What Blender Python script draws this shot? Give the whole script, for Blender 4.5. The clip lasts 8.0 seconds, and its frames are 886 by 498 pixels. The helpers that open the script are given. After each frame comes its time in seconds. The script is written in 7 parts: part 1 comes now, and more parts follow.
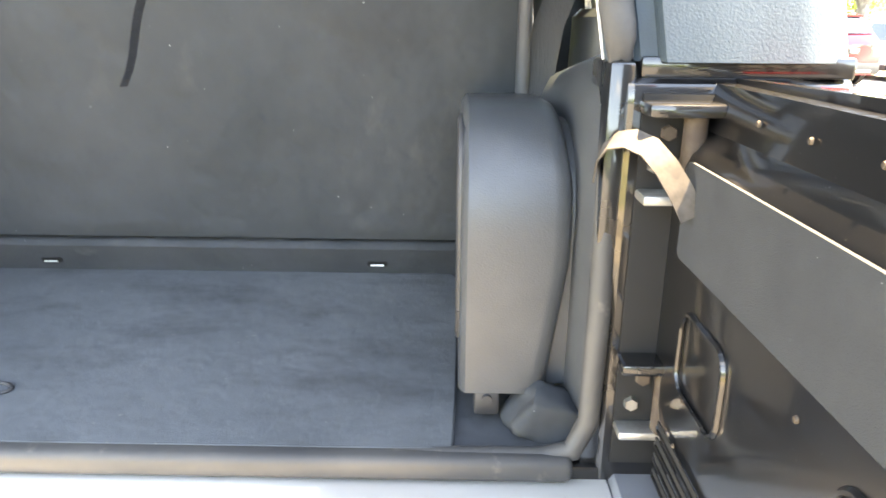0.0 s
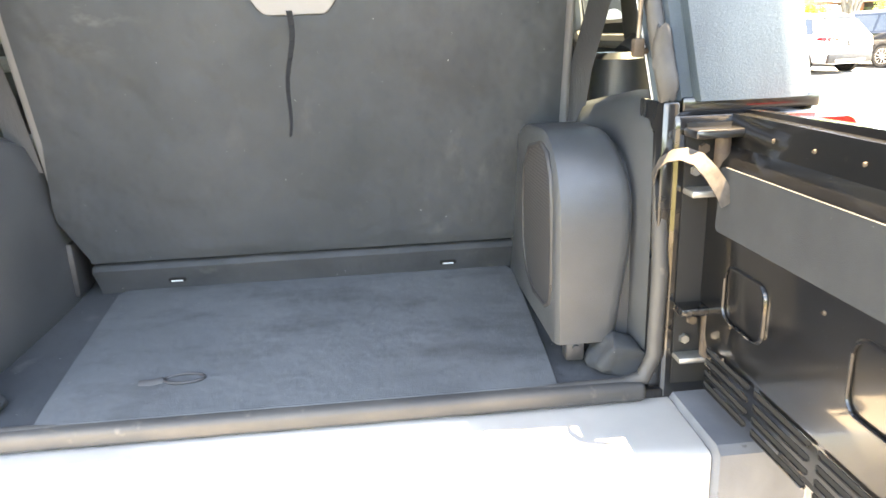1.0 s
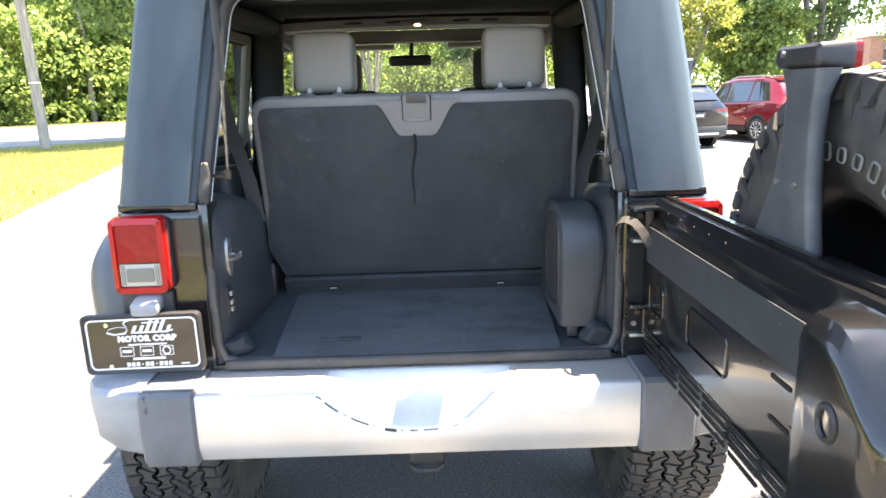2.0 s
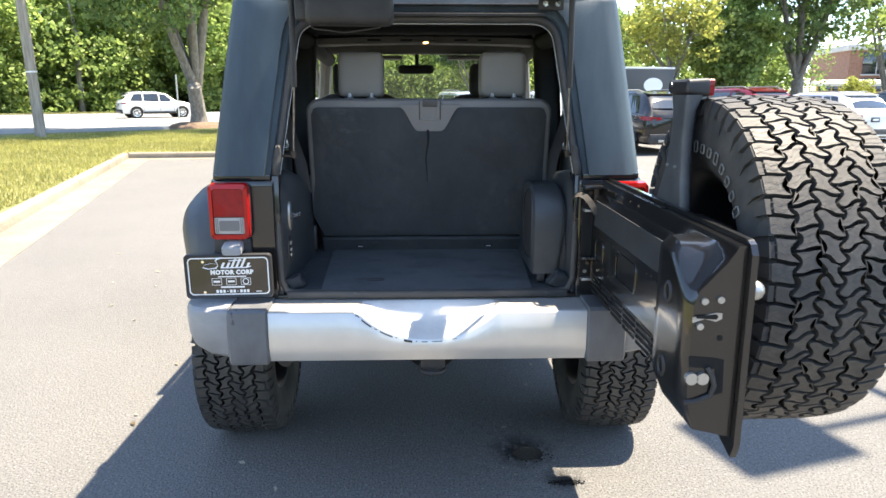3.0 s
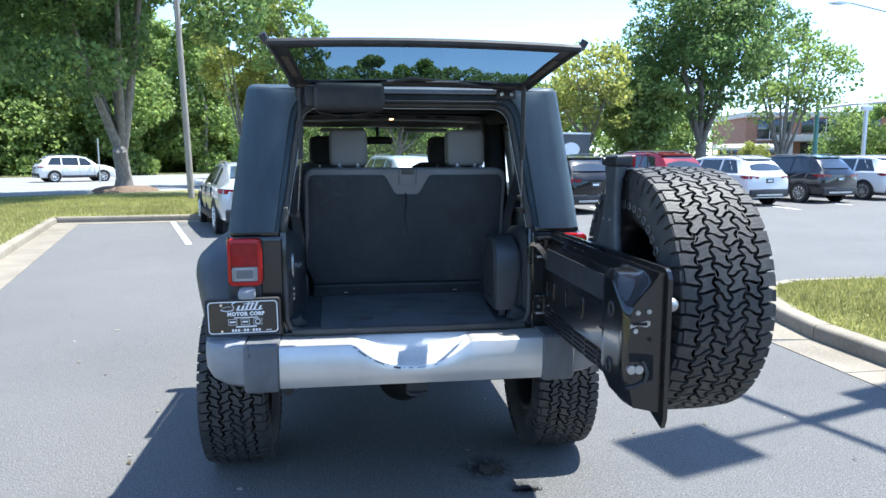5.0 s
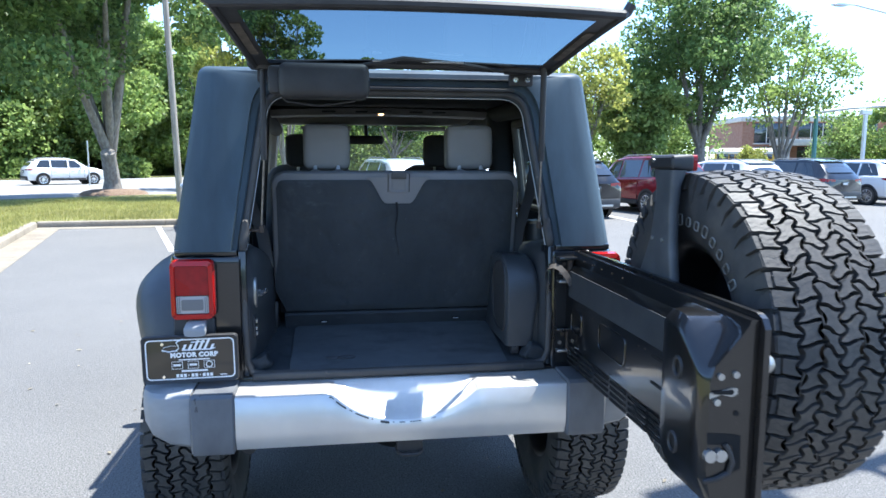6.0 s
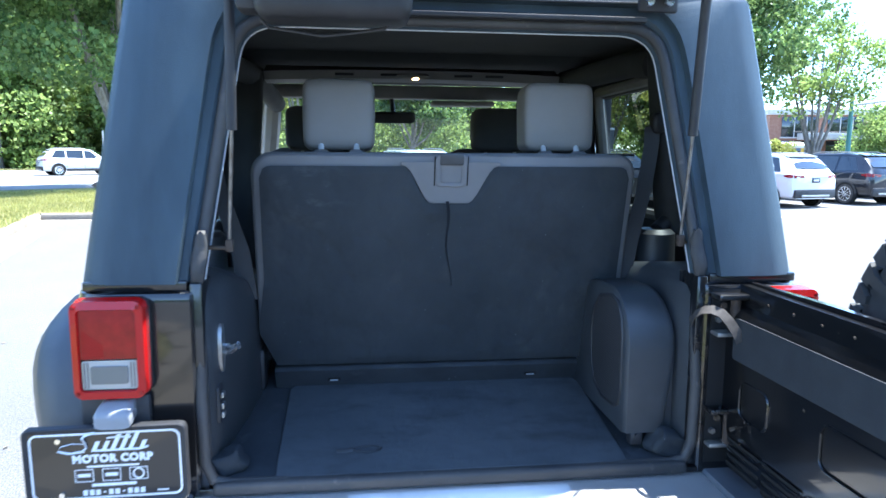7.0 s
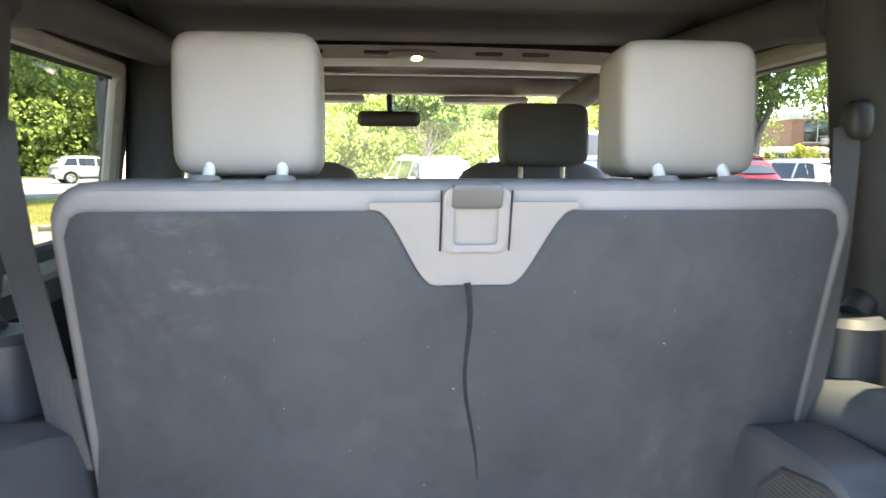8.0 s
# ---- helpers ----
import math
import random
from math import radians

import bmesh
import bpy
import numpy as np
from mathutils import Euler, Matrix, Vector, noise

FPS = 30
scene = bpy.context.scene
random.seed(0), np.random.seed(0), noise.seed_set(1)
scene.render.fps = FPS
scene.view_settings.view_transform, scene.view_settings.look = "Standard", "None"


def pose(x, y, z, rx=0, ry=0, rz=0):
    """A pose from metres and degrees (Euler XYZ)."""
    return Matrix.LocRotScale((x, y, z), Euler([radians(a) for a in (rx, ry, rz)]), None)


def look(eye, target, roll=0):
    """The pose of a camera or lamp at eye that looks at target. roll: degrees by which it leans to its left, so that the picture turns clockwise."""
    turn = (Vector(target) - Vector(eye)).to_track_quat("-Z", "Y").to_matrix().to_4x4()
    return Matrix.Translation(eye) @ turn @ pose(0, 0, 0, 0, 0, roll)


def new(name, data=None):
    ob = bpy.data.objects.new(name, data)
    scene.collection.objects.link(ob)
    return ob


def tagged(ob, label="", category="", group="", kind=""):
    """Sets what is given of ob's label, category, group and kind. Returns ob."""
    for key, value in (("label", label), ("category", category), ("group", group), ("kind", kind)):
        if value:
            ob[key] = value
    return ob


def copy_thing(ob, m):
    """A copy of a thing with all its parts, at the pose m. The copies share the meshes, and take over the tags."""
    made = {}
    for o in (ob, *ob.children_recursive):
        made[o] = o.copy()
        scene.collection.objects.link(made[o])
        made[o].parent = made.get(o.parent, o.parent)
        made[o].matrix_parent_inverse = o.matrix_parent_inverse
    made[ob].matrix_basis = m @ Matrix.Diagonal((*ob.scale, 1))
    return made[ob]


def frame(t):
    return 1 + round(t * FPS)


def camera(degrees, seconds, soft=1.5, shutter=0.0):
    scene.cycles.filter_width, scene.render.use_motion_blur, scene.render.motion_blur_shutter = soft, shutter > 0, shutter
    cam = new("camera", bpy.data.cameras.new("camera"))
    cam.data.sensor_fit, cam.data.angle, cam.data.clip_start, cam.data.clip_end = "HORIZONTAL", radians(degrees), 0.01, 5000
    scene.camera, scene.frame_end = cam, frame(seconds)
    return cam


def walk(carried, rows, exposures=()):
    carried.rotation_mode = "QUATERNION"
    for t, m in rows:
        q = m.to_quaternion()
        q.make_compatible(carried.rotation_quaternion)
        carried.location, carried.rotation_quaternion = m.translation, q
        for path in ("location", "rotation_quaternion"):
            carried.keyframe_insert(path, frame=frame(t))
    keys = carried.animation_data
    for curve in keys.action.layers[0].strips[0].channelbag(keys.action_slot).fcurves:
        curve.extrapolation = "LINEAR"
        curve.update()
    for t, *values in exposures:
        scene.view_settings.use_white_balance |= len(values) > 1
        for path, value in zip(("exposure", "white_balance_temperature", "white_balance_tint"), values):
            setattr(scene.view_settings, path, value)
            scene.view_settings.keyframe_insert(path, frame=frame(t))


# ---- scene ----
cam = camera(65.1, 8.0, 1.5, 0.2)
PATH = [
    (0, (0.387, -0.674, 1.338), (0.36, 1.23, 0.725), 0.5),
    (0.5, (0.234, -0.777, 1.355), (0.307, 1.159, 0.859), -1.9),
    (1, (0.136, -0.946, 1.407), (0.299, 0.959, 0.821), -2.2),
    (1.5, (0.117, -1.338, 1.517), (0.218, 0.606, 1.058), -3.2),
    (1.7, (0.101, -1.515, 1.551), (0.129, 0.436, 1.112), -2.6),
    (2.8, (-0.008, -2.39, 1.587), (0.026, -0.439, 1.147), -0.1),
    (3, (-0.016, -2.493, 1.597), (0.04, -0.542, 1.158), 0.0),
    (3.5, (-0.128, -2.743, 1.616), (0.012, -0.782, 1.248), 1.0),
    (4, (-0.256, -2.966, 1.634), (-0.036, -1.006, 1.297), 0.6),
    (4.5, (-0.27, -3.041, 1.655), (-0.003, -1.077, 1.384), 0.0),
    (4.7, (-0.283, -3.047, 1.649), (-0.014, -1.084, 1.381), 0.0),
    (5.8, (-0.205, -2.617, 1.592), (0.069, -0.653, 1.335), -0.2),
    (6, (-0.203, -2.42, 1.62), (0.081, -0.457, 1.364), 0.1),
    (6.5, (-0.256, -1.896, 1.572), (0.0, 0.069, 1.304), 0.4),
    (7, (-0.211, -1.437, 1.576), (0.025, 0.53, 1.3), 0.4),
    (7.1, (-0.183, -1.334, 1.567), (0.065, 0.631, 1.291), 0.6),
    (7.5, (-0.109, -0.98, 1.604), (0.109, 0.991, 1.34), -0.0),
    (8, (-0.104, -0.537, 1.602), (0.088, 1.437, 1.343), 0.2),
]
EXPOSURES = [(0.0, 5.03, 12000, 12), (0.5, 5.28, 12300, 12), (1.0, 5.04, 12300, 13), (1.5, 4.59, 12200, 12), (1.7, 4.04, 9400, 12), (2.8, 2.49, 7950, 9), (3.5, 2.21, 7250, 7), (4.0, 2.04, 6950, 8), (4.5, 1.78, 6100, 5), (6.0, 2.07, 6000, 6),
             (6.5, 2.32, 6000, 7), (7.0, 2.69, 5650, 6), (7.5, 3.84, 7000, 6), (8.0, 4.59, 9200, 13)]
walk(cam, [(t, look(eye, target, roll)) for t, eye, target, roll in PATH], EXPOSURES)

# ---- light ----
SUN_TO = Vector((0.38, 0.125, 1.0)).normalized()
world = bpy.data.worlds.new("sky")
scene.world = world
world.use_nodes = True
wn, wl = world.node_tree.nodes, world.node_tree.links
sky = wn.new("ShaderNodeTexSky")
sky.sky_type, sky.sun_disc = "NISHITA", False
sky.sun_elevation = math.asin(SUN_TO.z)
sky.sun_rotation = math.atan2(SUN_TO.x, SUN_TO.y)
sky.air_density, sky.dust_density, sky.ozone_density = 0.66, 0.05, 2.0
# thin white clouds over the blue
tc = wn.new("ShaderNodeTexCoord")
cmap = wn.new("ShaderNodeMapping")
cmap.inputs["Scale"].default_value = (1.0, 1.0, 3.2)
cn = wn.new("ShaderNodeTexNoise")
cn.inputs["Scale"].default_value, cn.inputs["Detail"].default_value, cn.inputs["Roughness"].default_value = 2.1, 7, 0.55
cr = wn.new("ShaderNodeValToRGB")
cr.color_ramp.elements[0].position, cr.color_ramp.elements[1].position = 0.58, 0.80
cmix = wn.new("ShaderNodeMixRGB")
cmix.inputs["Color2"].default_value = (4.6, 4.8, 5.1, 1)
wl.new(tc.outputs["Generated"], cmap.inputs["Vector"])
wl.new(cmap.outputs["Vector"], cn.inputs["Vector"])
wl.new(cn.outputs["Fac"], cr.inputs["Fac"])
wl.new(cr.outputs["Color"], cmix.inputs["Fac"])
wl.new(sky.outputs["Color"], cmix.inputs["Color1"])
wl.new(cmix.outputs["Color"], wn["Background"].inputs["Color"])
wn["Background"].inputs["Strength"].default_value = 0.15
sun = new("sun", bpy.data.lights.new("sun", "SUN"))
sun.data.energy, sun.data.angle, sun.data.color = 3.6, radians(0.53), (1.0, 0.95, 0.88)
sun.matrix_world = look((0, 0, 30), Vector((0, 0, 30)) - SUN_TO)


# ---- materials ----
def principled(name, color, rough=0.6, metal=0.0, coat=0.0, spec=0.5):
    m = bpy.data.materials.new(name)
    m.use_nodes = True
    b = m.node_tree.nodes["Principled BSDF"]
    b.inputs["Base Color"].default_value = (*color, 1)
    b.inputs["Roughness"].default_value, b.inputs["Metallic"].default_value = rough, metal
    b.inputs["Coat Weight"].default_value = coat
    b.inputs["Coat Roughness"].default_value = 0.04
    b.inputs["Specular IOR Level"].default_value = spec
    return m


def noise_tex(m, scale, detail=4, rough=0.6, stretch=None):
    n, l = m.node_tree.nodes, m.node_tree.links
    tex, co = n.new("ShaderNodeTexNoise"), n.new("ShaderNodeTexCoord")
    tex.inputs["Scale"].default_value, tex.inputs["Detail"].default_value, tex.inputs["Roughness"].default_value = scale, detail, rough
    if stretch:
        mp = n.new("ShaderNodeMapping")
        mp.inputs["Scale"].default_value = stretch
        l.new(co.outputs["Object"], mp.inputs["Vector"])
        l.new(mp.outputs["Vector"], tex.inputs["Vector"])
    else:
        l.new(co.outputs["Object"], tex.inputs["Vector"])
    return tex


def mottle(m, a, b, scale, lo=0.35, hi=0.65, detail=5, stretch=None, factor=1.0):
    """Mix the base colour of m between a and b by noise, over what it has so far."""
    n, l = m.node_tree.nodes, m.node_tree.links
    bs = n["Principled BSDF"]
    tex = noise_tex(m, scale, detail, 0.6, stretch)
    ramp, mix = n.new("ShaderNodeValToRGB"), n.new("ShaderNodeMixRGB")
    ramp.color_ramp.elements[0].position, ramp.color_ramp.elements[1].position = lo, hi
    ramp.color_ramp.elements[1].color = (factor, factor, factor, 1)
    was = bs.inputs["Base Color"].links
    if was:
        l.new(was[0].from_socket, mix.inputs["Color1"])
    else:
        mix.inputs["Color1"].default_value = (*a, 1)
    mix.inputs["Color2"].default_value = (*b, 1)
    l.new(tex.outputs["Fac"], ramp.inputs["Fac"])
    l.new(ramp.outputs["Color"], mix.inputs["Fac"])
    l.new(mix.outputs["Color"], bs.inputs["Base Color"])
    return m


def stain(m, at, radius, color, scale, lo=0.45, hi=0.6, stretch=None, factor=0.6):
    """A patch of wear about one place: noise that fades out with the distance from it."""
    n, l = m.node_tree.nodes, m.node_tree.links
    bs = n["Principled BSDF"]
    co, dist, fade = n.new("ShaderNodeTexCoord"), n.new("ShaderNodeVectorMath"), n.new("ShaderNodeMapRange")
    dist.operation = "DISTANCE"
    dist.inputs[1].default_value = at
    l.new(co.outputs["Object"], dist.inputs[0])
    fade.inputs["From Min"].default_value, fade.inputs["From Max"].default_value = radius, radius * 0.3
    l.new(dist.outputs["Value"], fade.inputs["Value"])
    tex = noise_tex(m, scale, 5, 0.6, stretch)
    ramp, mul, mix = n.new("ShaderNodeValToRGB"), n.new("ShaderNodeMath"), n.new("ShaderNodeMixRGB")
    ramp.color_ramp.elements[0].position, ramp.color_ramp.elements[1].position = lo, hi
    ramp.color_ramp.elements[1].color = (factor, factor, factor, 1)
    mul.operation = "MULTIPLY"
    l.new(tex.outputs["Fac"], ramp.inputs["Fac"])
    l.new(ramp.outputs["Color"], mul.inputs[0])
    l.new(fade.outputs["Result"], mul.inputs[1])
    l.new(mul.outputs["Value"], mix.inputs["Fac"])
    l.new(bs.inputs["Base Color"].links[0].from_socket, mix.inputs["Color1"])
    mix.inputs["Color2"].default_value = (*color, 1)
    l.new(mix.outputs["Color"], bs.inputs["Base Color"])
    return m


def relief(m, scale, strength=0.3, distance=0.002, detail=3, kind="noise", stretch=None):
    n, l = m.node_tree.nodes, m.node_tree.links
    bs = n["Principled BSDF"]
    if kind == "cells":
        tex, co = n.new("ShaderNodeTexVoronoi"), n.new("ShaderNodeTexCoord")
        tex.inputs["Scale"].default_value = scale
        l.new(co.outputs["Object"], tex.inputs["Vector"])
        out = tex.outputs["Distance"]
    else:
        out = noise_tex(m, scale, detail, 0.6, stretch).outputs["Fac"]
    bump = n.new("ShaderNodeBump")
    bump.inputs["Strength"].default_value, bump.inputs["Distance"].default_value = strength, distance
    was = bs.inputs["Normal"].links
    if was:
        l.new(was[0].from_socket, bump.inputs["Normal"])
    l.new(out, bump.inputs["Height"])
    l.new(bump.outputs["Normal"], bs.inputs["Normal"])
    return m


def gloss_wear(m, lo, hi, scale):
    n, l = m.node_tree.nodes, m.node_tree.links
    tex, rng = noise_tex(m, scale, 5), n.new("ShaderNodeMapRange")
    rng.inputs["From Min"].default_value, rng.inputs["From Max"].default_value = 0.3, 0.7
    rng.inputs["To Min"].default_value, rng.inputs["To Max"].default_value = lo, hi
    l.new(tex.outputs["Fac"], rng.inputs["Value"])
    l.new(rng.outputs["Result"], n["Principled BSDF"].inputs["Roughness"])
    return m


def random_tint(m, amount=0.25):
    """Vary the base colour from object to object."""
    n, l = m.node_tree.nodes, m.node_tree.links
    bs = n["Principled BSDF"]
    info, rng, hsv = n.new("ShaderNodeObjectInfo"), n.new("ShaderNodeMapRange"), n.new("ShaderNodeHueSaturation")
    rng.inputs["To Min"].default_value, rng.inputs["To Max"].default_value = 1 - amount, 1 + amount
    l.new(info.outputs["Random"], rng.inputs["Value"])
    l.new(rng.outputs["Result"], hsv.inputs["Value"])
    was = bs.inputs["Base Color"].links
    if was:
        l.new(was[0].from_socket, hsv.inputs["Color"])
    else:
        hsv.inputs["Color"].default_value = bs.inputs["Base Color"].default_value
    l.new(hsv.outputs["Color"], bs.inputs["Base Color"])
    return m


def glass(name, tint, rough=0.0, strength=1.0):
    """A thin pane: tinted see-through with a mirror sheen by Fresnel."""
    m = bpy.data.materials.new(name)
    m.use_nodes = True
    n, l = m.node_tree.nodes, m.node_tree.links
    n.remove(n["Principled BSDF"])
    tr, gl, mix, fr = n.new("ShaderNodeBsdfTransparent"), n.new("ShaderNodeBsdfGlossy"), n.new("ShaderNodeMixShader"), n.new("ShaderNodeLayerWeight")
    tr.inputs["Color"].default_value = (*tint, 1)
    gl.inputs["Roughness"].default_value = rough
    gl.inputs["Color"].default_value = (strength, strength, strength, 1)
    power, ramp = n.new("ShaderNodeMath"), n.new("ShaderNodeMapRange")
    power.operation, power.inputs[1].default_value = "POWER", 4.5
    ramp.inputs["To Min"].default_value, ramp.inputs["To Max"].default_value = 0.045, 0.95
    l.new(fr.outputs["Facing"], power.inputs[0])
    l.new(power.outputs["Value"], ramp.inputs["Value"])
    l.new(ramp.outputs["Result"], mix.inputs["Fac"])
    l.new(tr.outputs[0], mix.inputs[1])
    l.new(gl.outputs[0], mix.inputs[2])
    l.new(mix.outputs[0], n["Material Output"].inputs["Surface"])
    return m


def leaf_material(name, dark, light):
    m = principled(name, dark, 0.5, spec=0.35)
    n, l = m.node_tree.nodes, m.node_tree.links
    bs = n["Principled BSDF"]
    geo, ramp = n.new("ShaderNodeNewGeometry"), n.new("ShaderNodeValToRGB")
    ramp.color_ramp.elements[0].color, ramp.color_ramp.elements[1].color = (*dark, 1), (*light, 1)
    l.new(geo.outputs["Random Per Island"], ramp.inputs["Fac"])
    tex = noise_tex(m, 0.3, 4)
    hsv = n.new("ShaderNodeHueSaturation")
    rng = n.new("ShaderNodeMapRange")
    rng.inputs["From Min"].default_value, rng.inputs["From Max"].default_value = 0.3, 0.7
    rng.inputs["To Min"].default_value, rng.inputs["To Max"].default_value = 0.7, 1.5
    l.new(tex.outputs["Fac"], rng.inputs["Value"])
    l.new(rng.outputs["Result"], hsv.inputs["Value"])
    l.new(ramp.outputs["Color"], hsv.inputs["Color"])
    l.new(hsv.outputs["Color"], bs.inputs["Base Color"])
    tl, mix = n.new("ShaderNodeBsdfTranslucent"), n.new("ShaderNodeMixShader")
    mix.inputs["Fac"].default_value = 0.55
    l.new(hsv.outputs["Color"], tl.inputs["Color"])
    l.new(bs.outputs[0], mix.inputs[1])
    l.new(tl.outputs[0], mix.inputs[2])
    l.new(mix.outputs[0], n["Material Output"].inputs["Surface"])
    return m


asphalt = principled("asphalt", (0.145, 0.141, 0.135), 0.85)
mottle(asphalt, (0.133, 0.129, 0.124), (0.167, 0.161, 0.153), 0.5, 0.3, 0.7)
mottle(asphalt, (0, 0, 0), (0.035, 0.036, 0.038), 110, 0.50, 0.62, 2, factor=0.75)
mottle(asphalt, (0, 0, 0), (0.32, 0.31, 0.30), 75, 0.60, 0.70, 2, factor=0.65)
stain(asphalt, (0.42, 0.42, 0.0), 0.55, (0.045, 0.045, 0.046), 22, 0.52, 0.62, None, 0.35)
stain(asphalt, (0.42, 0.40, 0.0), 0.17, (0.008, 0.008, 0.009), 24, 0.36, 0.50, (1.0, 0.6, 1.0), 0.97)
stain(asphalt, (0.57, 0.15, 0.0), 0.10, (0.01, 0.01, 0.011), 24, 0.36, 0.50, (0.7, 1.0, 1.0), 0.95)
relief(asphalt, 95, 1.0, 0.012, 3)
relief(asphalt, 2.5, 0.25, 0.03, 3)
road_mat = principled("worn road", (0.2, 0.2, 0.195), 0.85)
mottle(road_mat, (0.2, 0.2, 0.195), (0.27, 0.265, 0.26), 0.4, 0.3, 0.7)
relief(road_mat, 60, 0.5, 0.01)
concrete = principled("concrete", (0.36, 0.33, 0.28), 0.85)
mottle(concrete, (0.255, 0.221, 0.170), (0.170, 0.140, 0.102), 1.3, 0.35, 0.7)
mottle(concrete, (0, 0, 0), (0.31, 0.275, 0.22), 35, 0.5, 0.7, 3, factor=0.6)
mottle(concrete, (0, 0, 0), (0.11, 0.095, 0.075), 4, 0.62, 0.72, 6, factor=0.6)
relief(concrete, 90, 0.5, 0.004)
random_tint(concrete, 0.1)
line_paint = principled("worn white line", (0.75, 0.75, 0.73), 0.7)
mottle(line_paint, (0.75, 0.75, 0.73), (0.3, 0.3, 0.3), 14, 0.55, 0.75)
soil = principled("lawn ground", (0.2, 0.185, 0.06), 0.95)
mottle(soil, (0.2, 0.185, 0.06), (0.30, 0.265, 0.11), 0.8, 0.35, 0.65)
mottle(soil, (0, 0, 0), (0.06, 0.09, 0.02), 9, 0.45, 0.6, 4, factor=0.7)
relief(soil, 25, 0.9, 0.05)
mulch_mat = principled("bark mulch", (0.13, 0.08, 0.05), 0.95)
mottle(mulch_mat, (0.13, 0.08, 0.05), (0.24, 0.17, 0.12), 22, 0.4, 0.6)
relief(mulch_mat, 40, 1.0, 0.04)
grass_mat = leaf_material("grass blades", (0.19, 0.20, 0.05), (0.44, 0.41, 0.15))

black_paint = principled("black car paint", (0.006, 0.006, 0.007), 0.28, 0.0, 1.0, 0.3)
gloss_wear(black_paint, 0.22, 0.4, 3)
mottle(black_paint, (0.005, 0.005, 0.006), (0.010, 0.0097, 0.0095), 2.5, 0.4, 0.7, 5)
mottle(black_paint, (0, 0, 0), (0.06, 0.056, 0.05), 260, 0.70, 0.77, 2, factor=0.7)
inner_paint = principled("dull black inner paint", (0.008, 0.008, 0.009), 0.32, 0.0, 1.0, 0.3)
inner_paint.node_tree.nodes["Principled BSDF"].inputs["Coat Roughness"].default_value = 0.07
mottle(inner_paint, (0.0035, 0.0035, 0.004), (0.008, 0.0078, 0.0076), 3, 0.4, 0.7, 5)
mottle(inner_paint, (0, 0, 0), (0.08, 0.074, 0.066), 240, 0.71, 0.77, 2, factor=0.7)
hardtop_mat = principled("faded textured hardtop", (0.024, 0.031, 0.044), 0.45, spec=0.3)
mottle(hardtop_mat, (0.027, 0.041, 0.054), (0.050, 0.075, 0.094), 2.2, 0.35, 0.7, 5, (3.0, 3.0, 0.7))
mottle(hardtop_mat, (0, 0, 0), (0.025, 0.026, 0.028), 5, 0.62, 0.8, 5, (2.5, 2.5, 0.5), 0.8)
relief(hardtop_mat, 420, 0.35, 0.0015)
gloss_wear(hardtop_mat, 0.4, 0.6, 4)
trim_black = principled("black trim plastic", (0.018, 0.018, 0.02), 0.55)
mottle(trim_black, (0.018, 0.018, 0.02), (0.035, 0.035, 0.037), 7, 0.4, 0.7)
relief(trim_black, 500, 0.3, 0.001)
flare_mat = principled("fender flare plastic", (0.04, 0.044, 0.05), 0.5)
mottle(flare_mat, (0.040, 0.045, 0.052), (0.070, 0.076, 0.084), 3, 0.35, 0.7)
relief(flare_mat, 500, 0.3, 0.001)
rubber = principled("tyre rubber", (0.022, 0.022, 0.023), 0.75)
mottle(rubber, (0.032, 0.032, 0.033), (0.080, 0.074, 0.066), 9, 0.42, 0.75, 5)
relief(rubber, 160, 0.4, 0.0015)
# Rubber darkened for the groove floors, with the shade between blocks in its colour.
groove_mat = principled("shade-dark tread groove", (0.012, 0.0118, 0.0115), 0.9)
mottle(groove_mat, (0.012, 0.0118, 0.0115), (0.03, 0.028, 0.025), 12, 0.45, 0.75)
tread_mat = principled("dusty tread rubber", (0.05, 0.047, 0.043), 0.58)
mottle(tread_mat, (0.037, 0.034, 0.031), (0.078, 0.069, 0.059), 14, 0.38, 0.68, 5)
mottle(tread_mat, (0, 0, 0), (0.03, 0.029, 0.028), 60, 0.5, 0.66, 3, (1.0, 1.0, 1.0), 0.7)
relief(tread_mat, 220, 0.5, 0.002)
seal_mat = principled("weatherstrip rubber", (0.028, 0.028, 0.03), 0.6)
mottle(seal_mat, (0.032, 0.032, 0.033), (0.085, 0.078, 0.07), 4, 0.35, 0.75, 5, None, 0.85)
mottle(seal_mat, (0, 0, 0), (0.16, 0.14, 0.115), 30, 0.62, 0.75, 4, None, 0.5)
silver = principled("silver bumper paint", (0.5, 0.5, 0.5), 0.35, 0.55)
mottle(silver, (0.66, 0.635, 0.60), (0.59, 0.565, 0.535), 4, 0.35, 0.65)
relief(silver, 300, 0.15, 0.001)
bracket_plastic = principled("weathered bracket plastic", (0.1, 0.1, 0.105), 0.5)
mottle(bracket_plastic, (0.045, 0.050, 0.056), (0.075, 0.081, 0.088), 12, 0.4, 0.7)
relief(bracket_plastic, 500, 0.3, 0.001)
step_mat = principled("bright bumper step", (0.66, 0.655, 0.64), 0.3, 0.12)
mottle(step_mat, (0.68, 0.672, 0.655), (0.58, 0.572, 0.56), 9, 0.45, 0.7)
grey_plastic = principled("weathered grey bumper plastic", (0.2, 0.205, 0.215), 0.5)
mottle(grey_plastic, (0.2, 0.205, 0.215), (0.29, 0.295, 0.305), 3.5, 0.35, 0.7, 5, (1, 1, 2.2))
mottle(grey_plastic, (0, 0, 0), (0.03, 0.03, 0.03), 22, 0.68, 0.74, 4, (1.5, 1, 0.6), 0.8)
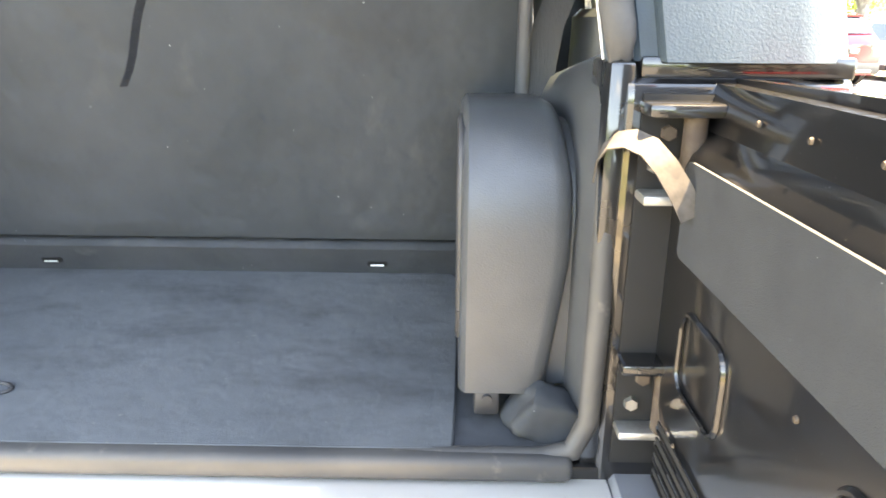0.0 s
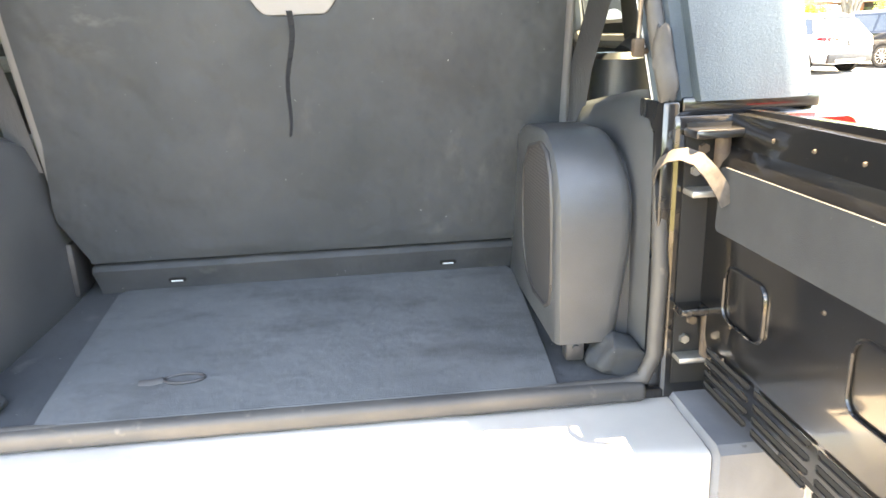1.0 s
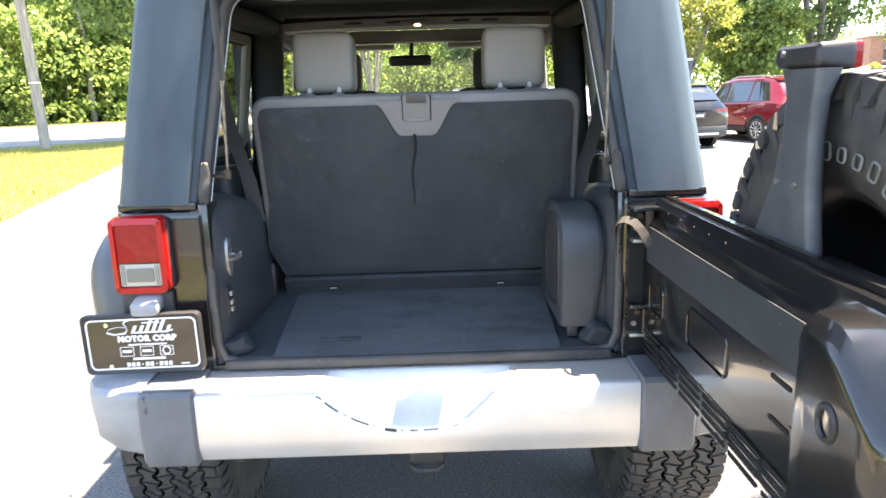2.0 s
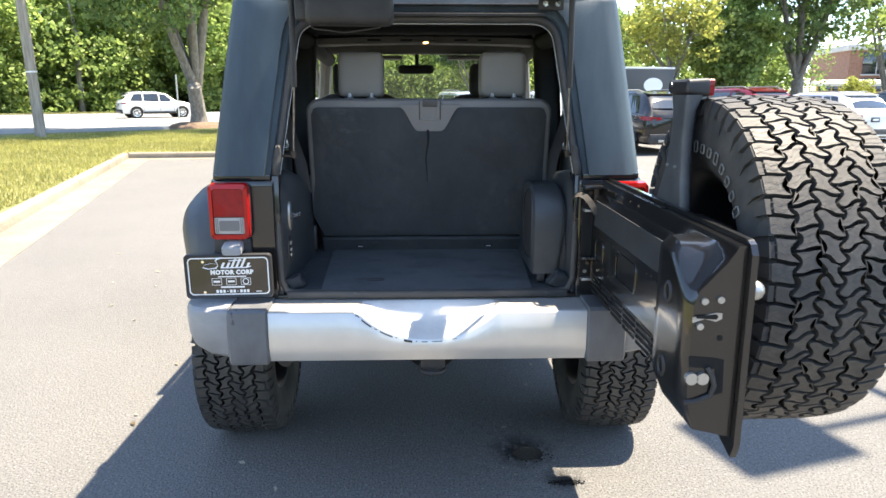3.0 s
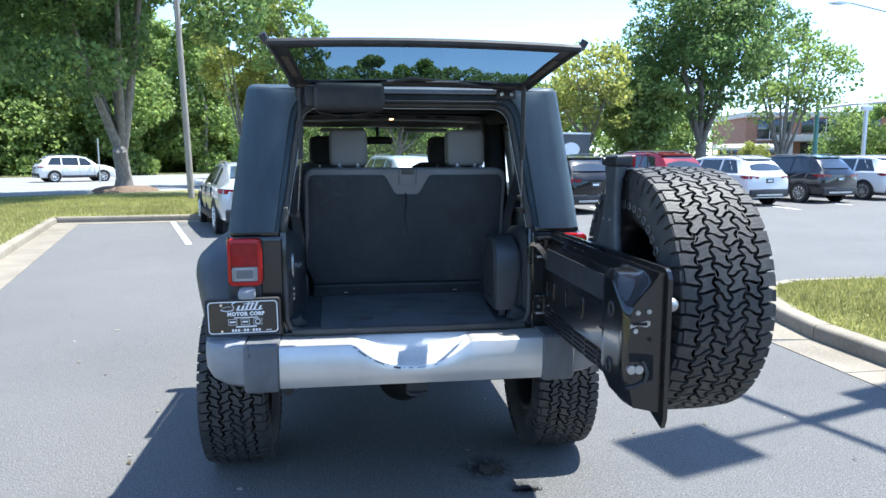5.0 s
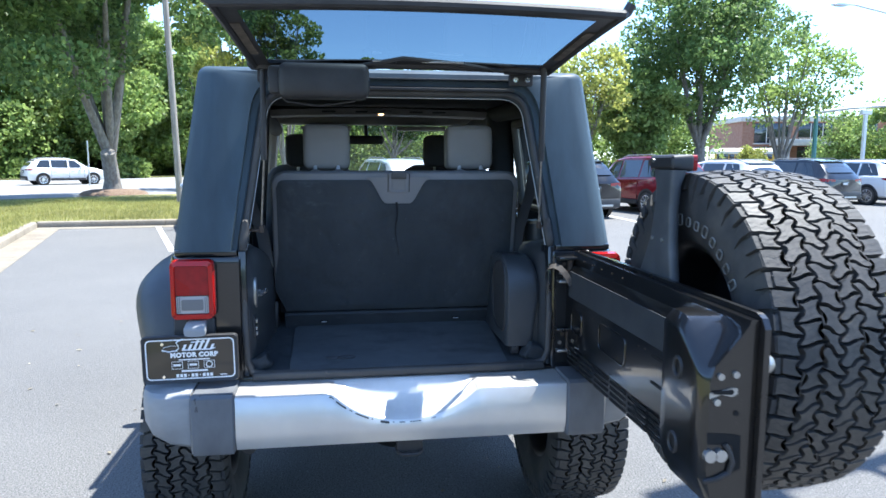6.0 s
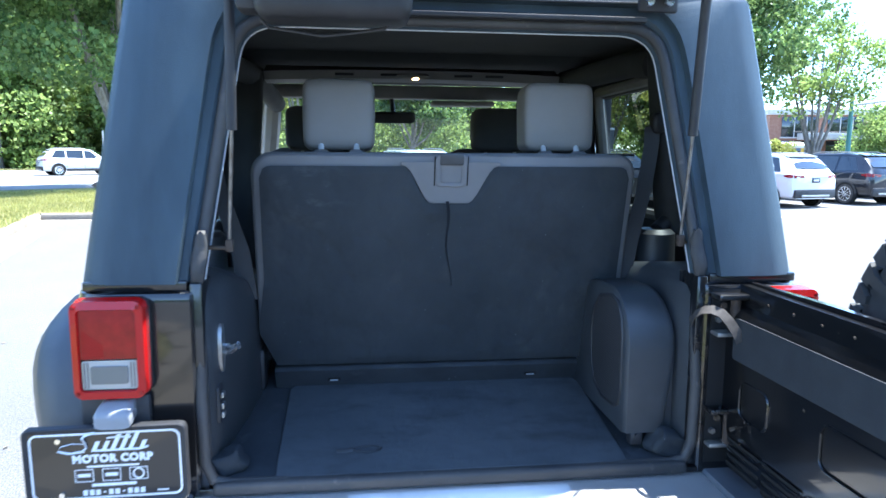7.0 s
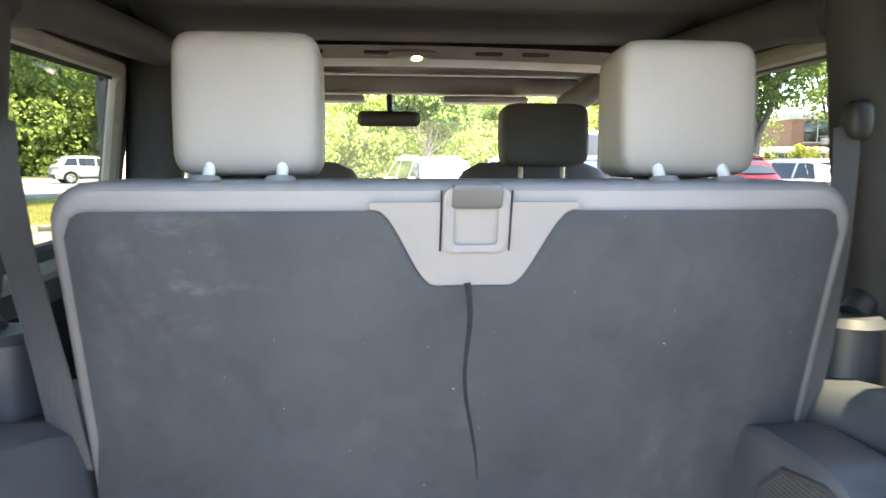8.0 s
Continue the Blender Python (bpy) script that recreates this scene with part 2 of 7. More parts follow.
relief(grey_plastic, 350, 0.4, 0.001)
pad_plastic = principled("grey step pad plastic", (0.085, 0.09, 0.1), 0.55)
mottle(pad_plastic, (0.085, 0.09, 0.1), (0.15, 0.155, 0.165), 6, 0.35, 0.7, 5, (1, 1, 0.5))
mottle(pad_plastic, (0, 0, 0), (0.012, 0.012, 0.012), 24, 0.66, 0.72, 4, (1.3, 1, 0.5), 0.9)
relief(pad_plastic, 350, 0.4, 0.001)
carpet = principled("charcoal carpet", (0.032, 0.033, 0.035), 0.95, spec=0.2)
mottle(carpet, (0.036, 0.041, 0.046), (0.058, 0.063, 0.069), 3.5, 0.35, 0.68, 6)
mottle(carpet, (0, 0, 0), (0.11, 0.11, 0.11), 13, 0.64, 0.8, 5, None, 0.5)
mottle(carpet, (0, 0, 0), (0.5, 0.5, 0.5), 190, 0.765, 0.78, 2)
relief(carpet, 900, 0.8, 0.002)
relief(carpet, 5, 0.6, 0.03, 4)
gate_felt = principled("dark trim felt", (0.03, 0.032, 0.035), 0.95, spec=0.2)
mottle(gate_felt, (0.032, 0.035, 0.039), (0.050, 0.054, 0.058), 5, 0.35, 0.68, 6)
mottle(gate_felt, (0, 0, 0), (0.3, 0.3, 0.3), 190, 0.775, 0.79, 2)
relief(gate_felt, 900, 0.8, 0.002)
back_carpet = principled("scuffed charcoal carpet", (0.042, 0.043, 0.045), 0.95, spec=0.2)
mottle(back_carpet, (0.033, 0.039, 0.044), (0.054, 0.060, 0.066), 3.2, 0.32, 0.72, 6, (1.0, 1.0, 0.7))
mottle(back_carpet, (0, 0, 0), (0.085, 0.085, 0.085), 11, 0.60, 0.8, 6, (1.0, 1.0, 0.5), 0.45)
mottle(back_carpet, (0, 0, 0), (0.024, 0.025, 0.027), 6, 0.56, 0.72, 5, (1.0, 1.0, 0.8), 0.35)
mottle(back_carpet, (0, 0, 0), (0.32, 0.32, 0.32), 190, 0.772, 0.79, 2)
stain(back_carpet, (-0.33, 0.29, 1.49), 0.12, (0.17, 0.17, 0.17), 16, 0.50, 0.75, (0.9, 1, 1.8), 0.4)
stain(back_carpet, (0.30, 0.36, 1.18), 0.14, (0.10, 0.10, 0.10), 14, 0.5, 0.7, (1.8, 1, 0.8), 0.3)
relief(back_carpet, 900, 0.8, 0.002)
relief(back_carpet, 4, 0.7, 0.04, 4)
mesh_grille = principled("perforated grille", (0.05, 0.05, 0.053), 0.5)
gn, gl_ = mesh_grille.node_tree.nodes, mesh_grille.node_tree.links
gv, gc, gr = gn.new("ShaderNodeTexVoronoi"), gn.new("ShaderNodeTexCoord"), gn.new("ShaderNodeValToRGB")
gv.inputs["Scale"].default_value, gv.inputs["Randomness"].default_value = 170, 0.0
gr.color_ramp.elements[0].position, gr.color_ramp.elements[1].position = 0.34, 0.40
gr.color_ramp.elements[0].color, gr.color_ramp.elements[1].color = (0.004, 0.004, 0.004, 1), (0.06, 0.06, 0.063, 1)
gl_.new(gc.outputs["Object"], gv.inputs["Vector"])
gl_.new(gv.outputs["Distance"], gr.inputs["Fac"])
gl_.new(gr.outputs["Color"], gn["Principled BSDF"].inputs["Base Color"])
mat_carpet = principled("grey cargo mat", (0.046, 0.048, 0.052), 0.92, spec=0.25)
mottle(mat_carpet, (0.066, 0.073, 0.079), (0.095, 0.103, 0.110), 4, 0.3, 0.7, 6)
mottle(mat_carpet, (0, 0, 0), (0.16, 0.16, 0.155), 120, 0.70, 0.76, 2, factor=0.6)
mottle(mat_carpet, (0, 0, 0), (0.03, 0.031, 0.033), 7, 0.5, 0.75, 6, (1.0, 2.0, 1.0), 0.6)
relief(mat_carpet, 800, 0.7, 0.002)
relief(mat_carpet, 6, 0.5, 0.02, 4)
seat_grey = principled("grey seat shell", (0.115, 0.117, 0.122), 0.6)
mottle(seat_grey, (0.138, 0.140, 0.144), (0.172, 0.173, 0.177), 5, 0.35, 0.7)
relief(seat_grey, 450, 0.3, 0.001)
vinyl = principled("light grey vinyl", (0.27, 0.265, 0.26), 0.5)
mottle(vinyl, (0.19, 0.181, 0.168), (0.22, 0.21, 0.196), 4, 0.35, 0.7)
relief(vinyl, 300, 0.25, 0.001)
vinyl_dark = principled("dark grey seat cloth", (0.06, 0.06, 0.063), 0.75)
mottle(vinyl_dark, (0.06, 0.06, 0.063), (0.085, 0.085, 0.088), 5, 0.35, 0.7)
relief(vinyl_dark, 400, 0.4, 0.001)
pod_plastic = principled("dark interior plastic", (0.04, 0.041, 0.044), 0.38)
mottle(pod_plastic, (0.040, 0.044, 0.048), (0.060, 0.064, 0.068), 6, 0.35, 0.7)
relief(pod_plastic, 550, 0.35, 0.001)
headliner = principled("black headliner", (0.018, 0.018, 0.019), 0.85)
mottle(headliner, (0.032, 0.035, 0.038), (0.056, 0.058, 0.061), 2.5, 0.4, 0.7)
bar_grey = principled("pale grey overhead trim", (0.24, 0.23, 0.215), 0.6)
mottle(bar_grey, (0.24, 0.23, 0.215), (0.19, 0.185, 0.175), 6, 0.4, 0.7)
strap_black = principled("black ribbed webbing", (0.009, 0.009, 0.010), 0.85)
relief(strap_black, 260, 0.8, 0.003, 2, "noise", (0.05, 0.05, 1.0))
webbing = principled("grey belt webbing", (0.07, 0.07, 0.072), 0.8)
relief(webbing, 300, 0.6, 0.002, 2, "noise", (1, 1, 0.1))
chrome = principled("bright metal", (0.75, 0.76, 0.78), 0.22, 1.0)
gloss_wear(chrome, 0.15, 0.35, 30)
steel = principled("dull zinc steel", (0.45, 0.45, 0.44), 0.42, 0.9)
mottle(steel, (0.45, 0.45, 0.44), (0.3, 0.28, 0.25), 25, 0.45, 0.7)
rust = principled("brown corroded steel", (0.055, 0.034, 0.022), 0.8, 0.1)
mottle(rust, (0.045, 0.030, 0.021), (0.085, 0.064, 0.046), 30, 0.4, 0.65)
strap_tan = principled("worn tan strap", (0.07, 0.057, 0.046), 0.8)
mottle(strap_tan, (0.05, 0.042, 0.036), (0.098, 0.083, 0.069), 40, 0.4, 0.65)
red_lens = principled("red lens", (0.2, 0.004, 0.008), 0.2, 0.0, 0.15, 0.3)
mottle(red_lens, (0.20, 0.004, 0.008), (0.30, 0.008, 0.012), 22, 0.35, 0.7, 3)
relief(red_lens, 160, 0.12, 0.001)
red_rim = principled("red lens border", (0.38, 0.006, 0.006), 0.15, 0.0, 0.2, 0.35)
clear_lens = principled("clear lens", (0.36, 0.37, 0.39), 0.12, 0.2, 0.3)
relief(clear_lens, 90, 0.3, 0.002)
reverse_lens = principled("grey lens core", (0.13, 0.14, 0.155), 0.2, 0.2, 0.3)
plate_black = principled("black plate", (0.012, 0.012, 0.013), 0.3, 0.0, 0.6)
white_print = principled("white print", (0.78, 0.78, 0.78), 0.45)
white_ink = principled("tyre letter white", (0.2, 0.2, 0.19), 0.7)
mottle(white_ink, (0.2, 0.2, 0.19), (0.09, 0.088, 0.082), 45, 0.4, 0.65)
rod_mat = principled("dull strut rod", (0.28, 0.27, 0.25), 0.4, 0.7)
mottle(rod_mat, (0.28, 0.27, 0.25), (0.16, 0.14, 0.12), 40)
# Pale colour that paints the bright glint on the seal lip and headrest posts.
glint_mat = principled("pale glint colour", (0.55, 0.56, 0.57), 0.3)
privacy = glass("privacy glass", (0.17, 0.215, 0.245), 0.0, 0.35)
clear_glass = glass("clear car glass", (0.86, 0.9, 0.87))
# Windscreen glass with a thin translucent film that puts in a bright haze.
hazed_glass = glass("hazed windscreen glass", (0.82, 0.86, 0.83))
dn, dl = hazed_glass.node_tree.nodes, hazed_glass.node_tree.links
film, film_mix = dn.new("ShaderNodeBsdfTranslucent"), dn.new("ShaderNodeMixShader")
film.inputs["Color"].default_value = (0.72, 0.8, 0.76, 1)
film_mix.inputs["Fac"].default_value = 0.014
dl.new(dn["Material Output"].inputs["Surface"].links[0].from_socket, film_mix.inputs[1])
dl.new(film.outputs[0], film_mix.inputs[2])
dl.new(film_mix.outputs[0], dn["Material Output"].inputs["Surface"])
side_glass = glass("tinted side glass", (0.30, 0.33, 0.31), 0.0, 0.8)
# Near-black that puts the shade of hollows, slots and the underside into colour.
hole_black = principled("unlit black", (0.004, 0.004, 0.004), 0.9)
wet = principled("oil-wet asphalt", (0.012, 0.012, 0.013), 0.25)
relief(wet, 140, 0.7, 0.005)
litter_mat = leaf_material("dry leaves", (0.16, 0.12, 0.07), (0.5, 0.45, 0.35))
bark = principled("grey bark", (0.17, 0.15, 0.13), 0.9)
mottle(bark, (0.17, 0.15, 0.13), (0.28, 0.26, 0.23), 5, 0.4, 0.65, 5, (2, 2, 0.6))
relief(bark, 14, 1.0, 0.04, 4, "noise", (2, 2, 0.4))
leaf_green = leaf_material("maple leaves", (0.068, 0.128, 0.04), (0.205, 0.285, 0.098))
leaf_wood = leaf_material("woodland leaves", (0.125, 0.195, 0.052), (0.345, 0.435, 0.135))
# Darker copy of the woodland leaves; the woods' inner shade is in its colour.
leaf_dark = leaf_material("shade-dark undergrowth leaves", (0.03, 0.05, 0.012), (0.07, 0.10, 0.025))
leaf_yellow = leaf_material("yellow-green leaves", (0.19, 0.23, 0.055), (0.47, 0.47, 0.13))
brick_mat = principled("red-brown brick", (0.27, 0.13, 0.085), 0.85)
mottle(brick_mat, (0.27, 0.13, 0.085), (0.34, 0.19, 0.13), 3, 0.35, 0.65)
roof_white = principled("pale flat roof edge", (0.6, 0.58, 0.54), 0.7)
mottle(roof_white, (0.6, 0.58, 0.54), (0.5, 0.48, 0.45), 2)
window_dark = principled("dark building glass", (0.02, 0.025, 0.03), 0.08, 0.0, 1.0)
pole_wood = principled("weathered timber pole", (0.22, 0.19, 0.16), 0.9)
mottle(pole_wood, (0.22, 0.19, 0.16), (0.32, 0.29, 0.25), 6, 0.4, 0.65, 5, (3, 3, 0.3))
lamp_bronze = principled("bronze lamp paint", (0.05, 0.04, 0.03), 0.5)
teal = principled("green signal pole", (0.08, 0.22, 0.2), 0.5)
galv = principled("galvanised arm", (0.5, 0.52, 0.52), 0.45, 0.6)
bus_yellow = principled("school bus yellow", (0.62, 0.36, 0.03), 0.4, 0, 0.6)
bus_cream = principled("pale bus roof", (0.68, 0.62, 0.5), 0.5)
sign_black = principled("black trailer skin", (0.02, 0.021, 0.024), 0.4)
sign_white = principled("white sign paint", (0.72, 0.73, 0.74), 0.5)


def car_paint(name, color, metal=0.3):
    m = principled(name, color, 0.3, metal, 1.0, 0.15)
    gloss_wear(m, 0.25, 0.38, 2)
    return m


paint_white = car_paint("white car paint", (0.72, 0.73, 0.74), 0.0)
paint_red = car_paint("red car paint", (0.20, 0.008, 0.016), 0.25)
paint_dark = car_paint("dark grey car paint", (0.016, 0.019, 0.026), 0.4)
paint_black = car_paint("black suv paint", (0.006, 0.006, 0.008), 0.2)
paint_silver = car_paint("silver car paint", (0.52, 0.53, 0.54), 0.4)
dome_glow = principled("lit dome lens", (0.9, 0.8, 0.6), 0.4)
dome_glow.node_tree.nodes["Principled BSDF"].inputs["Emission Color"].default_value = (1.0, 0.55, 0.22, 1)
dome_glow.node_tree.nodes["Principled BSDF"].inputs["Emission Strength"].default_value = 2.2


# ---- mesh helpers ----
def part(name, bm, material, parent=None, label="", smooth=38, mats=()):
    me = bpy.data.meshes.new(name)
    bmesh.ops.recalc_face_normals(bm, faces=bm.faces[:])
    bm.to_mesh(me)
    bm.free()
    me.materials.append(material)
    for extra in mats:
        me.materials.append(extra)
    if smooth and len(me.polygons):
        me.polygons.foreach_set("use_smooth", [True] * len(me.polygons))
        me.set_sharp_from_angle(angle=radians(smooth))
    ob = new(name, me)
    if parent:
        ob.parent = parent
    if label:
        ob["label"] = label
    return ob


def root(name, at, label, category, group="", kind="", turn=0.0):
    ob = new(name)
    ob.empty_display_size = 0.2
    ob.matrix_world = pose(*at, 0, 0, turn)
    return tagged(ob, label, category, group, kind)


def hang(ob, parent):
    """Parent ob, built in world places, without moving it."""
    ob.parent = parent
    ob.matrix_parent_inverse = parent.matrix_world.inverted()
    return ob


def box(bm, lo, hi, bevel=0.0, segs=2, m=None):
    c, s = (Vector(lo) + Vector(hi)) / 2, Vector(hi) - Vector(lo)
    vs = bmesh.ops.create_cube(bm, size=1.0, matrix=Matrix.Translation(c) @ Matrix.Diagonal((*s, 1)))["verts"]
    if bevel:
        es = list({e for v in vs for e in v.link_edges})
        made = bmesh.ops.bevel(bm, geom=es, offset=bevel, segments=segs, profile=0.5, affect="EDGES")
        vs = list({v for f in made["faces"] for v in f.verts} | {v for v in vs if v.is_valid})
    if m is not None:
        bmesh.ops.transform(bm, matrix=m, verts=vs)
    return vs


def cyl(bm, a, b, r, r2=None, n=16, caps=True):
    a, b = Vector(a), Vector(b)
    d = b - a
    m = Matrix.Translation((a + b) / 2) @ d.to_track_quat("Z", "Y").to_matrix().to_4x4()
    return bmesh.ops.create_cone(bm, cap_ends=caps, segments=n, radius1=r, radius2=r if r2 is None else r2, depth=d.length, matrix=m)["verts"]


def loft(bm, rings, close=True, caps=(True, True)):
    rows = [[bm.verts.new(p) for p in ring] for ring in rings]
    n = len(rows[0])
    for a, b in zip(rows, rows[1:]):
        for i in range(n if close else n - 1):
            j = (i + 1) % n
            bm.faces.new((a[i], a[j], b[j], b[i]))
    if close and caps[0]:
        bm.faces.new(rows[0][::-1])
    if close and caps[1]:
        bm.faces.new(rows[-1])
    return rows


def tube(bm, pts, r, n=8, radii=None, flat=1.0):
    pts = [Vector(p) for p in pts]
    rings, side = [], None
    for i, p in enumerate(pts):
        d = (pts[min(i + 1, len(pts) - 1)] - pts[max(i - 1, 0)]).normalized()
        if side is None:
            side = d.orthogonal().normalized()
        side = (side - d * side.dot(d)).normalized()
        up = d.cross(side)
        rr = radii[i] if radii else r
        rings.append([p + rr * (math.cos(a) * side + flat * math.sin(a) * up) for a in (2 * math.pi * k / n for k in range(n))])
    loft(bm, rings)


def rrect(w, h, r, n=5):
    """A rounded rectangle about the origin, counter-clockwise."""
    out = []
    for cx, cy, a0 in ((w / 2 - r, h / 2 - r, 0), (-w / 2 + r, h / 2 - r, 90), (-w / 2 + r, -h / 2 + r, 180), (w / 2 - r, -h / 2 + r, 270)):
        out += [(cx + r * math.cos(radians(a0 + 90 * k / n)), cy + r * math.sin(radians(a0 + 90 * k / n))) for k in range(n + 1)]
    return out


def slab(bm, outline, place, depth):
    """Extrude a flat outline: place maps (u, v) to 3D; depth is the way to its other face."""
    a = [Vector(place(u, v)) for u, v in outline]
    loft(bm, [a, [p + Vector(depth) for p in a]])


def pillow(bm, w, h, d, m, e=0.32, n=14, k=10):
    """A rounded cushion block (superellipsoid), centred, laid by the matrix m."""
    def spow(v, p):
        return math.copysign(abs(v) ** p, v)
    rings = []
    for i in range(k + 1):
        t = math.pi * (i / k - 0.5)
        t = max(-1.5, min(1.5, t))
        ct, st = spow(math.cos(t), e), spow(math.sin(t), e)
        rings.append([m @ Vector((w / 2 * ct * spow(math.cos(a), e), d / 2 * ct * spow(math.sin(a), e), h / 2 * st))
                      for a in (2 * math.pi * (j + 0.5) / (4 * n // 2) for j in range(2 * n))])
    loft(bm, rings)


def arr_mesh(name, verts, faces, material, smooth=False):
    """A mesh from arrays of corners and equal-sided faces."""
    verts, faces = np.asarray(verts, np.float32), np.asarray(faces, np.int32)
    me = bpy.data.meshes.new(name)
    k = faces.shape[1]
    me.vertices.add(len(verts))
    me.vertices.foreach_set("co", verts.ravel())
    me.loops.add(faces.size)
    me.loops.foreach_set("vertex_index", faces.ravel())
    me.polygons.add(len(faces))
    me.polygons.foreach_set("loop_start", np.arange(0, faces.size, k, dtype=np.int32))
    if smooth:
        me.polygons.foreach_set("use_smooth", np.ones(len(faces), bool))
    me.update(calc_edges=True)
    me.materials.append(material)
    return new(name, me)


def words(text, size, m, parent, material, name="lettering", thick=0.001, bold=False, shear=0.0, spacing=1.0):
    cu = bpy.data.curves.new(name, "FONT")
    cu.body, cu.size, cu.align_x, cu.align_y, cu.extrude, cu.shear, cu.space_character = text, size, "CENTER", "CENTER", thick, shear, spacing
    cu.offset = 0.0025 * size / 0.04 if bold else 0.0
    cu.resolution_u = 3
    tmp = bpy.data.objects.new(name, cu)
    scene.collection.objects.link(tmp)
    me = bpy.data.meshes.new_from_object(tmp.evaluated_get(bpy.context.evaluated_depsgraph_get()))
    bpy.data.objects.remove(tmp)
    me.materials.clear()
    me.materials.append(material)
    me.transform(m)
    ob = new(name, me)
    ob.parent = parent
    return ob


# ---- setting: lot, road, kerbs, lawns ----
def flat_sheet(name, pts, z, material, label, category, thick=0.0):
    bm = bmesh.new()
    top = [bm.verts.new((x, y, z)) for x, y in pts]
    bm.faces.new(top)
    if thick:
        low = [bm.verts.new((x, y, z - thick)) for x, y in pts]
        for i in range(len(pts)):
            j = (i + 1) % len(pts)
            bm.faces.new((top[i], low[i], low[j], top[j]))
    ob = part(name, bm, material, smooth=0)
    return tagged(ob, label, category, kind="structure")


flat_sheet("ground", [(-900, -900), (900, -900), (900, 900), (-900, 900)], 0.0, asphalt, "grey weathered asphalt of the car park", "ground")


def along(pts, step):
    """Points at even steps on a polyline, with the way at each."""
    pts = [Vector((*p, 0)) for p in pts]
    out, carry = [], 0.0
    for a, b in zip(pts, pts[1:]):
        d, n = (b - a), (b - a).length
        t = carry
        while t < n:
            out.append(a + d * (t / n))
            t += step
        carry = t - n
    return out


def kerb(name, line, label, seg=3.0, width=0.16, height=0.14, pan=0.52, pan_side=1):
    """A concrete kerb in cast lengths along a line, with its gutter pan on one side."""
    top = root(name, (*line[0], 0), label, "kerb", kind="structure")
    pts = [Vector((*p, 0)) for p in line]
    for a, b in zip(pts, pts[1:]):
        d = (b - a)
        n = max(1, round(d.length / seg))
        u = d.normalized()
        s = Vector((-u.y, u.x, 0)) * pan_side
        for k in range(n):
            p, q = a + d * (k / n) + u * 0.005, a + d * ((k + 1) / n) - u * 0.005
            bm = bmesh.new()
            prof = [(0, -0.05), (0, height - 0.035), (0.012, height - 0.012), (0.035, height), (width, height), (width, -0.05)]
            loft(bm, [[e - s * x + Vector((0, 0, z)) for x, z in prof] for e in (p, q)])
            hang(part("kerb_stone", bm, concrete, smooth=50), top)
            bm = bmesh.new()
            prof = [(0, -0.03), (0, 0.004), (pan, 0.006), (pan, -0.03)]
            loft(bm, [[e + s * x + Vector((0, 0, z)) for x, z in prof] for e in (p, q)])
            hang(part("gutter_slab", bm, concrete, smooth=0), top)
    return top


KERB_LEFT = [(-3.5, -0.1), (-5.3, 7.0), (-7.35, 15.1)]
KERB_FAR = [(-7.35, 15.1), (4.0, 16.2)]
kerb("kerb_1", KERB_LEFT[1:], "pale stained concrete kerb along the lawn", pan_side=-1)
kerb("kerb_2", KERB_LEFT[:2], "pale stained concrete kerb along the lawn", pan_side=-1)
kerb("kerb_3", KERB_FAR, "pale concrete kerb across the head of the parking bay", pan_side=-1)
# lawn to the left, running to the road
flat_sheet("lawn_1", [(-7.48, 15.26), (4.0, 16.36), (4.0, 22), (2.0, 35.4), (-7.7, 28.7), (-13.3, 24.8), (-40, 6.2), (-40, -8), (-3.66, -0.1), (-5.46, 7.0)],
           0.135, soil, "mown yellow-green lawn between car park and road", "lawn", 0.2)
# road behind the lawn
flat_sheet("road", [(-95, -34), (-13.4, 25.0), (-7.6, 29.0), (60, 76), (40, 105), (-26.5, 53.4), (-120, -12)], 0.012, road_mat, "pale sunlit asphalt road beyond the lawn", "road")
flat_sheet("verge", [(-120, -12), (-26.5, 53.4), (40, 105), (-10, 160), (-170, 60)], 0.1, soil, "grassy verge at the foot of the woods", "verge", 0.2)

# traffic island to the right with a lawn, and one behind
ISLE_R = [(3.95, -1.0), (3.85, 1.6), (3.82, 2.5), (3.92, 3.2), (4.15, 3.9), (4.5, 4.4), (5.0, 4.68), (5.8, 4.72), (7.4, 4.7), (12.0, 5.5)]


def kerb_ring(name, line, label, pan_side):
    return kerb(name, line, label, 1.6, 0.16, 0.14, 0.42, pan_side)


kerb_ring("kerb_4", ISLE_R, "tan concrete kerb round the planted island", 1)
flat_sheet("lawn_2", [(4.11, -1.0), (4.01, 1.6), (3.98, 2.5), (4.08, 3.15), (4.3, 3.8), (4.6, 4.28), (5.05, 4.52), (5.8, 4.56), (7.4, 4.54), (12.0, 5.3), (14, -1)], 0.13, soil,
           "mown lawn of the planted island", "lawn", 0.15)
ISLE_B = [(-5.4, -0.95), (-1.95, -2.05), (-1.6, -2.75), (-1.42, -3.3), (-1.42, -3.75), (-1.6, -4.2), (-1.95, -4.6), (-2.6, -4.9), (-3.4, -5.1), (-5.4, -5.3)]
kerb("kerb_5", ISLE_B, "tan concrete kerb round the lawn tip", 1.2, 0.16, 0.14, 0.4, 1)
flat_sheet("lawn_3", [(-3.6 + (x + 3.6) * 0.93, -3.2 + (y + 3.2) * 0.92) for x, y in ISLE_B], 0.13, soil, "mown tip of a lawn island", "lawn", 0.15)

# painted bay lines
LOT_U, LOT_V = Vector((0.957, 0.29, 0)), Vector((-0.29, 0.957, 0))


